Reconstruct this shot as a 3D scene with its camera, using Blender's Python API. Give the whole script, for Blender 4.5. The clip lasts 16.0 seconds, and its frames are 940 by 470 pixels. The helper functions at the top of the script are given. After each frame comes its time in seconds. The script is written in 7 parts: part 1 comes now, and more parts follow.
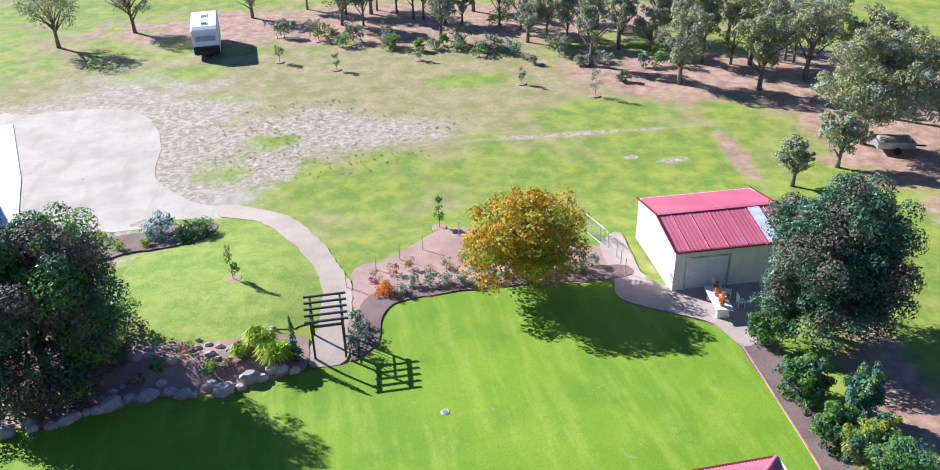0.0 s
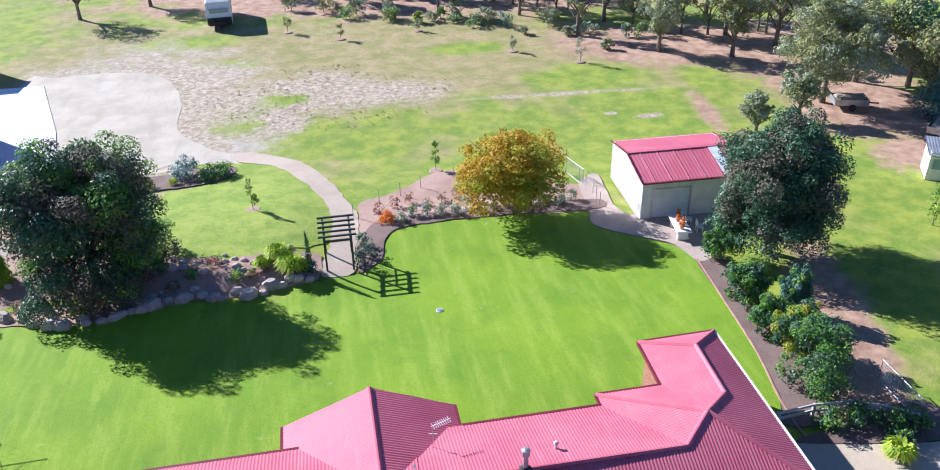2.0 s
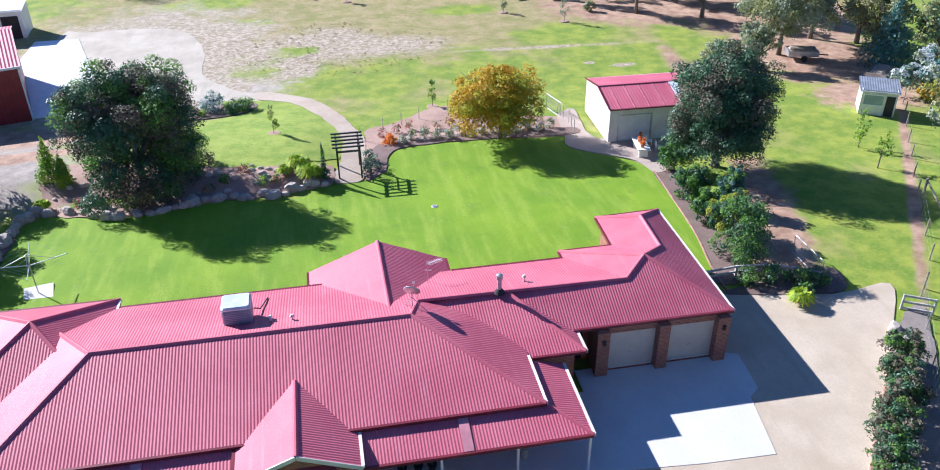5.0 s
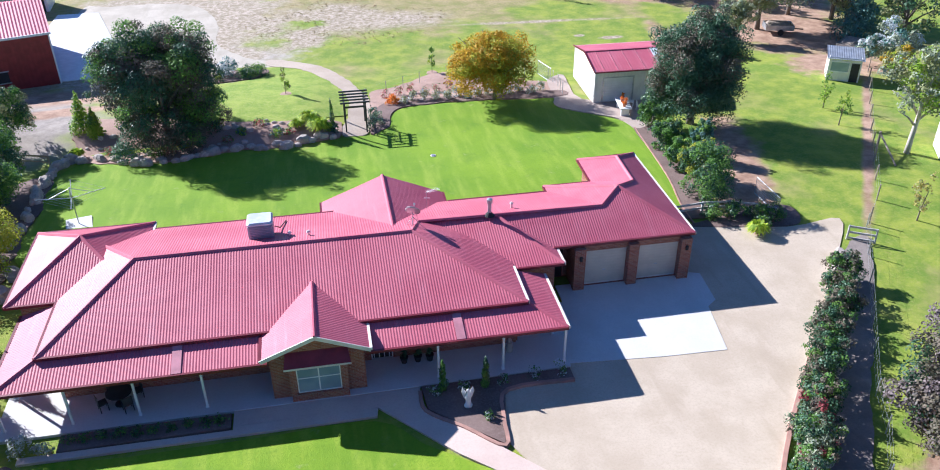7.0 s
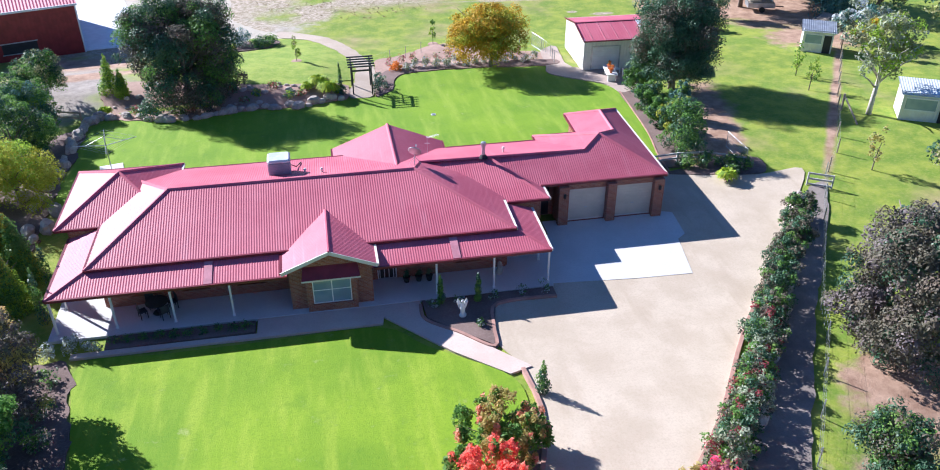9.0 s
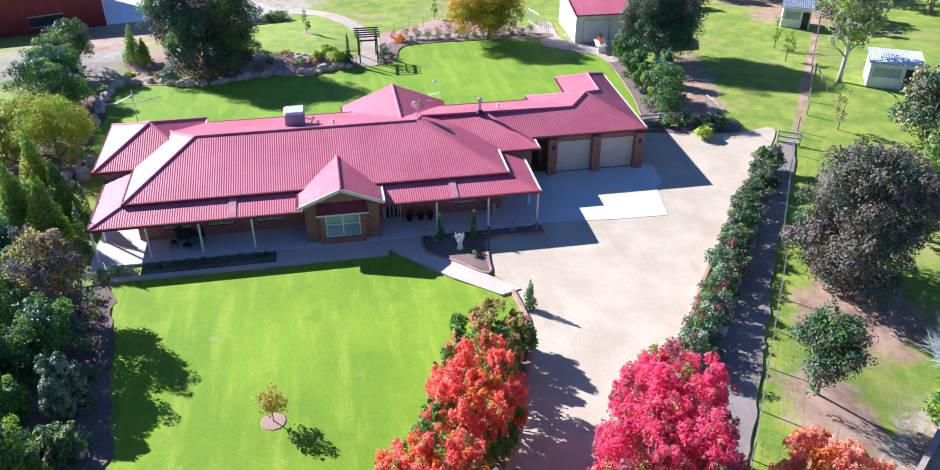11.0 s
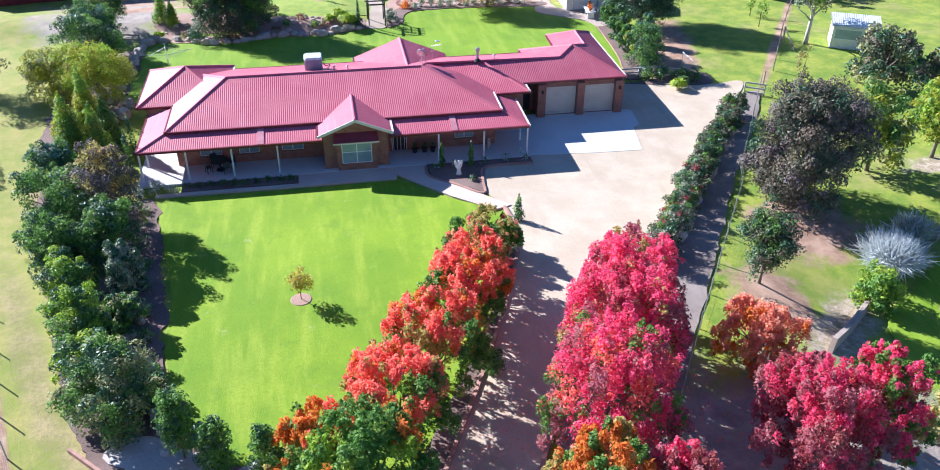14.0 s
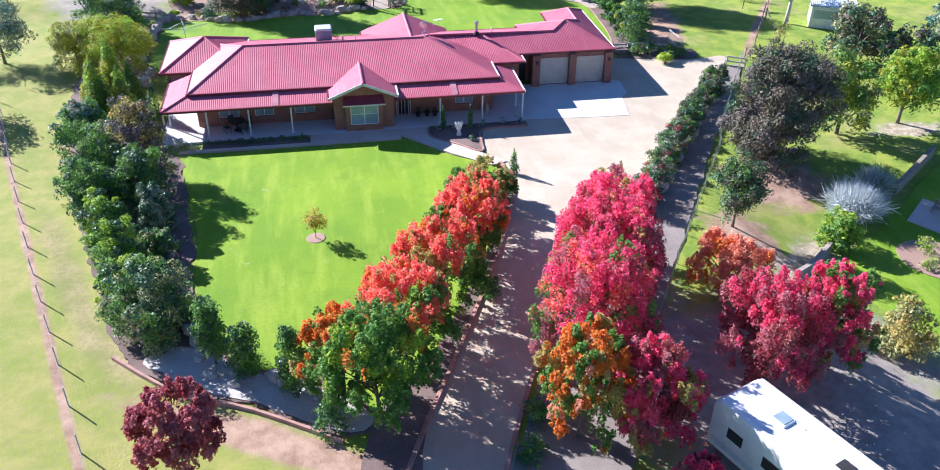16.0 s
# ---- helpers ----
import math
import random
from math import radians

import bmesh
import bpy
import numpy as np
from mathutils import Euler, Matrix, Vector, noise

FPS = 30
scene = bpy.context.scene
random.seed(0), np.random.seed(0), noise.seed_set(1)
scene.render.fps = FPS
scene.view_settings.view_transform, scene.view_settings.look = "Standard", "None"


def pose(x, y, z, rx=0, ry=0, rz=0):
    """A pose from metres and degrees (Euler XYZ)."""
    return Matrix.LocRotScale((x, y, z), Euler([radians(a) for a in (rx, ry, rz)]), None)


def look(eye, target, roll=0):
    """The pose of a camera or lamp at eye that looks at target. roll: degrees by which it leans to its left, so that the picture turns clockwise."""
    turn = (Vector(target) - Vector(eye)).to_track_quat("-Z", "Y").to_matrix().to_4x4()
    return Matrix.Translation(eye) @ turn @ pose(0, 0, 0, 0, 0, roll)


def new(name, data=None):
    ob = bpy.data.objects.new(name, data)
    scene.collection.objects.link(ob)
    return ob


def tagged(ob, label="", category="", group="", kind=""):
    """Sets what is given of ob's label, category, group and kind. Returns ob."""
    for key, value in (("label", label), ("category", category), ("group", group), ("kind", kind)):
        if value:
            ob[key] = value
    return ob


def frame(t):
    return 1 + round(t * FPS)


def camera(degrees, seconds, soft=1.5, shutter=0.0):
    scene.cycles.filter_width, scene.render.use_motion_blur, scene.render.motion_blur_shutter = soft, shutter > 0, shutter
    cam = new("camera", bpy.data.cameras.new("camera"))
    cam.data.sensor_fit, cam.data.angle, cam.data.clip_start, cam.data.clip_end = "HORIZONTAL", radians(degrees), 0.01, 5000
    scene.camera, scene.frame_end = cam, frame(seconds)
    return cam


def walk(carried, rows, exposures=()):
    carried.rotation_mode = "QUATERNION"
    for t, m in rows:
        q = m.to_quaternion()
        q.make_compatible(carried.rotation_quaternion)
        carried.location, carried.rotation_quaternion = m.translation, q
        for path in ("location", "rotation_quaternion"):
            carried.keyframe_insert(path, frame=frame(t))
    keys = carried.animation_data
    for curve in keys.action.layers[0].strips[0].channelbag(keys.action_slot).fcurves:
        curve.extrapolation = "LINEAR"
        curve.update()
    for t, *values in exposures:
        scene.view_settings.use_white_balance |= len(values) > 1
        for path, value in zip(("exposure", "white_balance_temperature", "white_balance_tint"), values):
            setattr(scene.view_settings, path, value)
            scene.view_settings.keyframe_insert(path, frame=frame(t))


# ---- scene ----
cam = camera(58.0, 16.0, soft=1.0)
ROWS = [
    (0.0, -16.127, -12.045, 28.299, -10.118, -30.535, -1.159),
    (0.5, -16.394, -14.118, 28.358, -10.132, -30.683, -1.141),
    (1.0, -16.659, -16.134, 28.392, -10.152, -30.812, -1.111),
    (1.5, -16.920, -18.101, 28.406, -10.177, -30.926, -1.072),
    (2.0, -17.180, -20.027, 28.403, -10.204, -31.028, -1.025),
    (2.5, -17.437, -21.917, 28.389, -10.234, -31.120, -0.970),
    (3.0, -17.692, -23.777, 28.367, -10.263, -31.206, -0.910),
    (3.5, -17.946, -25.610, 28.339, -10.290, -31.286, -0.847),
    (4.0, -18.197, -27.419, 28.310, -10.316, -31.363, -0.780),
    (4.5, -18.446, -29.207, 28.281, -10.338, -31.440, -0.711),
    (5.0, -18.693, -30.976, 28.254, -10.356, -31.516, -0.641),
    (5.5, -18.937, -32.725, 28.232, -10.370, -31.593, -0.570),
    (6.0, -19.178, -34.456, 28.215, -10.379, -31.673, -0.500),
    (6.5, -19.415, -36.167, 28.206, -10.383, -31.756, -0.431),
    (7.0, -19.649, -37.860, 28.203, -10.381, -31.841, -0.363),
    (7.5, -19.878, -39.533, 28.209, -10.375, -31.931, -0.298),
    (8.0, -20.104, -41.185, 28.222, -10.364, -32.023, -0.234),
    (8.5, -20.327, -42.815, 28.243, -10.348, -32.119, -0.172),
    (9.0, -20.545, -44.422, 28.271, -10.329, -32.217, -0.112),
    (9.5, -20.760, -46.005, 28.304, -10.307, -32.316, -0.054),
    (10.0, -20.972, -47.565, 28.342, -10.283, -32.416, 0.002),
    (10.5, -21.182, -49.100, 28.383, -10.258, -32.515, 0.057),
    (11.0, -21.391, -50.610, 28.424, -10.233, -32.611, 0.111),
    (11.5, -21.599, -52.097, 28.465, -10.211, -32.703, 0.164),
    (12.0, -21.809, -53.561, 28.501, -10.192, -32.789, 0.218),
    (12.5, -22.022, -55.004, 28.531, -10.178, -32.866, 0.273),
    (13.0, -22.240, -56.429, 28.551, -10.171, -32.931, 0.330),
    (13.5, -22.465, -57.839, 28.557, -10.174, -32.982, 0.389),
    (14.0, -22.701, -59.239, 28.547, -10.188, -33.016, 0.453),
    (14.5, -22.950, -60.634, 28.515, -10.217, -33.029, 0.523),
    (15.0, -23.216, -62.032, 28.458, -10.262, -33.018, 0.599),
    (15.5, -23.503, -63.439, 28.372, -10.327, -32.979, 0.683),
    (16.0, -23.815, -64.865, 28.251, -10.414, -32.907, 0.777),
]
walk(cam, [(t, pose(x, y, z, 90 + pitch, 0, yaw) @ pose(0, 0, 0, 0, 0, roll)) for t, x, y, z, yaw, pitch, roll in ROWS], exposures=[(0.0, 1.0, 5250, 19), (8.0, 1.06, 5250, 19), (16.0, 1.28, 5250, 19)])

# ---- light ----
SUN_EL, SUN_AZ = 29.6, -46.0
world = bpy.data.worlds.new("sky")
scene.world = world
world.use_nodes = True
wn = world.node_tree
sky = wn.nodes.new("ShaderNodeTexSky")
sky.sky_type, sky.sun_disc = "NISHITA", False
sky.air_density, sky.dust_density, sky.ozone_density = 1.0, 0.0, 6.0
sky.sun_elevation, sky.sun_rotation = radians(SUN_EL), radians(SUN_AZ)
wn.links.new(sky.outputs[0], wn.nodes["Background"].inputs[0])
wn.nodes["Background"].inputs[1].default_value = 0.053
sun = new("sun", bpy.data.lights.new("sun", "SUN"))
sun.data.energy, sun.data.angle, sun.data.color = 5.2, radians(0.55), (1.0, 0.91, 0.74)
S = Vector((math.sin(radians(SUN_AZ)) * math.cos(radians(SUN_EL)), math.cos(radians(SUN_AZ)) * math.cos(radians(SUN_EL)), math.sin(radians(SUN_EL))))
sun.matrix_world = look(S * 100, (0, 0, 0))


# ---- ground shape ----
def smooth(a, b, v):
    k = min(max((v - a) / (b - a), 0.0), 1.0)
    return k * k * (3 - 2 * k)


def G(x, y):
    z = -0.95 * smooth(9, 27, y) - 1.05 * smooth(27, 46, y) - 0.4 * smooth(46, 80, y) + 0.5 * smooth(8, 24, -y)
    z += 0.8 * smooth(-15.5, -22.0, x) * smooth(22.8, 25.6, y + 0.12 * (x + 19)) * (1 - smooth(30, 46, y))
    return z - 1.1 * smooth(0, 4, x) * smooth(16, 26, -y)


# ---- materials ----
class Nodes:
    """A small wrapper round a material's node tree."""

    def __init__(self, name, rough=0.7, metal=0.0):
        self.mat = bpy.data.materials.new(name)
        self.mat.use_nodes = True
        self.t = self.mat.node_tree
        self.bsdf = self.t.nodes["Principled BSDF"]
        self.bsdf.inputs["Roughness"].default_value = rough
        self.bsdf.inputs["Metallic"].default_value = metal
        self.co = self.t.nodes.new("ShaderNodeNewGeometry").outputs["Position"]

    def put(self, socket, value):
        if isinstance(value, bpy.types.NodeSocket):
            self.t.links.new(value, socket)
        else:
            socket.default_value = value if not isinstance(value, tuple) or len(value) != 3 or socket.type == "VECTOR" else (*value, 1)

    def noise(self, scale, detail=4.0, rough=0.55, vec=None, distort=0.0):
        n = self.t.nodes.new("ShaderNodeTexNoise")
        self.put(n.inputs["Vector"], vec if vec is not None else self.co)
        n.inputs["Scale"].default_value, n.inputs["Detail"].default_value = scale, detail
        n.inputs["Roughness"].default_value, n.inputs["Distortion"].default_value = rough, distort
        return n.outputs["Fac"]

    def ramp(self, fac, a, b):
        n = self.t.nodes.new("ShaderNodeMapRange")
        n.interpolation_type = "SMOOTHSTEP"
        self.put(n.inputs["Value"], fac)
        n.inputs["From Min"].default_value, n.inputs["From Max"].default_value = a, b
        return n.outputs["Result"]

    def math(self, op, a, b=0.0):
        n = self.t.nodes.new("ShaderNodeMath")
        n.operation = op
        self.put(n.inputs[0], a)
        self.put(n.inputs[1], b)
        return n.outputs[0]

    def mix(self, fac, a, b, how="MIX"):
        n = self.t.nodes.new("ShaderNodeMix")
        n.data_type, n.blend_type = "RGBA", how
        self.put(n.inputs["Factor"], fac)
        self.put(n.inputs["A"], a)
        self.put(n.inputs["B"], b)
        return n.outputs["Result"]

    def stretch(self, scale, turn=0.0, move=(0, 0, 0), vec=None):
        n = self.t.nodes.new("ShaderNodeMapping")
        self.put(n.inputs["Vector"], vec if vec is not None else self.co)
        n.inputs["Scale"].default_value, n.inputs["Location"].default_value = scale, move
        n.inputs["Rotation"].default_value = (0, 0, radians(turn))
        return n.outputs["Vector"]

    def island(self):
        return self.t.nodes["Geometry"].outputs["Random Per Island"]

    def each(self):
        return self.t.nodes.new("ShaderNodeObjectInfo").outputs["Random"]

    def bump(self, height, strength=0.4, dist=0.05):
        n = self.t.nodes.new("ShaderNodeBump")
        n.inputs["Strength"].default_value, n.inputs["Distance"].default_value = strength, dist
        self.put(n.inputs["Height"], height)
        self.t.links.new(n.outputs[0], self.bsdf.inputs["Normal"])

    def done(self, color=None):
        if color is not None:
            self.put(self.bsdf.inputs["Base Color"], color)
        return self.mat


def plain(name, color, rough=0.6, metal=0.0, vary=0.18, scale=1.5, bump=0.0):
    n = Nodes(name, rough, metal)
    dark = tuple(c * (1 - vary) for c in color)
    light = tuple(min(1, c * (1 + vary * 0.6)) for c in color)
    c = n.mix(n.ramp(n.noise(scale, 5), 0.35, 0.65), dark, light)
    c = n.mix(n.math("MULTIPLY", n.ramp(n.noise(scale * 14, 3), 0.45, 0.75), vary), c, tuple(v * 0.6 for v in color))
    if bump:
        n.bump(n.noise(scale * 20, 3), bump, 0.02)
    return n.done(c)


def zone(n, cx, cy, rx, ry, turn=0.0, soft=0.35, rag=0.9, scale=0.35):
    """A ragged oval patch, 0 to 1."""
    v = n.t.nodes.new("ShaderNodeVectorMath")
    v.operation = "SUBTRACT"
    n.put(v.inputs[0], n.co)
    v.inputs[1].default_value = (cx, cy, 0)
    v = n.stretch((1 / rx, 1 / ry, 0), 0, vec=n.stretch((1, 1, 0), -turn, vec=v.outputs[0]))
    d = n.t.nodes.new("ShaderNodeVectorMath")
    d.operation = "LENGTH"
    n.put(d.inputs[0], v)
    r = n.math("ADD", d.outputs["Value"], n.math("MULTIPLY", n.math("SUBTRACT", n.noise(scale, 6, 0.62), 0.5), rag * 2))
    return n.ramp(r, 1 + soft * 0.5, 1 - soft * 0.5)


def ground_material():
    n = Nodes("paddock_grass", 0.95)
    fine, mid, big = n.noise(4, 8, 0.8), n.noise(0.55, 6, 0.65), n.noise(0.09, 4)
    green = n.mix(n.ramp(mid, 0.35, 0.68), (0.14, 0.24, 0.014), (0.30, 0.35, 0.035))
    green = n.mix(n.math("MULTIPLY", n.ramp(fine, 0.45, 0.68), 0.5), green, (0.37, 0.36, 0.10))
    olive = n.mix(n.ramp(mid, 0.32, 0.7), (0.24, 0.25, 0.06), (0.43, 0.345, 0.17))
    olive = n.mix(n.math("MULTIPLY", n.ramp(fine, 0.42, 0.66), 0.65), olive, (0.20, 0.155, 0.085))
    straw = n.mix(n.ramp(n.noise(1.9, 8, 0.8, distort=0.4), 0.38, 0.66), (0.26, 0.215, 0.125), (0.60, 0.50, 0.41))
    soil = n.mix(n.ramp(n.noise(0.8, 6, 0.7), 0.3, 0.7), (0.27, 0.16, 0.105), (0.50, 0.34, 0.24))
    pale = n.mix(n.ramp(mid, 0.3, 0.7), (0.22, 0.28, 0.03), (0.38, 0.34, 0.09))
    pale = n.mix(n.math("MULTIPLY", n.ramp(fine, 0.42, 0.66), 0.6), pale, (0.27, 0.25, 0.10))
    grey = n.mix(n.ramp(n.noise(1.2, 6, 0.7), 0.3, 0.7), (0.27, 0.235, 0.205), (0.43, 0.37, 0.32))
    chips = n.mix(n.ramp(n.noise(0.9, 8, 0.75), 0.34, 0.66), (0.36, 0.32, 0.26), (0.50, 0.46, 0.40))
    c = n.mix(n.ramp(big, 0.5, 0.72), green, olive)
    for kind, cx, cy, rx, ry, turn, soft in (
        (olive, -10, 70, 34, 17, -6, 0.5), (pale, -47, -6, 9, 60, 19, 0.6), (olive, -40, 62, 14, 26, 0, 0.5),
        (green, -32, 79, 6, 2.5, 0, 0.4), (green, -27, 70, 3.5, 1.6, 0, 0.4), (green, -1, 70, 4.5, 2.2, 0, 0.5), (green, 9, 58, 6, 4, 0, 0.6),
        (straw, -17, 60, 7, 5.0, -12, 0.9), (straw, -21.5, 53, 3.2, 3.2, 20, 0.8), (straw, -10, 58, 5, 3, 0, 1.1), (straw, 4, 54, 8, 0.4, -4, 1.6), (straw, 11.5, 47, 1.3, 0.5, 0, 0.6),
        (chips, -37, 59.5, 10.5, 16.5, -4, 0.8), (chips, -27.5, 49, 5, 4, -40, 0.9), (green, -22, 58, 3.4, 1.8, 12, 0.5), (green, -25.2, 54.5, 2.6, 4.5, 0, 0.4), (straw, 8.3, 48.2, 0.6, 0.4, 0, 0.5),
        (soil, 22, 66, 14, 7, -14, 0.5), (soil, 34, 60, 10, 12, 0, 0.5), (soil, -4, 92, 40, 9, -8, 0.5), (soil, 17, 47, 0.9, 5, -8, 1.2), (soil, 31, 44, 7, 8, 0, 0.5), (soil, 30, 33, 5, 4, 0, 0.6),
        (soil, 9.2, 12.5, 2.3, 10, -19, 0.5), (soil, 6, -18.5, 3.6, 3.2, 0, 0.5), (soil, 0.5, -25.5, 2.2, 3.4, 0, 0.5), (straw, 3.5, -27.5, 1.4, 4.5, -50, 0.6),
        (grey, -2, -39, 10, 8, -20, 0.5), (soil, -41.6, -20.5, 0.24, 34, 19.5, 1.0), (olive, -38.6, -24, 0.7, 9, 21, 1.2), (straw, -36, 58, 13, 18, 0, 0.7), (soil, -28, -37.4, 8, 0.9, -27, 0.6), (soil, -44, 38, 6, 3, 0, 0.6), (grey, -44, 30.5, 7, 6, 0, 0.6), (soil, -42, 33.5, 7, 1.2, 8, 0.6), (straw, 20, -12.5, 3, 1.2, 0, 0.6), (green, 18, 8, 5, 14, -30, 0.6), (soil, 22.3, 16.5, 0.4, 18, -32.6, 1.0), (soil, -39.6, -15, 0.4, 9, 19, 1.6), (olive, -35.4, -30.5, 0.6, 3.4, 30, 1.6),
    ):
        c = n.mix(zone(n, cx, cy, rx, ry, turn, soft, 0.8, 0.3 if max(rx, ry) > 5 else 0.7), c, kind)
    n.bump(n.math("ADD", n.noise(9, 5, 0.75), n.math("MULTIPLY", mid, 0.8)), 0.55, 0.07)
    return n.done(c)


def lawn_material(name, a, b, pale, deep, turn):
    n = Nodes(name, 0.85)
    n.bsdf.inputs["Specular IOR Level"].default_value = 0.3
    streak = n.noise(1.0, 3, 0.6, n.stretch((1.2, 0.2, 1), turn))
    c = n.mix(n.ramp(n.noise(0.16, 4), 0.35, 0.65), a, b)
    c = n.mix(n.math("MULTIPLY", n.ramp(streak, 0.42, 0.72), 0.5), c, pale)
    c = n.mix(n.math("MULTIPLY", n.ramp(n.noise(0.45, 5, 0.7), 0.52, 0.7), 0.45), c, deep)
    c = n.mix(n.math("MULTIPLY", n.ramp(n.noise(7, 7, 0.8), 0.42, 0.66), 0.4), c, deep)
    c = n.mix(n.math("MULTIPLY", n.ramp(n.noise(0.9, 7, 0.72), 0.6, 0.76), 0.6), c, (0.42, 0.44, 0.16))
    n.bump(n.noise(14, 4, 0.7), 0.5, 0.05)
    return n.done(c)


def rough_lawn_material():
    n = Nodes("rough_lawn", 0.95)
    c = n.mix(n.ramp(n.noise(0.6, 6, 0.7), 0.35, 0.65), (0.17, 0.28, 0.02), (0.30, 0.37, 0.05))
    c = n.mix(n.math("MULTIPLY", n.ramp(n.noise(5, 6, 0.75), 0.45, 0.7), 0.5), c, (0.40, 0.38, 0.13))
    n.bump(n.noise(9, 4, 0.7), 0.7, 0.08)
    return n.done(c)


def gravel_material(name, a, b, spot, tracks=0.0):
    n = Nodes(name, 0.92)
    c = n.mix(n.ramp(n.noise(0.35, 6, 0.62), 0.34, 0.66), a, b)
    c = n.mix(n.math("MULTIPLY", n.ramp(n.noise(9, 5, 0.75), 0.42, 0.7), 0.45), c, spot)
    if tracks:
        c = n.mix(n.math("MULTIPLY", n.ramp(n.noise(0.8, 4, 0.6, n.stretch((1, 0.16, 1), tracks)), 0.5, 0.7), 0.4), c, spot)
    n.bump(n.noise(28, 4, 0.75), 0.5, 0.03)
    return n.done(c)


def brick_material():
    n = Nodes("red_brick", 0.85)
    sep = n.t.nodes.new("ShaderNodeSeparateXYZ")
    n.put(sep.inputs[0], n.co)
    com = n.t.nodes.new("ShaderNodeCombineXYZ")
    n.put(com.inputs[0], n.math("ADD", sep.outputs[0], sep.outputs[1]))
    n.put(com.inputs[1], sep.outputs[2])
    b = n.t.nodes.new("ShaderNodeTexBrick")
    n.put(b.inputs["Vector"], com.outputs[0])
    for key, v in (("Scale", 1.0), ("Brick Width", 0.24), ("Row Height", 0.086), ("Mortar Size", 0.007), ("Bias", 0.0)):
        b.inputs[key].default_value = v
    b.inputs["Color1"].default_value, b.inputs["Color2"].default_value = (0.36, 0.125, 0.075, 1), (0.23, 0.075, 0.05, 1)
    b.inputs["Mortar"].default_value = (0.40, 0.33, 0.27, 1)
    c = n.mix(n.math("MULTIPLY", n.ramp(n.noise(2.2, 4), 0.5, 0.7), 0.35), b.outputs["Color"], (0.42, 0.23, 0.14))
    n.bump(n.math("SUBTRACT", 1.0, b.outputs["Fac"]), 0.5, 0.01)
    return n.done(c)


def roof_material():
    n = Nodes("red_corrugated_steel", 0.55)
    c = n.mix(n.ramp(n.noise(0.35, 5), 0.35, 0.65), (0.49, 0.115, 0.165), (0.55, 0.15, 0.20))
    c = n.mix(n.math("MULTIPLY", n.ramp(n.noise(1.3, 5, 0.7), 0.5, 0.8), 0.3), c, (0.58, 0.20, 0.25))
    streak = n.noise(1.0, 4, 0.65, n.stretch((2.6, 0.12, 0.5)))
    c = n.mix(n.math("MULTIPLY", n.ramp(streak, 0.55, 0.75), 0.3), c, (0.60, 0.28, 0.33))
    n.bsdf.inputs["Specular IOR Level"].default_value = 0.38
    n.bsdf.inputs["Specular Tint"].default_value = (1.0, 0.76, 0.76, 1)
    return n.done(c)


def leaf_material(name, a, b, tip, gloss=0.5, clear=0.3):
    n = Nodes(name, gloss + 0.12)
    n.bsdf.inputs["Specular IOR Level"].default_value = 0.3
    c = n.mix(n.island(), a, b)
    c = n.mix(n.math("MULTIPLY", n.ramp(n.noise(0.9, 3), 0.5, 0.7), 0.6), c, tip)
    n.put(n.bsdf.inputs["Base Color"], c)
    tr = n.t.nodes.new("ShaderNodeBsdfTranslucent")
    n.put(tr.inputs["Color"], c)
    mx = n.t.nodes.new("ShaderNodeMixShader")
    mx.inputs[0].default_value = clear
    n.t.links.new(n.bsdf.outputs[0], mx.inputs[1])
    n.t.links.new(tr.outputs[0], mx.inputs[2])
    n.t.links.new(mx.outputs[0], n.t.nodes["Material Output"].inputs["Surface"])
    return n.mat


def bark_material(name, a, b):
    n = Nodes(name, 0.9)
    v = n.noise(3.0, 5, 0.7, n.stretch((1, 1, 0.2)))
    n.bump(v, 0.6, 0.05)
    return n.done(n.mix(n.ramp(v, 0.35, 0.65), a, b))


def glass_material():
    n = Nodes("window_glass", 0.05)
    n.bsdf.inputs["Specular IOR Level"].default_value = 0.9
    return n.done(n.mix(n.ramp(n.noise(0.6, 2), 0.4, 0.6), (0.22, 0.31, 0.36), (0.30, 0.39, 0.44)))


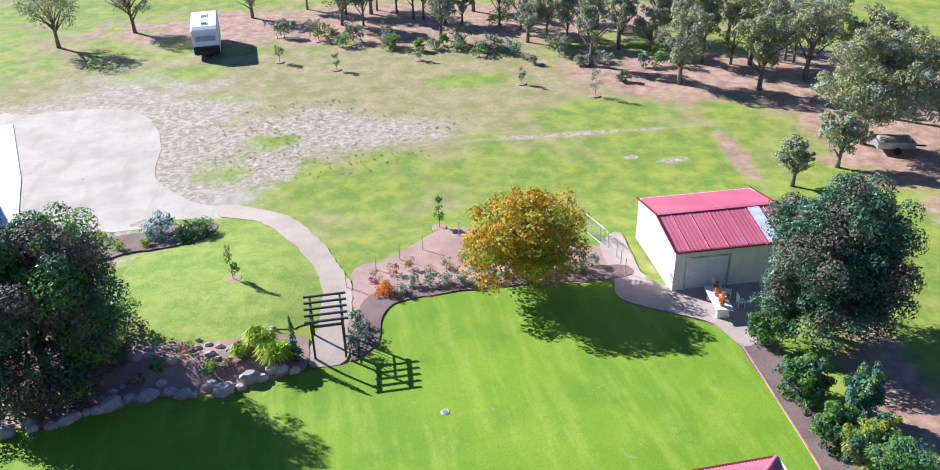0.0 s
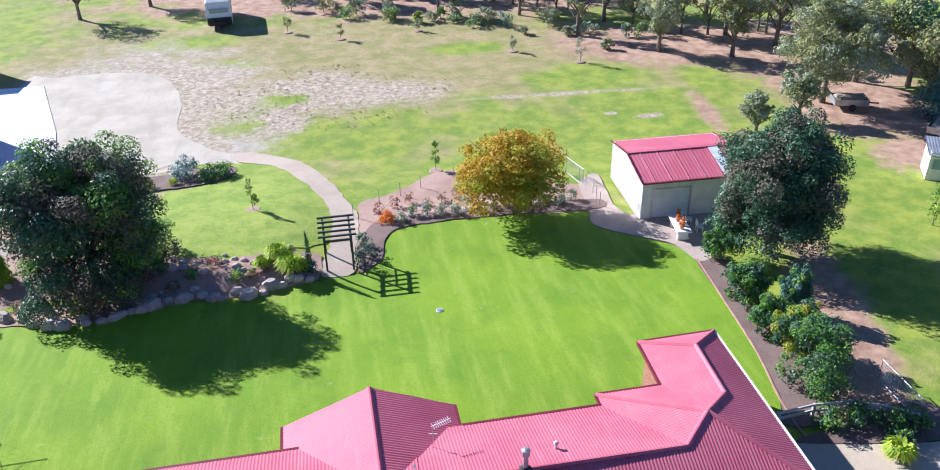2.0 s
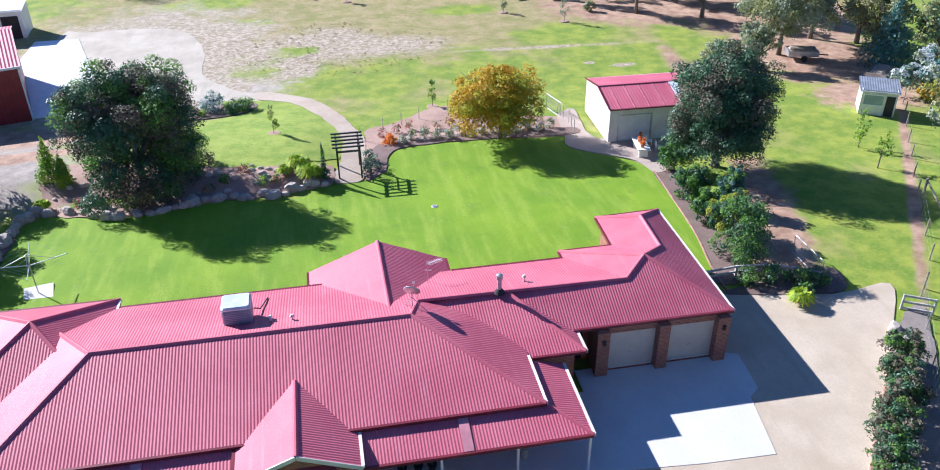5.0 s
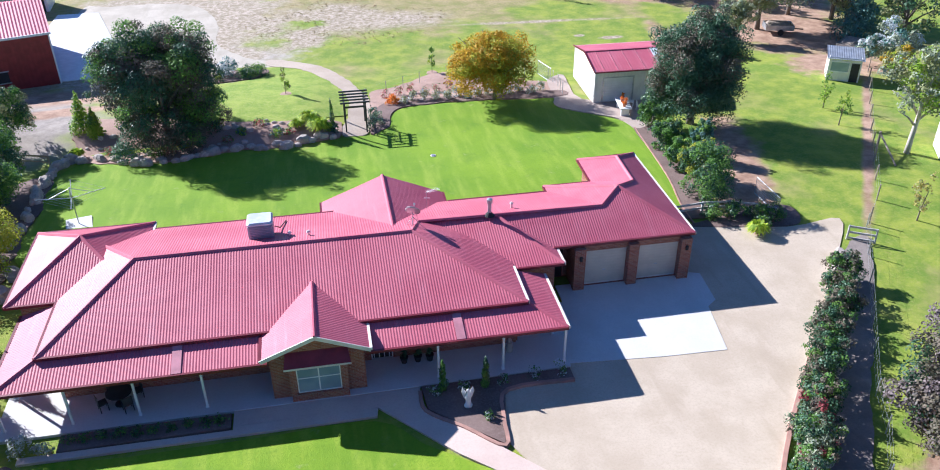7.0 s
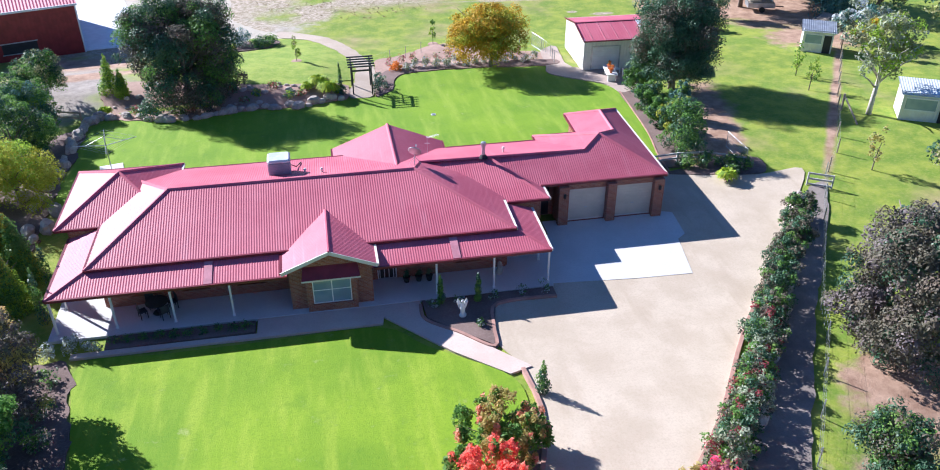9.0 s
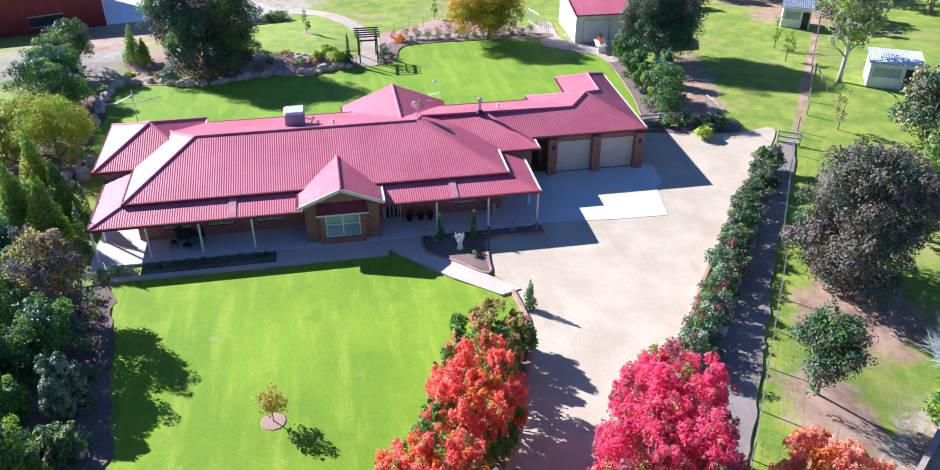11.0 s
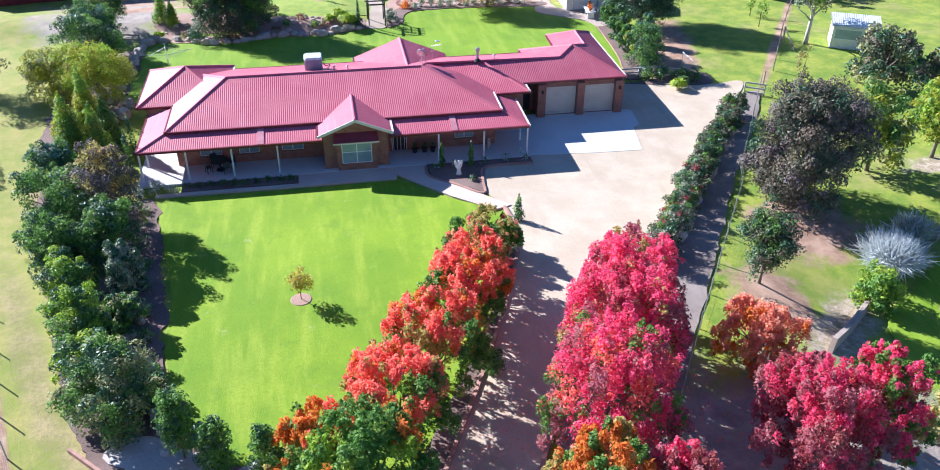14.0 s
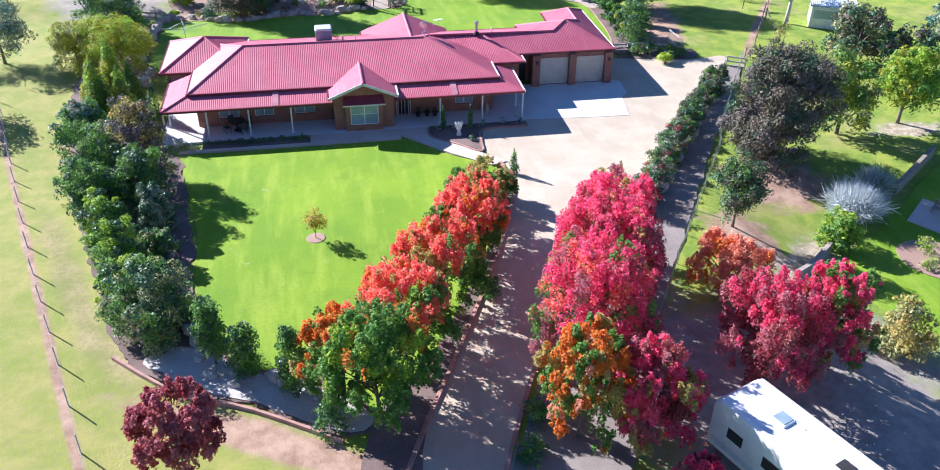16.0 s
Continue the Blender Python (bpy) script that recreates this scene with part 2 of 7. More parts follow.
M = dict(
    paddock=ground_material(), lawn=lawn_material("mown_back_lawn", (0.155, 0.28, 0.010), (0.215, 0.34, 0.012), (0.33, 0.42, 0.05), (0.10, 0.215, 0.010), 80), frontlawn=lawn_material("mown_front_lawn", (0.165, 0.29, 0.008), (0.235, 0.36, 0.010), (0.37, 0.45, 0.04), (0.11, 0.23, 0.008), 12), rough=rough_lawn_material(),
    drive=gravel_material("pale_drive_gravel", (0.49, 0.405, 0.30), (0.59, 0.50, 0.385), (0.41, 0.325, 0.235), 35),
    pad=gravel_material("crushed_gravel_pad", (0.44, 0.39, 0.31), (0.56, 0.505, 0.415), (0.36, 0.31, 0.235), 84),
    path=gravel_material("path_gravel", (0.44, 0.355, 0.275), (0.53, 0.44, 0.35), (0.34, 0.265, 0.19)),
    mulch=gravel_material("dark_mulch", (0.13, 0.085, 0.072), (0.21, 0.145, 0.125), (0.30, 0.225, 0.195)),
    grit=gravel_material("grey_grit", (0.22, 0.185, 0.165), (0.32, 0.275, 0.245), (0.16, 0.13, 0.115), 30), chalk=gravel_material("pale_stony_soil", (0.48, 0.43, 0.39), (0.64, 0.58, 0.53), (0.30, 0.26, 0.23)),
    bedsoil=gravel_material("pinkish_garden_soil", (0.34, 0.22, 0.17), (0.46, 0.31, 0.245), (0.22, 0.15, 0.12)),
    concrete=gravel_material("broom_concrete", (0.62, 0.61, 0.59), (0.69, 0.68, 0.66), (0.55, 0.54, 0.52)),
    worn=gravel_material("worn_pinkish_paving", (0.38, 0.30, 0.255), (0.49, 0.40, 0.345), (0.29, 0.23, 0.195)),
    paver=gravel_material("pink_path_concrete", (0.60, 0.47, 0.40), (0.68, 0.55, 0.47), (0.5, 0.38, 0.32)),
    edging=plain("terracotta_edging", (0.42, 0.24, 0.19), 0.8), brick=brick_material(), roof=roof_material(),
    # The trim steel is roof red with shade put into the colour.
    roofshade=plain("shaded_red_trim_steel", (0.22, 0.03, 0.045), 0.45), gutter=plain("burgundy_gutter", (0.17, 0.022, 0.035), 0.4),
    cream=plain("cream_paint", (0.72, 0.68, 0.62), 0.5, vary=0.08), white=plain("white_paint", (0.80, 0.80, 0.79), 0.45, vary=0.06),
    door=plain("beige_roller_door", (0.60, 0.55, 0.46), 0.5, vary=0.06), glass=glass_material(), dark=plain("dark_interior", (0.03, 0.028, 0.03), 0.7),
    weathered=plain("weathered_translucent_sheet", (0.58, 0.25, 0.29), 0.5), steel=plain("galvanised_steel", (0.50, 0.52, 0.54), 0.38, 0.6), shedwall=plain("white_steel_cladding", (0.78, 0.755, 0.69), 0.45, vary=0.07),
    # The cooler plastic is darkened to carry the shade of its sunless side.
    cool=plain("shade_toned_cooler_plastic", (0.25, 0.28, 0.34), 0.5, vary=0.1), silvered=plain("silvered_timber", (0.52, 0.50, 0.48), 0.8, scale=4), timber=plain("grey_timber", (0.30, 0.25, 0.20), 0.85, scale=4), blacktimber=plain("dark_painted_timber", (0.045, 0.05, 0.055), 0.55),
    rock=None, stone=None, redwall=plain("red_steel_cladding", (0.26, 0.028, 0.03), 0.45), terracotta=plain("terracotta", (0.52, 0.19, 0.09), 0.75),
    rubber=plain("black_rubber", (0.025, 0.025, 0.027), 0.8), bluegrey=plain("pale_blue_roof_sheet", (0.60, 0.65, 0.69), 0.5, 0.0),
    bark=bark_material("grey_bark", (0.10, 0.08, 0.065), (0.25, 0.21, 0.175)), palebark=bark_material("pale_gum_bark", (0.36, 0.31, 0.26), (0.62, 0.57, 0.50)),
)


def rock_material(name, a, b):
    n = Nodes(name, 0.9)
    c = n.mix(n.each(), a, b)
    c = n.mix(n.math("MULTIPLY", n.ramp(n.noise(4, 5, 0.7), 0.42, 0.68), 0.5), c, tuple(v * 0.5 for v in a))
    n.bump(n.noise(7, 5, 0.7), 0.7, 0.06)
    return n.done(c)


M["rock"] = rock_material("granite_boulder", (0.42, 0.37, 0.33), (0.60, 0.52, 0.45))
L = dict(
    darkgreen=leaf_material("dark_glossy_leaf", (0.038, 0.105, 0.05), (0.10, 0.195, 0.105), (0.16, 0.205, 0.12), 0.32, 0.22),
    bronze=leaf_material("bronze_green_leaf", (0.10, 0.10, 0.065), (0.19, 0.165, 0.115), (0.23, 0.165, 0.13), 0.5, 0.2),
    smoke=leaf_material("smoky_purple_leaf", (0.11, 0.090, 0.092), (0.25, 0.205, 0.200), (0.14, 0.15, 0.11), 0.5, 0.18),
    gold=leaf_material("golden_autumn_leaf", (0.46, 0.27, 0.018), (0.68, 0.45, 0.032), (0.36, 0.36, 0.03), 0.5, 0.40),
    orange=leaf_material("orange_autumn_leaf", (0.66, 0.16, 0.03), (0.82, 0.34, 0.06), (0.60, 0.32, 0.06), 0.5, 0.52),
    scarlet=leaf_material("scarlet_autumn_leaf", (0.90, 0.14, 0.11), (0.97, 0.36, 0.27), (0.95, 0.44, 0.26), 0.5, 0.55),
    crimson=leaf_material("crimson_autumn_leaf", (0.78, 0.055, 0.17), (0.97, 0.19, 0.34), (0.92, 0.26, 0.30), 0.5, 0.55),
    plum=leaf_material("plum_leaf", (0.27, 0.05, 0.07), (0.52, 0.12, 0.14), (0.58, 0.22, 0.19), 0.5, 0.52),
    salmon=leaf_material("salmon_autumn_leaf", (0.80, 0.30, 0.19), (0.93, 0.52, 0.36), (0.88, 0.36, 0.24), 0.5, 0.52),
    mauve=leaf_material("dusky_mauve_leaf", (0.40, 0.11, 0.15), (0.60, 0.24, 0.27), (0.48, 0.27, 0.22), 0.5, 0.52),
    tan=leaf_material("fading_olive_leaf", (0.40, 0.36, 0.10), (0.60, 0.50, 0.18), (0.66, 0.38, 0.17), 0.5, 0.5),
    green=leaf_material("garden_green_leaf", (0.085, 0.205, 0.038), (0.22, 0.40, 0.085), (0.30, 0.42, 0.09), 0.45, 0.42),
    chartreuse=leaf_material("chartreuse_blade", (0.48, 0.60, 0.04), (0.66, 0.74, 0.07), (0.56, 0.66, 0.06), 0.5, 0.5),
    lime=leaf_material("lime_leaf", (0.229, 0.4, 0.0286), (0.429, 0.572, 0.0715), (0.486, 0.543, 0.0858), 0.5, 0.46),
    olive=leaf_material("olive_gum_leaf", (0.201, 0.232, 0.0932), (0.419, 0.435, 0.201), (0.497, 0.435, 0.201), 0.55, 0.25),
    greygum=leaf_material("grey_gum_leaf", (0.232, 0.279, 0.186), (0.45, 0.497, 0.342), (0.358, 0.387, 0.201), 0.55, 0.25),
    blue=leaf_material("blue_green_leaf", (0.072, 0.18, 0.156), (0.156, 0.3, 0.252), (0.216, 0.336, 0.288), 0.5, 0.25),
    silver=leaf_material("silver_leaf", (0.45, 0.496, 0.51), (0.72, 0.764, 0.78), (0.826, 0.854, 0.854), 0.6, 0.46),
    straw=leaf_material("straw_blade", (0.33, 0.26, 0.13), (0.50, 0.41, 0.24), (0.40, 0.35, 0.16), 0.6, 0.2),
    yellow=leaf_material("yellow_green_leaf", (0.316, 0.345, 0.0287), (0.517, 0.517, 0.0575), (0.403, 0.416, 0.0719), 0.5, 0.46),
)


# ---- mesh tools ----
class Shape:
    """Vertices and faces gathered for one mesh."""

    def __init__(self):
        self.v, self.f, self.m = [], [], []

    def add(self, verts, faces, mat=0):
        k = len(self.v)
        self.v += [tuple(p) for p in verts]
        self.f += [tuple(i + k for i in f) for f in faces]
        self.m += [mat] * len(faces)
        return self

    def box(self, x0, x1, y0, y1, z0, z1, mat=0, b=0.0):
        """A box; b > 0 chamfers its upright edges and its top edge."""
        if not b:
            p = [(x, y, z) for z in (z0, z1) for x, y in ((x0, y0), (x1, y0), (x1, y1), (x0, y1))]
            return self.add(p, [(3, 2, 1, 0), (4, 5, 6, 7), (0, 1, 5, 4), (1, 2, 6, 5), (2, 3, 7, 6), (3, 0, 4, 7)], mat)
        ring = lambda d, z: [(x0 + d + b, y0 + d, z), (x1 - d - b, y0 + d, z), (x1 - d, y0 + d + b, z), (x1 - d, y1 - d - b, z), (x1 - d - b, y1 - d, z), (x0 + d + b, y1 - d, z), (x0 + d, y1 - d - b, z), (x0 + d, y0 + d + b, z)]
        return self.rings([ring(0, z0), ring(0, z1 - b), ring(b, z1)], mat)

    def rings(self, rings, mat=0, cap=True):
        n, k = len(rings[0]), len(rings)
        faces = [(r * n + i, r * n + (i + 1) % n, (r + 1) * n + (i + 1) % n, (r + 1) * n + i) for r in range(k - 1) for i in range(n)]
        if cap:
            faces += [tuple(range(n))[::-1], tuple((k - 1) * n + i for i in range(n))]
        return self.add([p for r in rings for p in r], faces, mat)

    def tube(self, points, radii, n=6, mat=0):
        """A round bar through the points."""
        rings = []
        for i, p in enumerate(points):
            d = Vector(points[min(i + 1, len(points) - 1)]) - Vector(points[max(i - 1, 0)])
            d = d.normalized() if d.length > 1e-6 else Vector((0, 0, 1))
            a = d.cross(Vector((0, 0, 1)) if abs(d.z) < 0.9 else Vector((1, 0, 0))).normalized()
            c = d.cross(a)
            r = radii[i] if isinstance(radii, (list, tuple)) else radii
            rings.append([Vector(p) + r * (math.cos(2 * math.pi * k / n) * a + math.sin(2 * math.pi * k / n) * c) for k in range(n)])
        return self.rings(rings, mat)

    def bar(self, p, q, w, h, mat=0):
        """A square bar from p to q, w wide and h high."""
        p, q = Vector(p), Vector(q)
        d = (q - p).normalized()
        s = d.cross(Vector((0, 0, 1)))
        s = s.normalized() if s.length > 1e-4 else Vector((1, 0, 0))
        u = s.cross(d).normalized()
        return self.rings([[e + s * a * w / 2 + u * c * h / 2 for a, c in ((-1, -1), (1, -1), (1, 1), (-1, 1))] for e in (p, q)], mat)

    def mesh(self, name, mats, soft=False):
        me = bpy.data.meshes.new(name)
        me.from_pydata(self.v, [], self.f)
        for m in mats if isinstance(mats, (list, tuple)) else [mats]:
            me.materials.append(m)
        me.polygons.foreach_set("material_index", self.m)
        if soft:
            me.polygons.foreach_set("use_smooth", [True] * len(self.f))
        me.update()
        return me


def thing(name, label, category, at=(0, 0, 0), turn=0.0, group="", kind=""):
    root = new(name)
    root.matrix_world = pose(*at, 0, 0, turn)
    return tagged(root, label, category, group, kind)


def part(name, shape, mats, parent, label="", soft=False):
    ob = new(name, shape.mesh(name, mats, soft) if isinstance(shape, Shape) else shape)
    ob.parent = parent
    return tagged(ob, label)


def solo(name, shape, mats, label, category, at=(0, 0, 0), turn=0.0, group="", kind="", soft=False):
    ob = new(name, shape.mesh(name, mats, soft))
    ob.matrix_world = pose(*at, 0, 0, turn)
    return tagged(ob, label, category, group, kind)


def curve(points, closed=True, step=4):
    """A smooth line through the points."""
    n, out = len(points), []
    for i in range(n if closed else n - 1):
        a, b, c, d = (Vector(points[(i + k) % n] if closed else points[min(max(i + k, 0), n - 1)]) for k in (-1, 0, 1, 2))
        for s in range(step):
            t = s / step
            out.append(0.5 * ((2 * b) + (c - a) * t + (2 * a - 5 * b + 4 * c - d) * t * t + (3 * b - a - 3 * c + d) * t ** 3))
    return out if closed else out + [Vector(points[-1])]


def drape(name, outline, lift, mat, label, category, cell=1.0, bend=True, kind="structure", thick=0.12, rag=0.0):
    """A sheet with this outline laid over the ground, with a low rim."""
    from mathutils.geometry import delaunay_2d_cdt
    rim = [Vector(p[:2]) for p in (curve([Vector(q) for q in outline]) if bend else outline)]
    if not bend:
        dense = []
        for a, b in zip(rim, rim[1:] + rim[:1]):
            k = max(1, int((b - a).length / cell))
            dense += [a.lerp(b, i / k) for i in range(k)]
        rim = dense
    if rag:
        dense = []
        for a, b in zip(rim, rim[1:] + rim[:1]):
            k = max(1, int((b - a).length / 0.35))
            dense += [a.lerp(b, i / k) for i in range(k)]
        rim = [p + rag * Vector(noise.noise_vector((p.x * 0.7, p.y * 0.7, 1.0))[:2]) + rag * 0.5 * Vector(noise.noise_vector((p.x * 2.4, p.y * 2.4, 5.0))[:2]) for p in dense]
    xs, ys = [p.x for p in rim], [p.y for p in rim]
    inner = []
    y = min(ys) + cell / 2
    while y < max(ys):
        x = min(xs) + cell / 2
        while x < max(xs):
            inside, near = False, 9e9
            for a, b in zip(rim, rim[1:] + rim[:1]):
                if (a.y > y) != (b.y > y) and x < (b.x - a.x) * (y - a.y) / (b.y - a.y) + a.x:
                    inside = not inside
                near = min(near, (a.x - x) ** 2 + (a.y - y) ** 2)
            if inside and near > (cell * 0.4) ** 2:
                inner.append(Vector((x, y)))
            x += cell
        y += cell
    n = len(rim)
    vs, _, fs, *_ = delaunay_2d_cdt(rim + inner, [], [list(range(n))], 1, 1e-4)
    s = Shape()
    s.add([(p.x, p.y, G(p.x, p.y) + lift) for p in vs], fs)
    k = len(s.v)
    s.add([(p.x, p.y, G(p.x, p.y) + h) for p in rim for h in (lift, lift - thick)], [(2 * i, 2 * ((i + 1) % n), 2 * ((i + 1) % n) + 1, 2 * i + 1) for i in range(n)])
    return solo(name, s, mat, label, category, kind=kind)


# ---- trees ----
def crown_mesh(rng, blobs, count, size, mats, name="crown", loose=0.42, spread=0.06):
    """Many small kite-shaped leaves spread over the blobs (centre, radii, material number)."""
    c = np.array([b[0] for b in blobs], float)
    r = np.array([b[1] for b in blobs], float)
    m = np.array([b[2] for b in blobs])
    weight = (r ** 2).sum(1)
    pick = rng.choice(len(blobs), count, p=weight / weight.sum())
    d = rng.normal(size=(count, 3))
    d /= np.linalg.norm(d, axis=1)[:, None]
    d[:, 2] = np.where((d[:, 2] < -0.35) & (rng.random(count) < 0.6), -d[:, 2], d[:, 2])
    far = 1.0 - 0.40 * rng.random(count) ** 2 + spread * rng.normal(size=count)
    p = c[pick] + r[pick] * d * far[:, None]
    nrm = d + loose * rng.normal(size=(count, 3)) + (0, 0, 0.2)
    nrm /= np.linalg.norm(nrm, axis=1)[:, None]
    a = np.cross(nrm, rng.normal(size=(count, 3)))
    a /= np.linalg.norm(a, axis=1)[:, None]
    b = np.cross(nrm, a)
    s = size * (0.65 + 0.7 * rng.random(count))[:, None]
    v = np.stack([p - a * s * 0.5, p + b * s * 0.27 + nrm * s * 0.06, p + a * s * 0.5, p - b * s * 0.27 + nrm * s * 0.06], 1).reshape(-1, 3)
    me = bpy.data.meshes.new(name)
    me.vertices.add(4 * count)
    me.vertices.foreach_set("co", v.ravel())
    me.loops.add(4 * count)
    me.loops.foreach_set("vertex_index", np.arange(4 * count, dtype=np.int32))
    me.polygons.add(count)
    me.polygons.foreach_set("loop_start", np.arange(0, 4 * count, 4, dtype=np.int32))
    for k in mats:
        me.materials.append(k)
    me.polygons.foreach_set("material_index", m[pick].astype(np.int32))
    me.update(calc_edges=True)
    return me


def blobs_round(rng, h, w, low, n, lump, mats, turn=None, dome=False):
    """Lumps that fill an egg from height low to h, w wide. turn: a rule for the material by height."""
    out, hc = [], (h - low) / 2
    for k in range(n):
        d = rng.normal(size=3)
        d /= np.linalg.norm(d)
        q = 0.30 + 0.46 * rng.random()
        s = lump * (0.75 + 0.5 * rng.random())
        taper = 1.0 - 0.18 * max(0, d[2])
        c = (d[0] * q * w / 2 * taper, d[1] * q * w / 2 * taper, low + hc + d[2] * q * hc)
        if dome:
            u, a = 0.06 + 0.80 * rng.random(), 6.283 * rng.random()
            wide = 0.80 + 0.2 * u / 0.3 if u < 0.3 else math.sqrt(max(0.0, 1 - ((u - 0.3) / 0.72) ** 2))
            rad = w / 2 * max(0.0, wide - s * 0.75) * (0.35 + 0.65 * rng.random() ** 0.5)
            c = (rad * math.cos(a), rad * math.sin(a), low + u * (h - low))
        out.append((c, (s * w / 2, s * w / 2, s * (w / 4 + hc / 2)), turn(rng, (c[2] - low) / (h - low)) if turn else int(rng.integers(mats))))
    fine = []
    for c, r, m in out:
        fine.append((c, tuple(v * 0.8 for v in r), m))
        for k in range(6):
            d = rng.normal(size=3)
            d /= np.linalg.norm(d)
            d[2] = abs(d[2]) if rng.random() < 0.7 else d[2]
            q = 0.28 + 0.26 * rng.random()
            p = tuple(c[i] + d[i] * r[i] * (0.8 + 0.3 * rng.random()) for i in range(3))
            fine.append((p, tuple(v * q for v in r), turn(rng, (p[2] - low) / (h - low)) if turn else int(rng.integers(mats))))
    return fine


def blobs_spray(rng, h, w, low, n, turn, seed):
    """A rounded crown of lumps, each a cluster of leafy sprays in one mood of colour, with gaps between."""
    out, lumps = [], int(15 + 1.1 * w * h)
    for k in range(lumps):
        u = ((k + 0.5) / lumps) ** 0.85
        a = 2.4 * k + 0.9 * rng.random()
        wide = math.sqrt(max(0.02, 1 - ((u - 0.36) / 0.68) ** 2))
        rad = w / 2 * wide * ((0.60 + 0.12 * rng.random()) if rng.random() < 0.75 else 0.4 * rng.random())
        c = np.array((rad * math.cos(a), rad * math.sin(a), low + (0.05 + 0.88 * u) * (h - low)))
        size = w * (0.085 + 0.05 * rng.random())
        patch = noise.noise((c[0] * 0.55 + 3.1 * seed, c[1] * 0.55, c[2] * 0.5))
        mood = turn(rng, u + 0.55 * patch)
        out.append((tuple(c), (size * 0.5, size * 0.5, size * 0.6), mood))
        for q in range(max(5, n // lumps)):
            d = rng.normal(size=3) + 0.9 * np.array((math.cos(a), math.sin(a), 0.35 + u))
            d /= np.linalg.norm(d)
            p = c + d * size * (0.75 + 0.5 * rng.random())
            r = size * (0.17 + 0.18 * rng.random())
            out.append((tuple(p), (r, r, r * (1.3 + 1.4 * rng.random())), mood if rng.random() < 0.62 else turn(rng, u + 0.3 * rng.normal())))
    return out


def blobs_cone(rng, h, w, low, n, mats, power=0.8):
    out = []
    for k in range(n):
        u = k / (n - 1)
        r = w / 2 * (1 - u) ** power + 0.08
        a = 6.283 * rng.random()
        q = r * 0.45 * rng.random()
        out.append(((q * math.cos(a), q * math.sin(a), low + u * (h - low)), (r * 0.75, r * 0.75, max(r, (h - low) / n * 1.6)), int(rng.integers(mats))))
    return out


def trunk_shapes(rng, h, w, low, thick, limbs, n=7):
    """The trunk, and its limbs one by one."""
    s, arms = Shape(), []
    bend = rng.normal(size=2) * 0.03 * h
    top = low + 0.55 * (h - low)
    path = [(bend[0] * (k / 4) ** 2, bend[1] * (k / 4) ** 2, -0.25 + (top + 0.25) * k / 4) for k in range(5)]
    s.tube(path, [thick * 1.25, thick * 0.95, thick * 0.8, thick * 0.6, thick * 0.35], n)
    for k in range(limbs):
        a = 6.283 * (k + 0.5 * rng.random()) / limbs
        z0 = max(low * 0.75, 0.15 * h) + 0.3 * (h - low) * rng.random()
        f = (z0 + 0.25) / (top + 0.25)
        x0, y0 = bend[0] * f * f, bend[1] * f * f
        out = w * (0.26 + 0.14 * rng.random())
        z2 = min(z0 + out * (0.7 + 0.7 * rng.random()), h * 0.92)
        p = [(x0, y0, z0), (x0 + math.cos(a) * out * 0.45, y0 + math.sin(a) * out * 0.45, z0 + (z2 - z0) * 0.55), (x0 + math.cos(a) * out, y0 + math.sin(a) * out, z2)]
        arms.append(Shape().tube(p, [thick * 0.5, thick * 0.32, thick * 0.1], 5))
    return s, arms


def tree(name, label, x, y, h, w, mats, leaves, size, low=0.1, n=26, lump=0.36, trunk=0.16, limbs=6, shape="round", turn=None, bark="bark", group="", category="tree", seed=0, power=0.8, dome=True):
    """A tree or shrub: a trunk with limbs, and a crown of many leaves."""
    rng = np.random.default_rng(1000 + seed)
    root = thing(name, label, category, (x, y, G(x, y)), group=group)
    low *= h
    blobs = blobs_round(rng, h, w, low, n, lump, len(mats), turn, dome) if shape == "round" else blobs_spray(rng, h, w, low, n, turn, seed * 0.37) if shape == "spray" else blobs_cone(rng, h, w, low, n, len(mats), power)
    stem, arms = trunk_shapes(rng, h, w, low, trunk, limbs if h > 2 else 0)
    stem = part("trunk" if h > 2 else "stem", stem, M[bark], root, soft=True)
    for arm in arms:
        part("limb", arm, M[bark], stem, soft=True)
    part("crown" if h > 2 else "foliage", crown_mesh(rng, blobs, leaves, size, [L[k] for k in mats], loose=0.8 if shape == "spray" else 0.42, spread=0.13 if shape == "spray" else 0.06), None, root)
    return root


# ---- ground and surfaces ----
def ground():
    s = Shape()
    xs = [-1500, -600, -250, -120] + list(range(-72, 60, 2)) + [70, 120, 250, 600, 1500]
    ys = [-1500, -600, -250, -120] + list(range(-72, 110, 2)) + [130, 250, 600, 1500]
    for y in ys:
        for x in xs:
            near = 1.0 if abs(x) < 70 and -70 < y < 108 else 0.0
            s.v.append((x, y, G(x, y) + near * (0.05 * noise.noise((x * 0.35, y * 0.35, 3.0)) - 0.04)))
    w = len(xs)
    s.f = [(j * w + i, j * w + i + 1, (j + 1) * w + i + 1, (j + 1) * w + i) for j in range(len(ys) - 1) for i in range(w - 1)]
    s.m = [0] * len(s.f)
    return solo("ground", s, M["paddock"], "green and dry straw paddock grass with bare soil", "ground", kind="structure", soft=True)


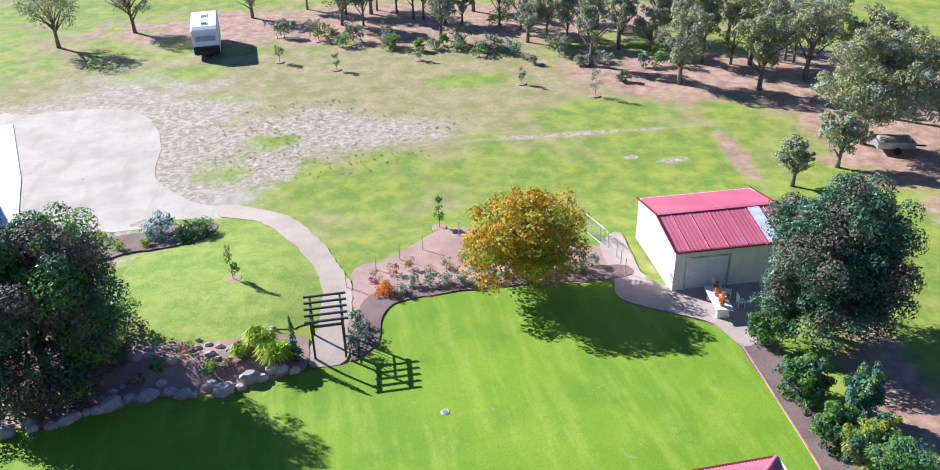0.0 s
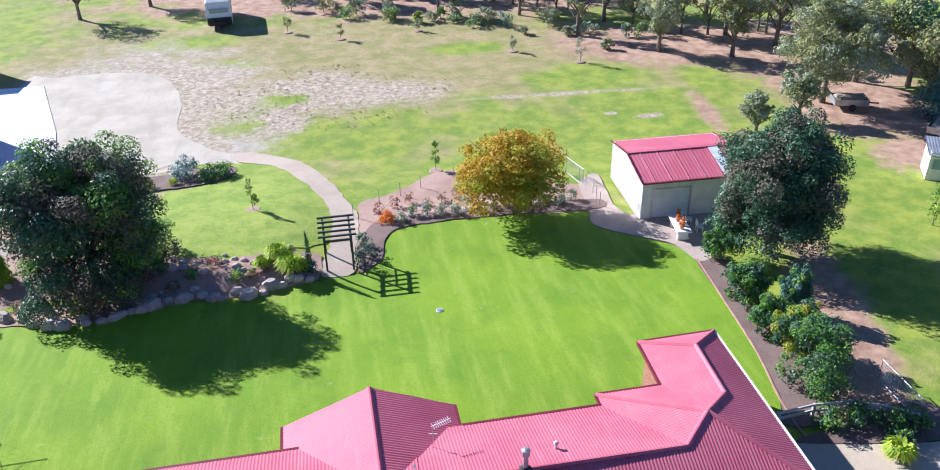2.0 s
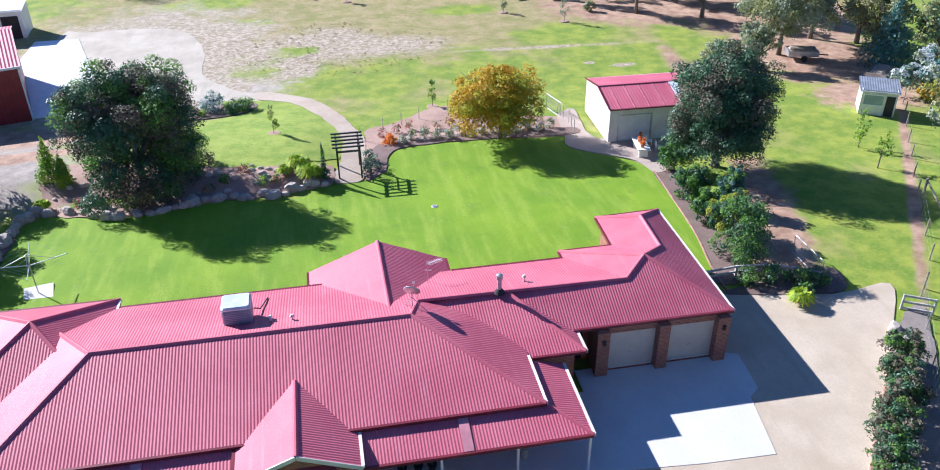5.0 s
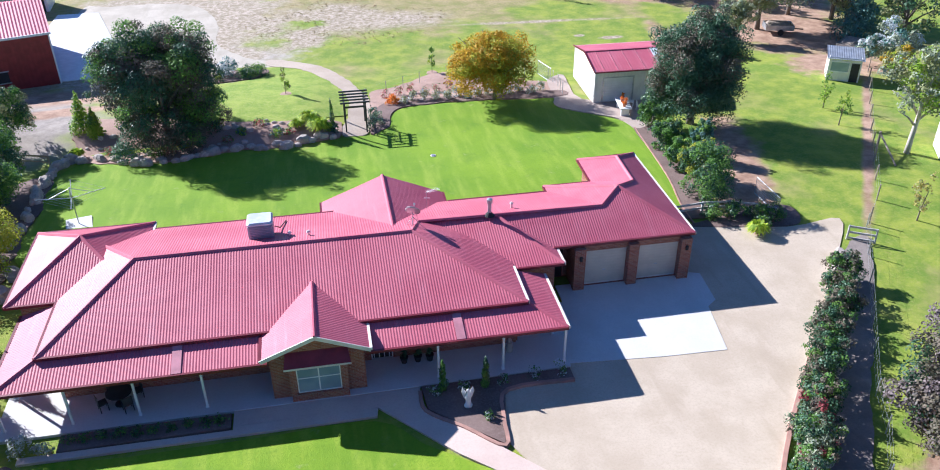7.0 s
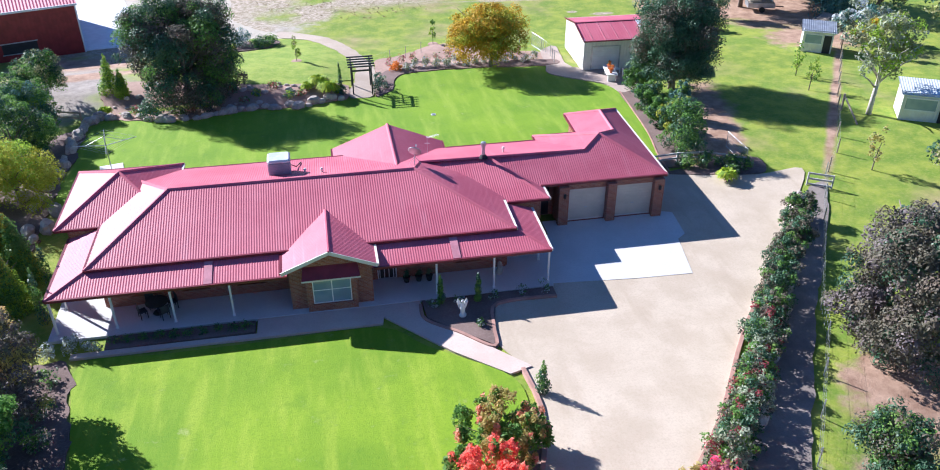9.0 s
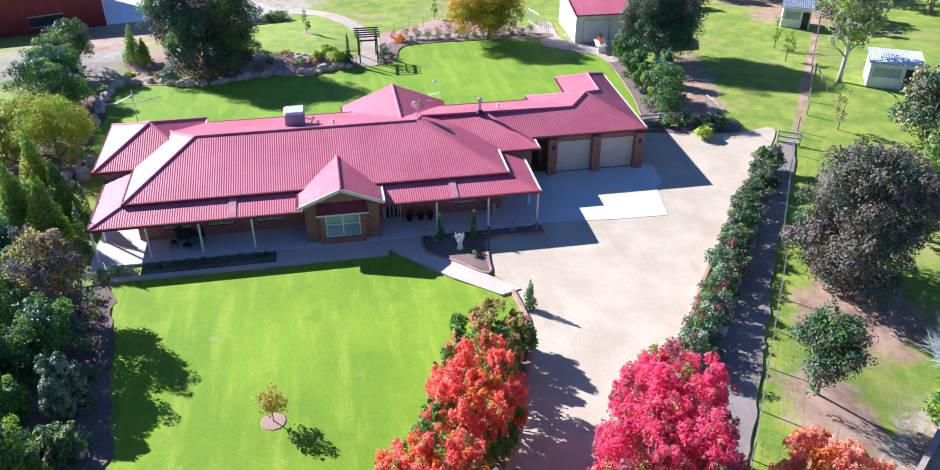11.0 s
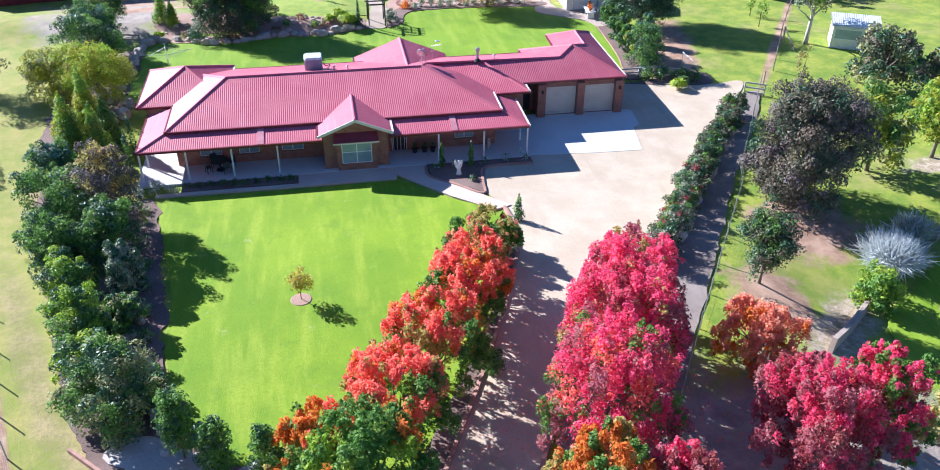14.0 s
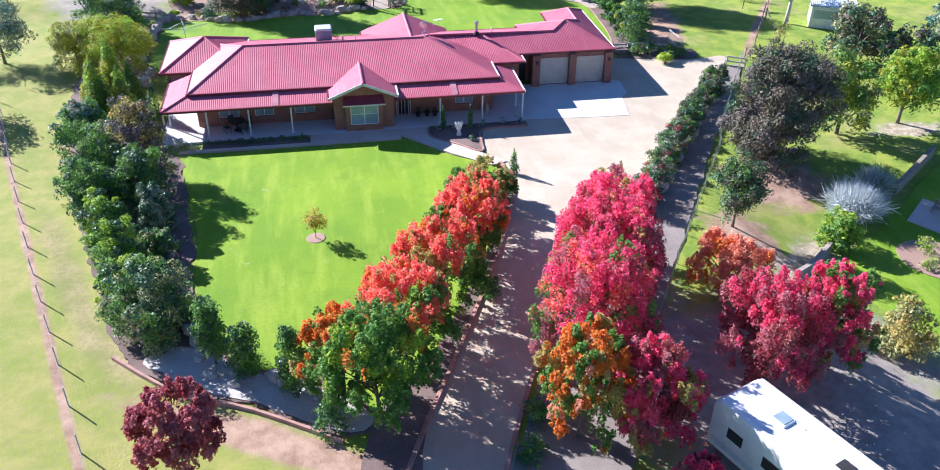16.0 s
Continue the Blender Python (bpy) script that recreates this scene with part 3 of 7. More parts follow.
ground()
drape("rear_lawn", [(-38.9, 9), (-38.9, 14), (-39.4, 19.5), (-38.4, 23.6), (-35.3, 23.0), (-32, 22.6), (-29.5, 23.0), (-26.5, 23.5), (-23.3, 23.4), (-20.5, 23.6), (-18.4, 24.2), (-16.3, 24.7), (-14.7, 26.1), (-14.0, 28.6), (-12.9, 29.9), (-9.7, 30.2), (-5.5, 30.1), (0.6, 29.4), (0.1, 27.2), (2.5, 25.2), (4.2, 23.6), (4.7, 21.4), (4.15, 16), (3.6, 11.4), (3.0, 8), (2.0, 6.3), (0.0, 5.6), (-6, 4), (-20, 4), (-34, 4)], 0.03, M["lawn"], "bright green mown back lawn with pale mowing streaks", "lawn", 1.6, rag=0.12)
drape("front_lawn", [(-34.0, -8.75), (-30, -8.7), (-24, -8.6), (-18.8, -8.55), (-16.8, -10.4), (-15.3, -11.6), (-12.9, -13.7), (-12.6, -16.4), (-14.1, -22), (-16.6, -27.5), (-20.2, -34), (-22.6, -36.6), (-25.4, -34.0), (-28.0, -32.9), (-30.3, -30), (-31.9, -25), (-32.2, -20), (-33.6, -13)], 0.03, M["frontlawn"], "bright green mown front lawn with mowing streaks", "lawn", 1.6)
drape("upper_lawn", [(-29, 45.5), (-24.5, 44.6), (-21.2, 43.2), (-18.6, 38.2), (-17.3, 33.5), (-17.6, 29.2), (-20.5, 27.6), (-24, 27.0), (-28.5, 28.6), (-30.2, 34), (-29.5, 39.5), (-26.6, 40.5), (-24.6, 42.5), (-27, 44)], 0.02, M["rough"], "rougher lawn beside the gravel path", "lawn", 1.5, rag=0.4)
drape("driveway", [(2.7, 5.1), (8.6, 3.9), (12.4, 4.2), (10.2, 0.6), (7.3, -3.2), (0.1, -12.2), (-4.3, -18.6), (-9.2, -24.4), (-13.1, -31), (-15.9, -36.7), (-18.6, -43), (-23, -43), (-20.9, -38), (-17.6, -31), (-14.7, -24.4), (-12.3, -17.5), (-12.2, -13.2), (-13.3, -10), (-12.4, -7.2), (-8, -5.5), (-2, 0.5), (0.2, 2.0), (0.2, 5.6)], 0.02, M["drive"], "pale compacted gravel driveway and turning area", "driveway", 1.6)
drape("gravel_pad", [(-47, 71), (-44.5, 70.5), (-37.5, 70.5), (-33.0, 67.5), (-30.6, 60), (-30.2, 53), (-27.0, 48.2), (-24.0, 46.2), (-24.6, 44.6), (-27.5, 44.8), (-32, 44.4), (-39, 46.2), (-45, 52), (-47, 62)], -0.012, M["pad"], "wide pale crushed gravel pad", "gravel pad", 2.0, rag=0.12)
drape("garden_path", [(-24.6, 46.9), (-20.4, 44.7), (-18.0, 40.8), (-16.4, 35.6), (-15.75, 32), (-16.1, 28), (-16.5, 24.95), (-18.4, 24.7), (-17.9, 28), (-17.6, 33), (-18.9, 38.1), (-21.5, 43.2), (-24.6, 45.0)], 0.05, M["path"], "curving pale gravel garden path", "path", 1.0, rag=0.2)
drape("rear_garden_bed", [(-16.2, 25.0), (-14.8, 26.0), (-14.1, 28.7), (-13.0, 29.95), (-9.7, 30.3), (-5.5, 30.2), (1.0, 29.6), (1.0, 33.5), (-3, 35.5), (-8.2, 39.3), (-12.7, 36.0), (-15.5, 34.6), (-15.7, 31)], 0.06, M["bedsoil"], "pinkish gravelly garden bed behind the lawn", "garden bed", 1.2, rag=0.25)
drape("mulch_border", [(-16.2, 25.0), (-14.8, 26.0), (-14.1, 28.7), (-13.0, 29.95), (-9.7, 30.3), (-5.5, 30.2), (1.0, 29.6), (1.1, 31.2), (-5.5, 31.7), (-10, 31.8), (-13.6, 31.6), (-15.3, 30)], 0.10, M["mulch"], "dark mulch strip edging the lawn", "mulch border", 1.0, rag=0.15)
drape("rockery_bed", [(-38.5, 24.2), (-35.3, 23.2), (-32.6, 22.8), (-29.6, 23.2), (-26.5, 23.8), (-23.3, 23.6), (-20.5, 23.9), (-18.6, 24.4), (-18.4, 26.8), (-20.5, 27.4), (-24, 26.9), (-28.5, 28.2), (-33, 29.5), (-39, 30.0)], 0.08, M["bedsoil"], "stony pink soil of the rockery bed", "garden bed", 1.0, rag=0.4)
drape("shed_path", [(0.3, 29.7), (0.0, 27.4), (2.5, 25.3), (4.3, 23.8), (4.9, 21.4), (6.4, 22.2), (8.2, 25.0), (9.5, 27.6), (2.6, 28.5), (2.9, 35.5), (0.9, 34)], 0.07, M["worn"], "pinkish concrete path by the white shed", "path", 1.0, rag=0.08)
drape("side_mulch_border", [(4.8, 21.6), (4.25, 16), (3.7, 11.4), (3.1, 8), (2.4, 6.3), (4.6, 6.2), (5.6, 9), (6.6, 15), (6.6, 21.6)], 0.06, M["mulch"], "narrow dark mulch border beside the lawn", "mulch border", 1.0)
drape("island_bed", [(-30.6, 40.2), (-26.2, 41.0), (-24.6, 43.4), (-26, 44.4), (-30, 43.6), (-33, 43.2), (-35.5, 39.5), (-34, 38.2)], 0.07, M["mulch"], "dark mulched bed beside the gravel pad", "mulch border", 1.0, rag=0.2)
drape("left_bank_bed", [(-38.3, -6), (-34.3, -9), (-33.8, -13), (-32.4, -20), (-32.1, -25), (-30.5, -30), (-28.1, -33.0), (-25.4, -34.2), (-22.8, -36.8), (-24.2, -38.0), (-28.4, -35.4), (-31.8, -33.6), (-34.2, -31.5), (-37, -25), (-39, -18.5), (-41, -12), (-44, 2), (-44, 16), (-40, 22), (-39.2, 15)], 0.05, M["mulch"], "dark soil bank under the boundary shrubs", "garden bed", 1.6, rag=0.5)
drape("stony_bed", [(-32.6, -30.6), (-30.6, -31.2), (-28.3, -33.2), (-25.6, -34.5), (-23.1, -36.7), (-24.2, -37.7), (-28.3, -35.2), (-31.6, -33.4), (-33.6, -31.6)], 0.09, M["chalk"], "pale stony end of the boundary bed", "garden bed", 1.0, rag=0.3)
drape("hedge_strip", [(8.4, -2.2), (10.8, 0.9), (12.8, 1.6), (8.6, -5.6), (4.6, -11.6), (-0.2, -19.6), (-5, -27.6), (-8.6, -33.6), (-12.6, -42), (-17.5, -42), (-15.4, -36.8), (-12.6, -31), (-8.7, -24.6), (-3.8, -18.8), (0.6, -12.4)], 0.05, M["grit"], "grey gritty strip between drive and fence", "garden bed", 1.6, rag=0.15)
drape("roadside_bed", [(-12.8, -16.6), (-14.4, -22.2), (-16.9, -27.7), (-20.4, -34.2), (-22.8, -36.8), (-24, -42), (-21.6, -42), (-20.7, -38), (-17.5, -31), (-14.5, -24.4), (-12.1, -17.5)], 0.06, M["mulch"], "mulched bed under the maple row", "garden bed", 1.2)
drape("side_yard_bed", [(3.0, 5.4), (9.4, 6.6), (9.9, 4.6), (8.2, 4.0), (2.8, 5.0)], 0.05, M["mulch"], "planted bed beside the side fence", "garden bed", 1.0)

for nm, rect, lift, mt, lb in (
    ("garage_apron", [(-11.0, -1.2), (-7.7, -1.2), (-7.7, 0.4), (0.15, 0.3), (0.95, 0.0), (0.75, -2.6), (0.1, -3.1), (-0.5, -6.8), (-3.9, -6.7), (-8.7, -6.3), (-11.0, -6.7)], 0.04, "concrete", "smooth pale concrete apron before the garage doors"),
    ("verandah_slab", [(-36.0, -6.75), (-8.8, -6.6), (-8.8, -1.2), (-11.2, -1.2), (-11.2, -3.5), (-33.2, -3.5), (-33.2, 0.5), (-36.0, 0.5)], 0.12, "concrete", "pale concrete verandah floor"),
    ("front_walk", [(-25.3, -7.7), (-18.6, -7.7), (-15.3, -11.4), (-12.9, -13.6), (-11.7, -13.2), (-13.5, -11.2), (-16.4, -8.4), (-16.5, -6.6), (-25.3, -6.6)], 0.09, "paver", "pale concrete walk from the drive to the front door"),
    ("entry_bed", [(-16.4, -6.7), (-8.9, -6.7), (-8.9, -7.5), (-12.4, -7.6), (-13.2, -11.2), (-16.3, -8.3)], 0.13, "mulch", "dark mulched bed before the verandah"),
    ("verandah_bed", [(-33.0, -7.9), (-25.4, -7.8), (-25.4, -6.85), (-33.0, -6.85)], 0.13, "mulch", "narrow dark planting bed along the verandah"),
    ("front_edging", [(-34.6, -8.35), (-18.7, -8.3), (-18.6, -7.72), (-25.3, -7.72), (-25.3, -7.95), (-34.6, -7.95)], 0.10, "paver", "pale concrete mowing strip"),
    ("shed_slab", [(-49.5, 44), (-38.8, 45.5), (-40.9, 55), (-44.9, 68), (-49.5, 68)], 0.06, "white", "sunlit white concrete slab beside the red shed"),
):
    drape(nm, rect, lift, M[mt], lb, "paving" if mt != "mulch" else "garden bed", 1.5, bend=False, thick=0.18)


def kerb(points, name, mat, label, w=0.14, h=0.12, lift=0.03, closed=False):
    """A low raised edging along a line."""
    s, line = Shape(), curve([Vector(p) for p in points], closed)
    rings = []
    for i, p in enumerate(line):
        d = line[min(i + 1, len(line) - 1)] - line[max(i - 1, 0)]
        n = Vector((-d.y, d.x)).normalized() * w / 2
        z = G(p.x, p.y) + lift
        rings.append([(p.x - n.x, p.y - n.y, z - 0.1), (p.x + n.x, p.y + n.y, z - 0.1), (p.x + n.x * 0.7, p.y + n.y * 0.7, z + h), (p.x - n.x * 0.7, p.y - n.y * 0.7, z + h)])
    s.rings(rings)
    return solo(name, s, mat, label, "edging", kind="structure")


kerb([(10.2, 0.5), (7.3, -3.3), (0.1, -12.3), (-4.3, -18.7), (-9.2, -24.5), (-13.1, -31.1), (-15.9, -36.8), (-18.6, -43)], "edging", M["edging"], "pinkish edging along the hedge side of the drive", 0.28)
kerb([(-12.2, -13.3), (-12.2, -17.5), (-14.6, -24.4), (-17.5, -31), (-20.8, -38), (-22.9, -43)], "edging", M["edging"], "pinkish edging along the maple side of the drive", 0.28)
kerb([(-8.9, -7.55), (-12.3, -7.65), (-12.9, -9.5), (-13.2, -11.3), (-14.8, -9.8), (-16.4, -8.4), (-16.5, -7.0)], "edging", M["edging"], "terracotta edging round the entry bed", 0.25)
kerb([(-35.2, -30.9), (-32.0, -33.8), (-28.4, -35.6), (-24.4, -38.2)], "edging", M["edging"], "pale edging below the boundary shrubs", 0.2)
kerb([(4.85, 21.6), (4.2, 16), (3.65, 11.4), (3.05, 8), (2.9, 5.4)], "edging", M["edging"], "thin edging between lawn and mulch", 0.12, 0.06)


# ---- house ----
def corrugate(s, poly, axis, pitch=0.14, amp=0.0075, mat=0, skin=0.05):
    """A ribbed sheet over a flat convex outline, the ribs square to the axis (0: x, 1: y), with a thin underside."""
    poly = [Vector(p) for p in poly]
    nrm = (poly[1] - poly[0]).cross(poly[2] - poly[0]).normalized()
    nrm = nrm if nrm.z > 0 else -nrm
    us = [p[axis] for p in poly]
    lo, hi = min(us), max(us)
    cuts = sorted({lo, hi, *[u for u in us], *[k * pitch / 2 for k in range(int(lo / pitch * 2), int(hi / pitch * 2) + 1) if lo < k * pitch / 2 < hi]})
    cuts = [c for i, c in enumerate(cuts) if i == 0 or c - cuts[i - 1] > 1e-4]
    rows = []
    for u in cuts:
        hits = []
        for a, b in zip(poly, poly[1:] + poly[:1]):
            if abs(b[axis] - a[axis]) < 1e-6:
                if abs(a[axis] - u) < 1e-4:
                    hits += [a, b]
            elif min(a[axis], b[axis]) - 1e-4 <= u <= max(a[axis], b[axis]) + 1e-4:
                hits.append(a.lerp(b, (u - a[axis]) / (b[axis] - a[axis])))
        hits.sort(key=lambda p: p[1 - axis])
        off = nrm * amp * math.cos(2 * math.pi * u / pitch)
        rows.append((hits[0] + off, hits[-1] + off))
    k = len(s.v)
    s.add([p for r in rows for p in r], [(2 * i, 2 * i + 2, 2 * i + 3, 2 * i + 1) if (nrm.z > 0) == (axis == 0) else (2 * i + 1, 2 * i + 3, 2 * i + 2, 2 * i) for i in range(len(rows) - 1)], mat)
    low = len(s.v)
    s.v += [tuple(q - nrm * skin) for r in rows for q in r]
    n = len(rows)
    s.f += [(low + 2 * i + 1, low + 2 * i + 3, low + 2 * i + 2, low + 2 * i) for i in range(n - 1)]
    for i in range(n - 1):
        s.f += [(k + 2 * i, low + 2 * i, low + 2 * i + 2, k + 2 * i + 2), (k + 2 * i + 1, k + 2 * i + 3, low + 2 * i + 3, low + 2 * i + 1)]
    s.m += [mat] * (3 * (n - 1))


def caps(parent, lines, name="ridge_cap", w=0.12):
    for a, b in lines:
        s = Shape()
        a, b = Vector(a), Vector(b)
        d = (b - a).normalized()
        side = d.cross(Vector((0, 0, 1))).normalized() * w
        up = Vector((0, 0, 1))
        s.rings([[p - side - up * 0.02, p - side * 0.3 + up * 0.075, p + side * 0.3 + up * 0.075, p + side - up * 0.02] for p in (a, b)])
        part(name, s, M["roof"], parent)


def gutters(parent, lines, mat="gutter", name="gutter"):
    for a, b in lines:
        part(name, Shape().bar((a[0], a[1], a[2] - 0.05), (b[0], b[1], b[2] - 0.05), 0.13, 0.15), M[mat], parent, "cream gutter" if mat == "cream" else "")


def roof(parent, faces):
    """Each slope is a ribbed sheet of its own."""
    for poly, axis in faces:
        s = Shape()
        corrugate(s, poly, axis)
        part("roof_slope", s, M["roof"], parent)


def hip(parent, x0, x1, y0, y1, ze, zr, ra, rb, zb=None):
    """A hipped block: eaves x0..x1 by y0..y1, ridge from ra to rb (x, y), rear eave height zb."""
    zb = ze if zb is None else zb
    A, B, C, D = (x0, y0, ze), (x1, y0, ze), (x1, y1, zb), (x0, y1, zb)
    P, Q = (*ra, zr), (*rb, zr)
    flat = ra == rb
    if flat:
        faces = [((A, B, P), 0), ((B, C, P), 1), ((C, D, P), 0), ((D, A, P), 1)]
    elif ra[1] == rb[1]:
        faces = [((A, B, Q, P), 0), ((B, C, Q), 1), ((C, D, P, Q), 0), ((D, A, P), 1)]
    else:
        faces = [((A, B, P), 0), ((B, C, Q, P), 1), ((C, D, Q), 0), ((D, A, P, Q), 1)]
    roof(parent, faces)
    caps(parent, [(A, P), (D, P), (B, Q), (C, Q)] + ([] if flat else [(P, Q)]))
    gutters(parent, [(A, B), (C, D), (D, A)])
    gutters(parent, [(B, C)], "cream")


def wall(parent, p, q, z0, z1, holes=(), thick=0.24, mat="brick", name="wall"):
    """An upright wall from p to q with rectangular holes (from, to, bottom, top), measured along it."""
    p, q = Vector(p), Vector(q)
    n, d = (q - p).length, (q - p).normalized()
    side = Vector((-d.y, d.x)) * thick / 2
    us = sorted({0.0, n, *[u for h in holes for u in h[:2]]})
    zs = sorted({z0, z1, *[z for h in holes for z in h[2:]]})
    solid = lambda i, k: 0 <= i < len(us) - 1 and 0 <= k < len(zs) - 1 and not any(h[0] <= us[i] + 1e-6 and h[1] >= us[i + 1] - 1e-6 and h[2] <= zs[k] + 1e-6 and h[3] >= zs[k + 1] - 1e-6 for h in holes)
    s, known = Shape(), {}

    def corner(i, k, e):
        if (i, k, e) not in known:
            known[i, k, e] = len(s.v)
            v = p + d * us[i] + side * e
            s.v.append((v.x, v.y, zs[k]))
        return known[i, k, e]

    for i in range(len(us) - 1):
        for k in range(len(zs) - 1):
            if solid(i, k):
                s.f += [tuple(corner(i + a, k + b, -1) for a, b in ((0, 0), (1, 0), (1, 1), (0, 1))), tuple(corner(i + a, k + b, 1) for a, b in ((0, 1), (1, 1), (1, 0), (0, 0)))]
                for (a, b), (e, f) in (((-1, 0), ((0, 0), (0, 1))), ((1, 0), ((1, 1), (1, 0))), ((0, -1), ((1, 0), (0, 0))), ((0, 1), ((0, 1), (1, 1)))):
                    if not solid(i + a, k + b):
                        s.f.append((corner(i + e[0], k + e[1], -1), corner(i + f[0], k + f[1], -1), corner(i + f[0], k + f[1], 1), corner(i + e[0], k + e[1], 1)))
    s.m = [0] * len(s.f)
    return part(name, s, M[mat], parent)


def window(parent, x, y, z, w, h, turn=0.0, panes=2, mat="white"):
    """A window facing -y: frame, glazing bars, panes and sill, all set in the wall's hole."""
    root = new("window", Shape().box(-w / 2, w / 2, -0.03, 0.05, 0, 0.05).box(-w / 2, w / 2, -0.03, 0.05, h - 0.05, h).box(-w / 2, -w / 2 + 0.05, -0.03, 0.05, 0.05, h - 0.05).box(w / 2 - 0.05, w / 2, -0.03, 0.05, 0.05, h - 0.05).mesh("window_frame", M[mat]))
    root.matrix_world = pose(x, y, z, 0, 0, turn)
    root.parent = parent
    for k in range(panes):
        a, b = -w / 2 + 0.05 + (w - 0.1) * k / panes, -w / 2 + 0.05 + (w - 0.1) * (k + 1) / panes
        part("pane", Shape().box(a, b, 0.005, 0.018, 0.05, h - 0.05), M["glass"], root)
        if k:
            part("glazing_bar", Shape().box(a - 0.03, a + 0.03, -0.02, 0.03, 0.05, h - 0.05), M[mat], root)
    part("glazing_bar", Shape().box(-w / 2 + 0.05, w / 2 - 0.05, -0.018, 0.028, h * 0.55, h * 0.55 + 0.045), M[mat], root)
    part("sill", Shape().box(-w / 2 - 0.06, w / 2 + 0.06, -0.17, -0.03, -0.07, 0.0), M["brick"], root)
    return root


def roller_door(parent, x0, x1, y, h):
    s, n = Shape(), 24
    pts = []
    for k in range(n + 1):
        z = 0.08 + (h - 0.08) * k / n
        pts += [(x0, y + (0.018 if k % 2 else 0.0), z), (x1, y + (0.018 if k % 2 else 0.0), z)]
    s.add(pts, [(2 * k, 2 * k + 1, 2 * k + 3, 2 * k + 2) for k in range(n)])
    s.box(x0, x1, y + 0.03, y + 0.06, 0.07, h)
    d = part("roller_door", s, M["door"], parent, "closed beige roller garage door")
    part("bottom_rail", Shape().box(x0 + 0.03, x1 - 0.03, y - 0.03, y - 0.005, 0.075, 0.17), M["cream"], d)
    part("handle", Shape().box((x0 + x1) / 2 - 0.09, (x0 + x1) / 2 + 0.09, y - 0.045, y - 0.004, 0.95, 1.0), M["steel"], d)


def house():
    r = thing("house", "long red brick house with corrugated red steel roof and verandah", "house")
    A, B, C, D = (-33.95, -4.65, 2.95), (-10.6, -4.65, 2.95), (-15.0, 6.45, 2.85), (-33.95, 6.45, 2.85)
    P, Q, K = (-30.0, 0.72, 4.5), (-15.75, 0.72, 4.5), (-15.2, 2.45, 4.0)
    roof(r, [((A, B, Q, P), 0), ((B, (-10.6, 2.45, 2.93), K, Q), 1), ((C, D, P, Q, K), 0), ((D, A, P), 1)])
    caps(r, [(A, P), (D, P), (B, Q), (Q, K), (P, Q)])
    gutters(r, [(A, B), (C, D), (D, A)])
    gutters(r, [(B, (-10.6, -1.4, 2.94))], "cream")
    hip(r, -36.45, -30.0, -0.1, 7.15, 2.88, 4.27, (-33.25, 3.95), (-33.25, 3.95))
    # middle block, garage and the long rear slope behind them
    zm, ym = 3.86, 2.45
    A, B, P, Q = (-15.5, -1.46, 2.82), (-7.82, -1.46, 2.82), (-10.7, ym, zm), (-15.5, ym, zm)
    roof(r, [((A, B, P, Q), 0), ((B, (-7.82, 2.2, 2.82), P), 1)])
    M1, T, N, R = (-4.55, ym, zm), (-3.2, 3.68, 4.34), (-1.68, 5.15, 3.76), (-1.55, 8.5, 3.74)
    BL, V, RL, RR, FR = (-6.75, 7.16, 2.82), (-3.7, 7.16, 2.83), (-3.6, 10.35, 2.8), (0.28, 10.3, 2.92), (0.28, 0.04, 2.9)
    roof(r, [(((-15.5, 6.43, 2.83), (-6.75, 6.43, 2.83), M1, (-15.2, ym, 3.97)), 0), (((-8.4, 0.04, 2.895), FR, T, M1, (-10.7, ym, zm - 0.005)), 0)])
    caps(r, [(B, P), (K, M1), (M1, T), (T, N), (T, FR), (T, BL)])
    gutters(r, [((-10.4, -1.46, 2.82), B), ((-12.9, 6.45, 2.83), (-6.7, 6.45, 2.83)), ((-8.0, 0.04, 2.9), FR), (BL, V), ((-6.75, 6.5, 2.82), BL)])
    gutters(r, [((-7.8, -1.46, 2.82), (-7.8, 0.1, 2.82))], "cream")
    # garage hip and its rear wing
    roof(r, [((T, M1, (-6.75, 6.43, 2.83), BL), 1), ((BL, V, N, T), 0), ((FR, RR, R, N, T), 1), ((V, RL, R, N), 1), ((RL, RR, R), 0)])
    caps(r, [(N, R), (R, RL), (R, RR)])
    gutters(r, [(V, RL), (RL, RR)])
    gutters(r, [(FR, RR)], "cream")
    # rear gable
    roof(r, [(((-20.5, 1.2, 2.6), (-20.5, 8.1, 2.6), (-16.63, 8.25, 4.05), (-16.63, 1.2, 4.05)), 1), (((-12.95, 1.2, 2.6), (-12.95, 8.0, 2.6), (-16.63, 8.25, 4.05), (-16.63, 1.2, 4.05)), 1)])
    caps(r, [((-16.63, 1.6, 4.05), (-16.63, 8.25, 4.05))])
    gutters(r, [((-20.5, 6.3, 2.6), (-20.5, 8.1, 2.6)), ((-12.95, 6.3, 2.6), (-12.95, 8.0, 2.6))])
    # front gable
    roof(r, [(((-23.78, -6.62, 2.8), (-23.78, -3.2, 2.8), (-21.2, -1.9, 3.73), (-21.2, -6.62, 3.86)), 1), (((-18.66, -6.62, 2.8), (-18.66, -3.2, 2.8), (-21.2, -1.9, 3.73), (-21.2, -6.62, 3.86)), 1)])
    caps(r, [((-21.2, -6.62, 3.86), (-21.2, -2.0, 3.735))])
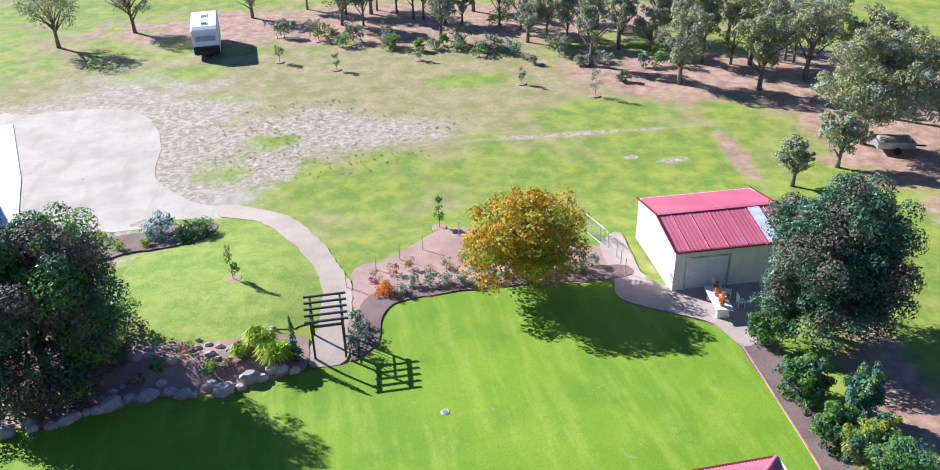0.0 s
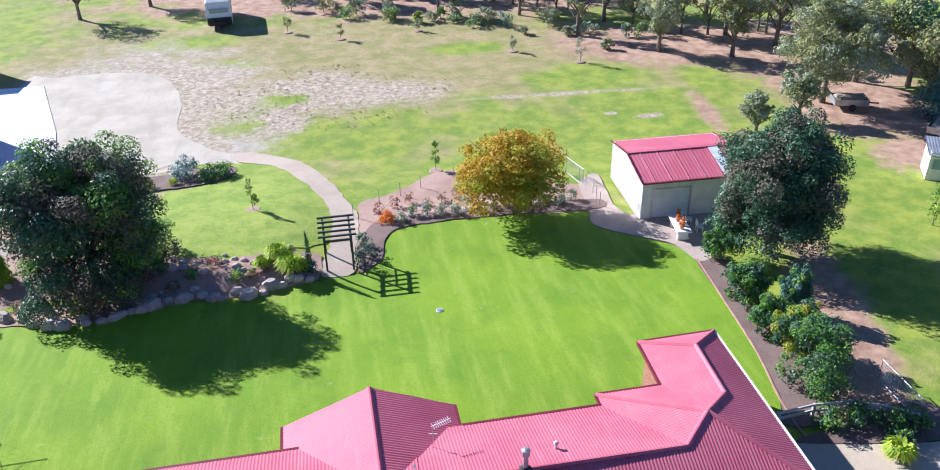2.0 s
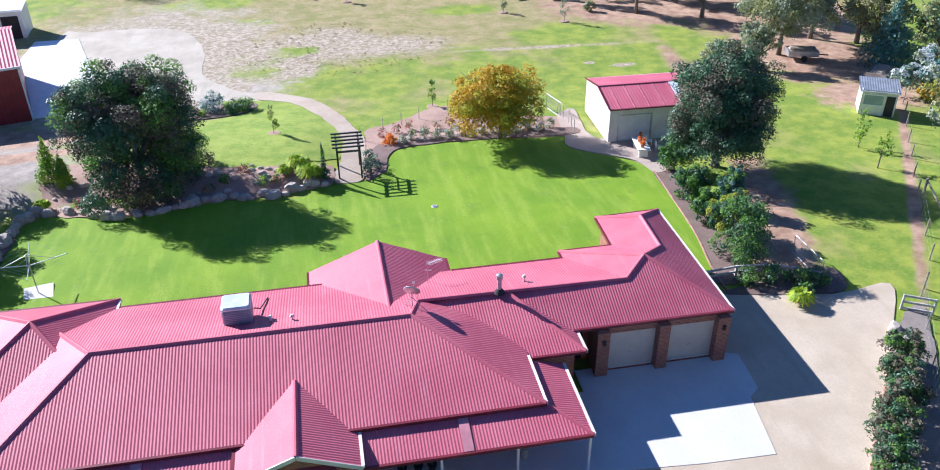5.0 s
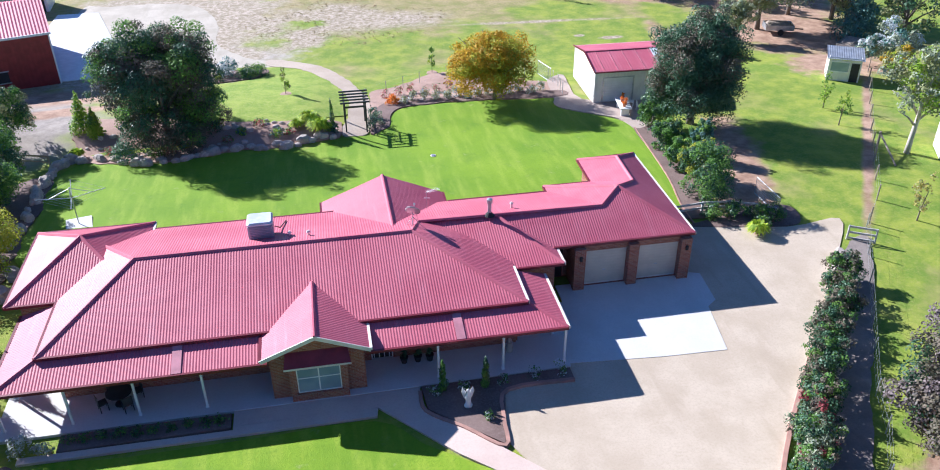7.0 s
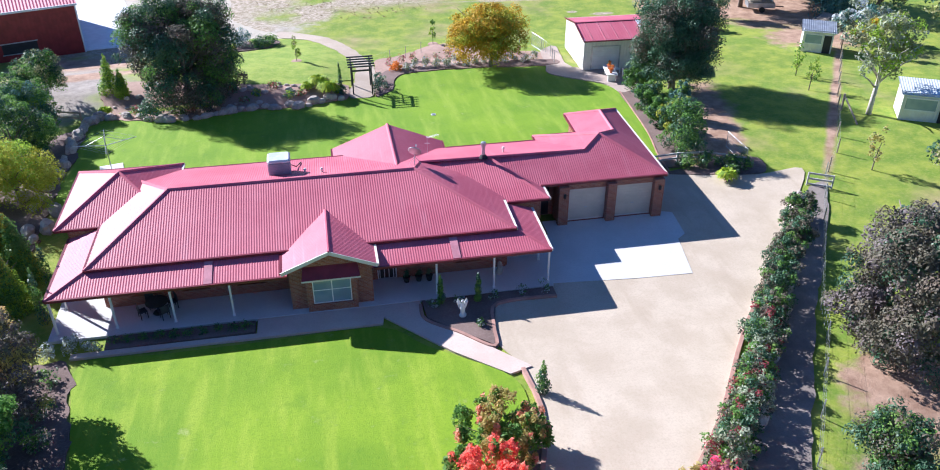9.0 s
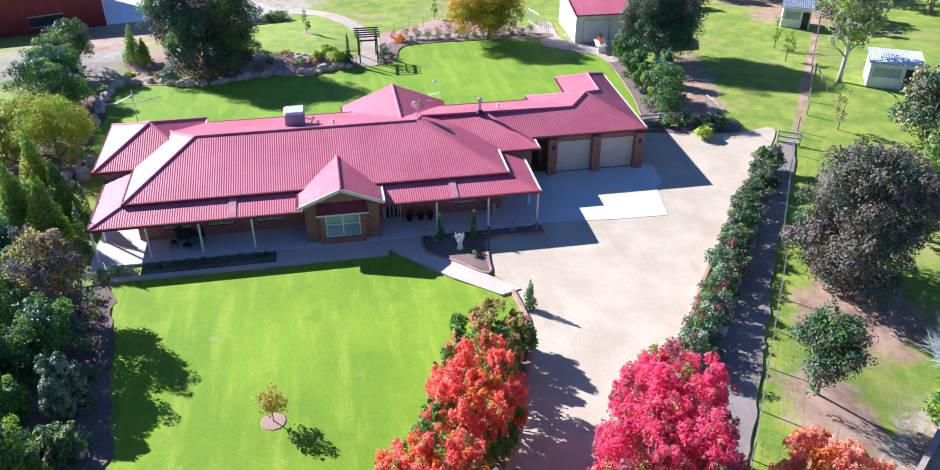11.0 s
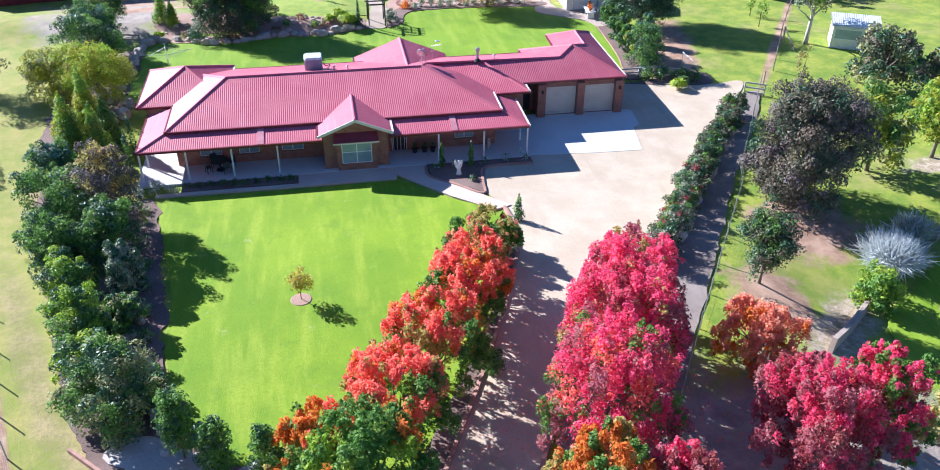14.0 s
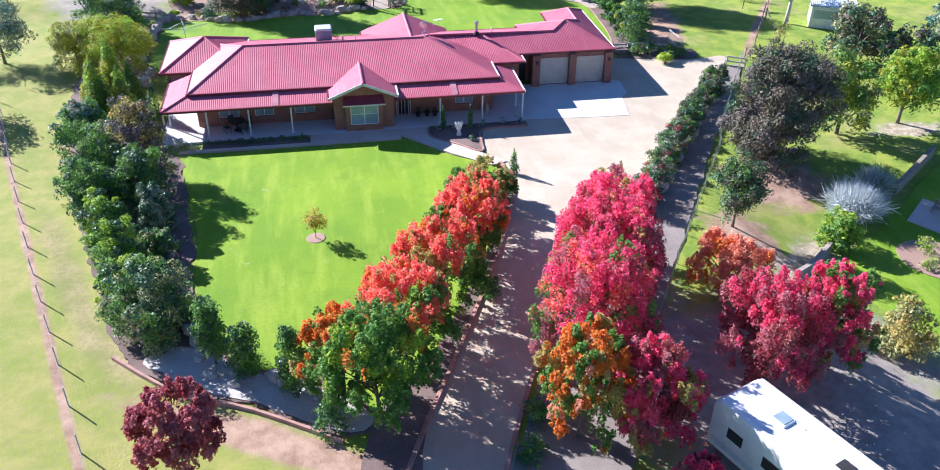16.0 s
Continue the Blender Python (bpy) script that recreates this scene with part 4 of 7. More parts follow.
    for xa in (-23.78, -18.66):
        part("barge_board", Shape().bar((xa, -6.64, 2.74), (-21.2, -6.64, 3.80), 0.05, 0.2), M["cream"], r, "cream barge board")
        gutters(r, [((xa, -6.6, 2.82), (xa, -4.6, 2.82))], "cream" if xa > -20 else "gutter")
    s = Shape()
    s.add([(-23.3, -6.2, 2.7), (-19.1, -6.2, 2.7), (-19.1, -6.2, 2.95), (-21.2, -6.2, 3.75), (-23.3, -6.2, 2.95), (-23.3, -6.0, 2.7), (-19.1, -6.0, 2.7), (-19.1, -6.0, 2.95), (-21.2, -6.0, 3.75), (-23.3, -6.0, 2.95)], [(0, 1, 2, 3, 4), (9, 8, 7, 6, 5), (0, 5, 6, 1), (1, 6, 7, 2), (2, 7, 8, 3), (3, 8, 9, 4), (4, 9, 5, 0)])
    part("gable_wall", s, M["brick"], r)
    # verandah roofs
    zt, zb = 2.82, 2.37
    roof(r, [(((-35.7, -6.27, zb), (-23.5, -6.27, zb), (-23.5, -4.5, zt), (-33.95, -4.5, zt)), 0), (((-35.7, -6.27, zb), (-33.95, -4.5, zt), (-33.95, -0.2, zt), (-35.7, -0.2, zb)), 1)])
    roof(r, [(((-18.95, -6.27, zb), (-8.96, -6.27, zb), (-10.6, -4.5, zt), (-18.95, -4.5, zt)), 0), (((-8.96, -6.27, zb), (-8.96, -1.6, zb), (-10.6, -1.6, zt), (-10.6, -4.5, zt)), 1)])
    caps(r, [((-35.7, -6.27, zb), (-33.95, -4.5, zt)), ((-8.96, -6.27, zb), (-10.6, -4.5, zt))], w=0.1)
    gutters(r, [((-35.7, -6.3, zb), (-23.5, -6.3, zb)), ((-35.72, -6.27, zb), (-35.72, -0.2, zb)), ((-18.9, -6.3, zb), (-8.96, -6.3, zb))])
    gutters(r, [((-8.93, -6.27, zb), (-8.93, -1.6, zb))], "cream")
    for x in (-27.6, -14.3):
        part("skylight_sheet", Shape().add([(x - 0.22, -6.25, zb + 0.045), (x + 0.22, -6.25, zb + 0.045), (x + 0.22, -4.55, zt + 0.045), (x - 0.22, -4.55, zt + 0.045), (x - 0.22, -6.25, zb + 0.03), (x + 0.22, -6.25, zb + 0.03), (x + 0.22, -4.55, zt + 0.03), (x - 0.22, -4.55, zt + 0.03)], [(0, 1, 2, 3), (7, 6, 5, 4), (0, 4, 5, 1), (2, 6, 7, 3), (1, 5, 6, 2), (3, 7, 4, 0)]), M["weathered"], r, "translucent pale roof sheet")
    for x, y in [(-35.6, -6.15), (-32.6, -6.15), (-29.6, -6.15), (-26.55, -6.15), (-15.45, -6.15), (-12.2, -6.15), (-9.05, -6.15), (-9.05, -3.9), (-35.6, -3.9)]:
        post = part("verandah_post", Shape().box(x - 0.055, x + 0.055, y - 0.055, y + 0.055, 0.1, 2.36, b=0.01), M["white"], r)
        part("post_base", Shape().box(x - 0.08, x + 0.08, y - 0.08, y + 0.08, 0.115, 0.2), M["white"], post)
    # brick walls with their openings
    wy, h = -4.1, 2.9
    fw = [(-31.2, 1.5), (-28.6, 1.4), (-25.6, 1.5)]
    wall(r, (-33.4, wy), (-23.3, wy), 0, h, [(x + 33.4 - w / 2, x + 33.4 + w / 2, 0.75, 2.1) for x, w in fw])
    for x, w in fw:
        window(r, x, wy - 0.02, 0.75, w, 1.35)
    ww = -19.1
    wall(r, (ww, wy), (-11.1, wy), 0, h, [(0.5, 1.6, 0.1, 2.2), (5.1, 6.5, 0.75, 2.1)])
    window(r, ww + 5.8, wy - 0.02, 0.75, 1.4, 1.35)
    d = part("front_door", Shape().box(ww + 0.55, ww + 1.55, wy - 0.02, wy + 0.03, 0.12, 2.18), M["dark"], r, "dark front door behind a security screen")
    for k in range(4):
        part("screen_bar", Shape().box(ww + 0.62 + 0.26 * k, ww + 0.66 + 0.26 * k, wy - 0.06, wy - 0.02, 0.14, 2.16), M["white"], d)
    part("door_frame", Shape().box(ww + 0.5, ww + 0.56, wy - 0.08, wy + 0.06, 0.1, 2.2).box(ww + 1.54, ww + 1.6, wy - 0.08, wy + 0.06, 0.1, 2.2), M["white"], r)
    for a, b in (((-33.4, wy), (-33.4, 0.4)), ((-11.1, wy), (-11.1, -0.9)), ((-11.1, -0.9), (-8.3, -0.9)), ((-8.3, -0.9), (-8.3, 1.4)), ((-8.3, 1.4), (-6.8, 1.4)), ((-35.8, 0.4), (-33.4, 0.4)), ((-35.8, 0.4), (-35.8, 6.7)), ((-35.8, 6.7), (-30.4, 6.7)), ((-30.4, 6.7), (-30.4, 5.95)), ((-30.4, 5.95), (-20.0, 5.95)), ((-20.0, 5.95), (-20.0, 7.6)), ((-20.0, 7.6), (-13.4, 7.6)), ((-13.4, 7.6), (-13.4, 5.95)), ((-13.4, 5.95), (-6.3, 5.95)), ((-6.3, 5.95), (-6.3, 6.7)), ((-6.3, 6.7), (-3.2, 6.7)), ((-3.2, 6.7), (-3.2, 9.9)), ((-3.2, 9.9), (-0.12, 9.9)), ((-0.12, 9.9), (-0.12, 0.3)), ((-6.68, 0.3), (-6.68, 1.4)), ((-23.3, -6.1), (-23.3, wy)), ((-19.1, wy), (-19.1, -6.1))):
        wall(r, a, b, -0.3 if a[1] > 4 else 0, 2.62 if a[1] > 5 else 2.85)
    part("entry_door", Shape().box(-8.0, -7.1, 1.22, 1.28, 0.08, 2.15), M["dark"], r, "dark recessed side door")
    # gable bay and its window
    wall(r, (-23.42, -6.1), (-18.98, -6.1), 0, 2.72, [(1.15, 3.25, 0.62, 2.2)])
    wall(r, (-22.55, -6.42), (-19.85, -6.42), 0, 2.3, [(0.32, 2.38, 0.62, 2.12)], 0.4)
    window(r, -21.2, -6.58, 0.62, 2.06, 1.5)
    s = Shape()
    s.add([(-22.75, -6.78, 2.28), (-19.65, -6.78, 2.28), (-19.75, -6.2, 2.78), (-22.65, -6.2, 2.78), (-22.75, -6.78, 2.2), (-19.65, -6.78, 2.2), (-19.75, -6.2, 2.2), (-22.65, -6.2, 2.2)], [(0, 1, 2, 3), (7, 6, 5, 4), (0, 4, 5, 1), (1, 5, 6, 2), (2, 6, 7, 3), (3, 7, 4, 0)])
    # The hood's shade is in its dark steel colour.
    hood = part("bay_hood", s, M["roofshade"], r, "red sheet hood over the bay window, coloured as in shade")
    part("hood_trim", Shape().box(-22.77, -19.63, -6.80, -6.785, 2.17, 2.27), M["cream"], hood)
    # garage front
    wall(r, (-6.8, 0.2), (0.0, 0.2), 0, 2.85, [(0.62, 3.12, 0.06, 2.38), (3.72, 6.22, 0.06, 2.38)])
    for x0, x1 in ((-6.84, -6.2), (-3.68, -3.1), (-0.6, 0.04)):
        part("brick_pier", Shape().box(x0, x1, -0.28, 0.078, 0, 2.72, b=0.01), M["brick"], r)
    for x0, x1 in ((-6.18, -3.68), (-3.08, -0.58)):
        roller_door(r, x0, x1, 0.2, 2.4)
    for x in (-6.5, -0.28):
        lamp = part("wall_lamp", Shape().box(x - 0.08, x + 0.08, -0.42, -0.285, 2.05, 2.32, b=0.03), M["dark"], r, "small black wall lantern")
    for x in (-18.7, -13.35, 0.16):
        part("downpipe", Shape().tube([(x, -3.9 if x < -1 else 0.35, 0.1), (x, -3.9 if x < -1 else 0.35, 2.75)], 0.045), M["white"], r)
    # roof fittings
    part("soffit", Shape().box(-33.8, -10.75, -4.5, 6.3, 2.72, 2.76).box(-8.2, 0.1, 0.32, 6.6, 2.72, 2.76).box(-36.1, -30.2, 0.1, 6.9, 2.66, 2.7), M["cream"], r)
    return r


house()


# ---- roof fittings ----
def cooler():
    r = thing("evaporative_cooler", "boxy evaporative cooler on the red roof, shade toned into its grey body", "air conditioner", (-23.7, 2.7, 3.85))
    part("duct", Shape().box(-0.5, 0.5, -0.5, 0.5, -0.25, 0.25), M["roofshade"], r)
    # Body and louvres have their shade in the colour; the lid is pale.
    b = part("body", Shape().box(-0.66, 0.66, -0.6, 0.6, 0.2, 1.05, b=0.07), M["cool"], r)
    part("lid", Shape().box(-0.68, 0.68, -0.62, 0.62, 1.05, 1.2, b=0.08), M["bluegrey"], b, "pale lid")
    for k in range(7):
        part("louvre", Shape().box(-0.55, 0.55, -0.625, -0.60, 0.30 + 0.1 * k, 0.35 + 0.1 * k), M["cool"], b)
    part("pipe", Shape().tube([(0.7, 0.5, 0.3), (0.95, 0.9, -0.05), (1.2, 2.6, -0.62)], 0.035), M["dark"], r)


def dish():
    r = thing("satellite_dish", "grey satellite dish on a tripod", "satellite dish", (-15.55, 1.75, 4.2))
    for a in (0.3, 2.4, 4.5):
        part("leg", Shape().tube([(0.45 * math.cos(a), 0.45 * math.sin(a), -0.1), (0, 0, 0.55)], 0.02), M["steel"], r)
    part("mast", Shape().tube([(0, 0, -0.1), (0, 0, 0.8)], 0.025), M["steel"], r)
    s, n = Shape(), 16
    rings = [[(0.42 * k * math.cos(2 * math.pi * i / n), 0.30 * k * k * 0.3 - 0.02 * (j), 0.42 * k * math.sin(2 * math.pi * i / n)) for i in range(n)] for j, ks in ((0, (0.05, 0.4, 0.7, 1.0)), (1, (1.0, 0.7, 0.4, 0.05))) for k in ks]
    s.rings(rings)
    d = part("reflector", s, M["steel"], r, soft=True)
    d.matrix_local = pose(0, 0, 0.85, 30, 0, -20)
    part("feed_arm", Shape().tube([(0, 0, -0.4), (0, 0.5, -0.05)], 0.015).box(-0.05, 0.05, 0.45, 0.55, -0.08, 0.02), M["steel"], d)


def antenna():
    r = thing("tv_antenna", "white television antenna on a short mast", "antenna", (-14.35, 5.0, 3.22))
    r.scale = (0.62, 0.62, 0.62)
    part("mast", Shape().tube([(0, 0, -0.1), (0, 0, 1.9)], 0.025), M["steel"], r)
    b = part("boom", Shape().bar((-0.1, 0.0, 1.85), (1.3, 0.5, 1.9), 0.03, 0.03), M["white"], r)
    for k in range(9):
        x = 0.05 + 0.14 * k
        part("element", Shape().tube([(x - 0.09, x * 0.36 + 0.28, 1.88), (x + 0.09, x * 0.36 - 0.28, 1.88)], 0.012, 5), M["white"], b)
    part("dipole", Shape().tube([(-0.25, 0.1, 1.2), (0.3, -0.1, 1.25)], 0.03), M["white"], r)


def flue():
    r = thing("roof_flue", "steel heater flue with a round cowl", "flue", (-11.15, 2.4, 4.05))
    part("pipe", Shape().tube([(0, 0, -0.1), (0, 0, 0.75)], 0.11, 12), M["steel"], r)
    part("cowl", Shape().tube([(0, 0, 0.72), (0, 0, 0.95), (0, 0, 1.0)], [0.17, 0.17, 0.05], 12), M["steel"], r)
    part("flashing", Shape().tube([(0, 0, -0.1), (0, 0, 0.12)], [0.3, 0.12], 12), M["rubber"], r)


cooler(), dish(), antenna(), flue()
for x, y, z in ((-22.2, 2.1, 4.05), (-21.2, 1.9, 4.1), (-9.6, 3.6, 3.62)):
    v = thing("roof_vent", "small white roof vent pipe with a cap", "vent", (x, y, z))
    part("pipe", Shape().tube([(0, 0, -0.1), (0, 0, 0.28)], 0.06, 8), M["cream"], v)
    part("cap", Shape().tube([(0, 0, 0.26), (0, 0, 0.36)], [0.12, 0.05], 8), M["cream"], v)


# ---- trees ----
tree("dark_tree", "large dense dark bronze-green tree above the rockery", -31.9, 26.1, 9.2, 10.1, ["darkgreen", "bronze", "green", "bronze", "darkgreen"], 125000, 0.17, 0.0, 46, 0.34, 0.3, 8, seed=1)
tree("golden_tree", "rounded golden autumn tree beside the lawn", -4.9, 30.3, 5.8, 9.3, ["gold", "gold", "yellow", "gold", "yellow"], 32000, 0.21, 0.16, 50, 0.30, 0.2, 8, seed=2, dome=False)
tree("dark_tree", "large dense dark evergreen tree beside the white shed", 9.6, 21.6, 9.2, 10.2, ["darkgreen", "darkgreen", "darkgreen", "bronze"], 115000, 0.17, 0.0, 70, 0.30, 0.28, 8, seed=3, dome=False)
for k, (x, y, h, w, c) in enumerate([(6.3, 21.4, 3.0, 2.8, "green"), (5.4, 16.6, 2.3, 2.8, "green"), (4.9, 8.4, 4.2, 4.0, "green"), (7.3, 14.6, 3.1, 2.1, "blue"), (5.2, 13.0, 2.4, 2.6, "green"), (5.6, 11.0, 3.0, 3.0, "yellow")]):
    tree("garden_shrub", "leafy green shrub in the side border" if c != "blue" else "airy blue-green shrub in the side border", x, y, h, w, [c, "green", "darkgreen"], 8500, 0.15, 0.0, 22, 0.36, 0.06, 5, group="side border shrubs", category="shrub", seed=20 + k)
# gum trees along the back
for k, (x, y, h, w, c, n) in enumerate([(12.3, 71.5, 8.5, 5.0, "greygum", 2600), (16.9, 76, 8.0, 4.5, "greygum", 2400), (19.0, 63.7, 8.6, 6.6, "greygum", 5000), (25.8, 60.2, 9.2, 7.6, "olive", 6000), (31.7, 62, 10.0, 9.0, "greygum", 6500), (28.1, 46.3, 9.8, 13.5, "olive", 18000), (34.0, 50.5, 8.8, 9.0, "olive", 8000), (18.2, 40.1, 4.3, 3.8, "greygum", 1900), (23.5, 42.6, 5.0, 4.6, "greygum", 2600), (-1.9, 84.4, 6.5, 5.0, "greygum", 2200), (7.7, 81, 5.6, 6.0, "greygum", 2600), (-12.9, 93, 7, 6, "olive", 2600), (-9, 97, 7.5, 6, "greygum", 2400), (13, 90, 9, 7, "olive", 2800), (23, 79, 9, 8, "greygum", 3500), (30, 76, 9.5, 8, "olive", 3500), (22.5, 70, 9, 7, "greygum", 4500), (28.5, 67.5, 9.5, 8, "olive", 5500), (36, 58, 8.8, 9, "olive", 6000), (37.5, 44.5, 8, 8, "olive", 6000), (17, 84, 8, 7, "greygum", 2600), (4, 95, 8, 7, "olive", 2400), (-38, 96, 8, 8, "olive", 2200), (-46, 92, 8, 8, "olive", 2200), (-24, 99, 7, 6, "greygum", 2000)]):
    tree("gum_tree", "tall open gum tree with drooping " + ("olive" if c == "olive" else "grey-green") + " foliage", x, y, h, w, [c, c, "greygum" if c == "olive" else "olive"], int(n * 1.9), 0.22, 0.17, 34, 0.17 + 0.06 * (k % 3) / 2, 0.13 + 0.012 * h, 10, group="gum trees", seed=40 + k, dome=False)
for k, (x, y, h, w, c) in enumerate([(-8.1, 82.5, 1.5, 2.6, "green"), (-5, 80.8, 1.3, 1.6, "lime"), (-12, 86, 2.2, 3, "blue"), (-16, 88, 2.4, 3, "olive"), (3, 79, 1.8, 3, "greygum"), (10, 76, 2.0, 3.2, "greygum"), (0, 82, 2.2, 3, "blue"), (-20, 90, 2.0, 2.6, "greygum"), (6, 88, 2.2, 3.4, "green"), (14, 66, 1.0, 1.6, "greygum")]):
    tree("scrub_bush", "low scrubby bush along the back boundary", x, y, h, w, [c, "olive"], 700, 0.26, 0.02, 10, 0.4, 0.05, 4, group="scrub bushes", category="bush", seed=70 + k)
# a ragged belt of gums behind the paddock
belt = random.Random(21)
for k in range(22):
    f = k / 21
    x, y = -16 + 50 * f + belt.uniform(-1.5, 1.5), 95 - 33 * f + belt.uniform(0, 9)
    c = belt.choice(("olive", "greygum", "greygum"))
    tree("gum_tree", "slim gum tree in the belt behind the paddock, " + ("olive" if c == "olive" else "grey-green"), x, y, belt.uniform(5.0, 8.5), belt.uniform(4.0, 6.5), [c, "olive", "greygum"], 3800, 0.22, 0.2, 24, 0.20, 0.14, 8, group="gum trees", seed=600 + k, dome=False)
for k in range(16):
    f = k / 15
    x, y = -14 + 36 * f + belt.uniform(-1.5, 1.5), 86 - 20 * f + belt.uniform(-1, 3)
    tree("scrub_bush", "low grey-green scrub bush on bare soil", x, y, belt.uniform(0.8, 1.9), belt.uniform(1.4, 2.8), ["greygum", belt.choice(("blue", "olive", "green"))], 520, 0.22, 0.0, 10, 0.4, 0.05, 4, group="scrub bushes", category="bush", seed=640 + k)
# right-hand paddock
tree("pale_gum_tree", "slender gum with pale bark and airy light foliage", 22.6, 12.1, 8.8, 7.2, ["olive", "lime", "greygum"], 6800, 0.23, 0.32, 34, 0.22, 0.2, 10, bark="palebark", seed=81, dome=False)
tree("blue_conifer", "blue-green conifer by the sheds", 36.3, 40.5, 6.5, 5.0, ["blue"], 4000, 0.3, 0.03, 14, shape="cone", seed=82, trunk=0.15)
tree("silver_wattle", "rounded silvery blue wattle beside the small shed", 33.6, 31.0, 4.6, 5.4, ["greygum", "silver", "greygum", "blue"], 7000, 0.28, 0.05, 22, 0.34, 0.14, 6, seed=83)
tree("young_tree", "small yellow-tinged tree beside the small shed", 31.8, 27.5, 3.6, 3.0, ["yellow", "gold", "olive"], 1800, 0.24, 0.2, 14, 0.34, 0.08, 5, seed=84)
for k, (x, y, h, w) in enumerate([(40, 38, 9, 8), (44, 30, 9, 8), (47, 20, 9, 8), (38, 48, 9, 8)]):
    tree("gum_tree", "dense dark olive gum tree behind the sheds", x, y, h, w, ["olive", "darkgreen"], 4200, 0.36, 0.15, 26, 0.28, 0.25, 7, group="gum trees", seed=86 + k)
for k, (x, y, h) in enumerate([(22.0, 22.5, 3.2), (21.0, 18.5, 3.0), (17.2, 3.1, 3.6)]):
    tree("slender_sapling", "thin sparse sapling beside the fence", x, y, h, 1.5, ["olive", "tan"] if k > 1 else ["lime", "green"], 420, 0.17, 0.15, 10, 0.36, 0.05, 6, group="fence saplings", category="sapling", seed=95 + k)
tree("smoke_tree", "big rounded dark smoky-purple tree by the fence", 7.0, -15.6, 8.3, 8.0, ["bronze", "smoke", "bronze", "darkgreen"], 62000, 0.17, 0.0, 40, 0.33, 0.24, 8, seed=101)
tree("small_tree", "small oval dark green tree on a bare trunk", 0.1, -24.2, 4.6, 3.4, ["darkgreen", "green", "bronze"], 15000, 0.14, 0.16, 40, 0.40, 0.09, 6, seed=102, dome=False)
tree("lime_bush", "low lime-green bush beside the low wall", 6.3, -25.6, 2.3, 3.4, ["lime", "green"], 4200, 0.2, 0.02, 18, 0.36, 0.05, 5, category="bush", seed=104)
tree("yellowing_tree", "yellow-green garden tree turning for autumn", 14.0, -12.4, 6.6, 5.2, ["yellow", "green", "olive"], 7000, 0.26, 0.1, 28, 0.32, 0.14, 7, seed=105)
tree("yellowing_tree", "yellow-green garden tree on a mulched ring", 19.8, -11.3, 6.1, 5.2, ["yellow", "green", "lime"], 7000, 0.26, 0.12, 28, 0.32, 0.14, 7, seed=106)
tree("olive_tree", "dark olive-green garden tree beyond the fence", 22.8, 0.3, 5.6, 6.0, ["bronze", "darkgreen", "olive"], 7500, 0.27, 0.08, 28, 0.33, 0.15, 7, seed=107)
tree("olive_tree", "dark green garden tree beyond the fence", 25.6, -3.5, 5.2, 4.6, ["darkgreen", "bronze"], 5000, 0.27, 0.08, 22, 0.33, 0.14, 7, seed=108)
tree("grey_bush", "rounded grey-blue bush in the side paddock", 35.5, 5.0, 3.5, 4.4, ["blue", "greygum"], 3000, 0.26, 0.05, 18, 0.34, 0.1, 5, category="bush", seed=109)
tree("grey_shrub", "dull olive shrub beside the parking area", 4.4, -35.6, 2.9, 3.4, ["olive", "tan"], 4200, 0.2, 0.03, 18, 0.36, 0.06, 5, category="shrub", seed=110)


for k, (x, y, h, w) in enumerate([(-38.6, 28.2, 3.2, 1.9), (-37.5, 27.4, 2.2, 1.5)]):
    tree("young_conifer", "bright lime-green young conifer above the rocks", x, y, h, w, ["lime", "green", "lime"], 3200, 0.15, 0.02, 14, shape="cone", trunk=0.06, group="young conifers", category="conifer", seed=112 + k, power=0.7)


# maples along the drive
def warm(rng, u):
    """Coral tops over a green skirt."""
    q = rng.random()
    if u < 0.48:
        return 1 if q < 0.75 else 3
    return 0 if q < 0.62 else 2 if q < 0.78 else 3 if q < 0.92 else 1


def redder(rng, u):
    """Red nearly throughout, with a few green or fading pockets."""
    q = rng.random()
    if u < 0.2:
        return 1 if q < 0.6 else 3
    return 0 if q < 0.52 else 2 if q < 0.66 else 3 if q < 0.9 else 1


def greenish(rng, u):
    return 1 if rng.random() < 0.55 else 3 if rng.random() < 0.6 else 0 if u > 0.4 else 2


def verdant(rng, u):
    """Green but for a few orange tips."""
    q = rng.random()
    return (0 if q < 0.3 else 2 if q < 0.5 else 3 if q < 0.65 else 1) if u > 0.85 else 1 if q < 0.75 else 2


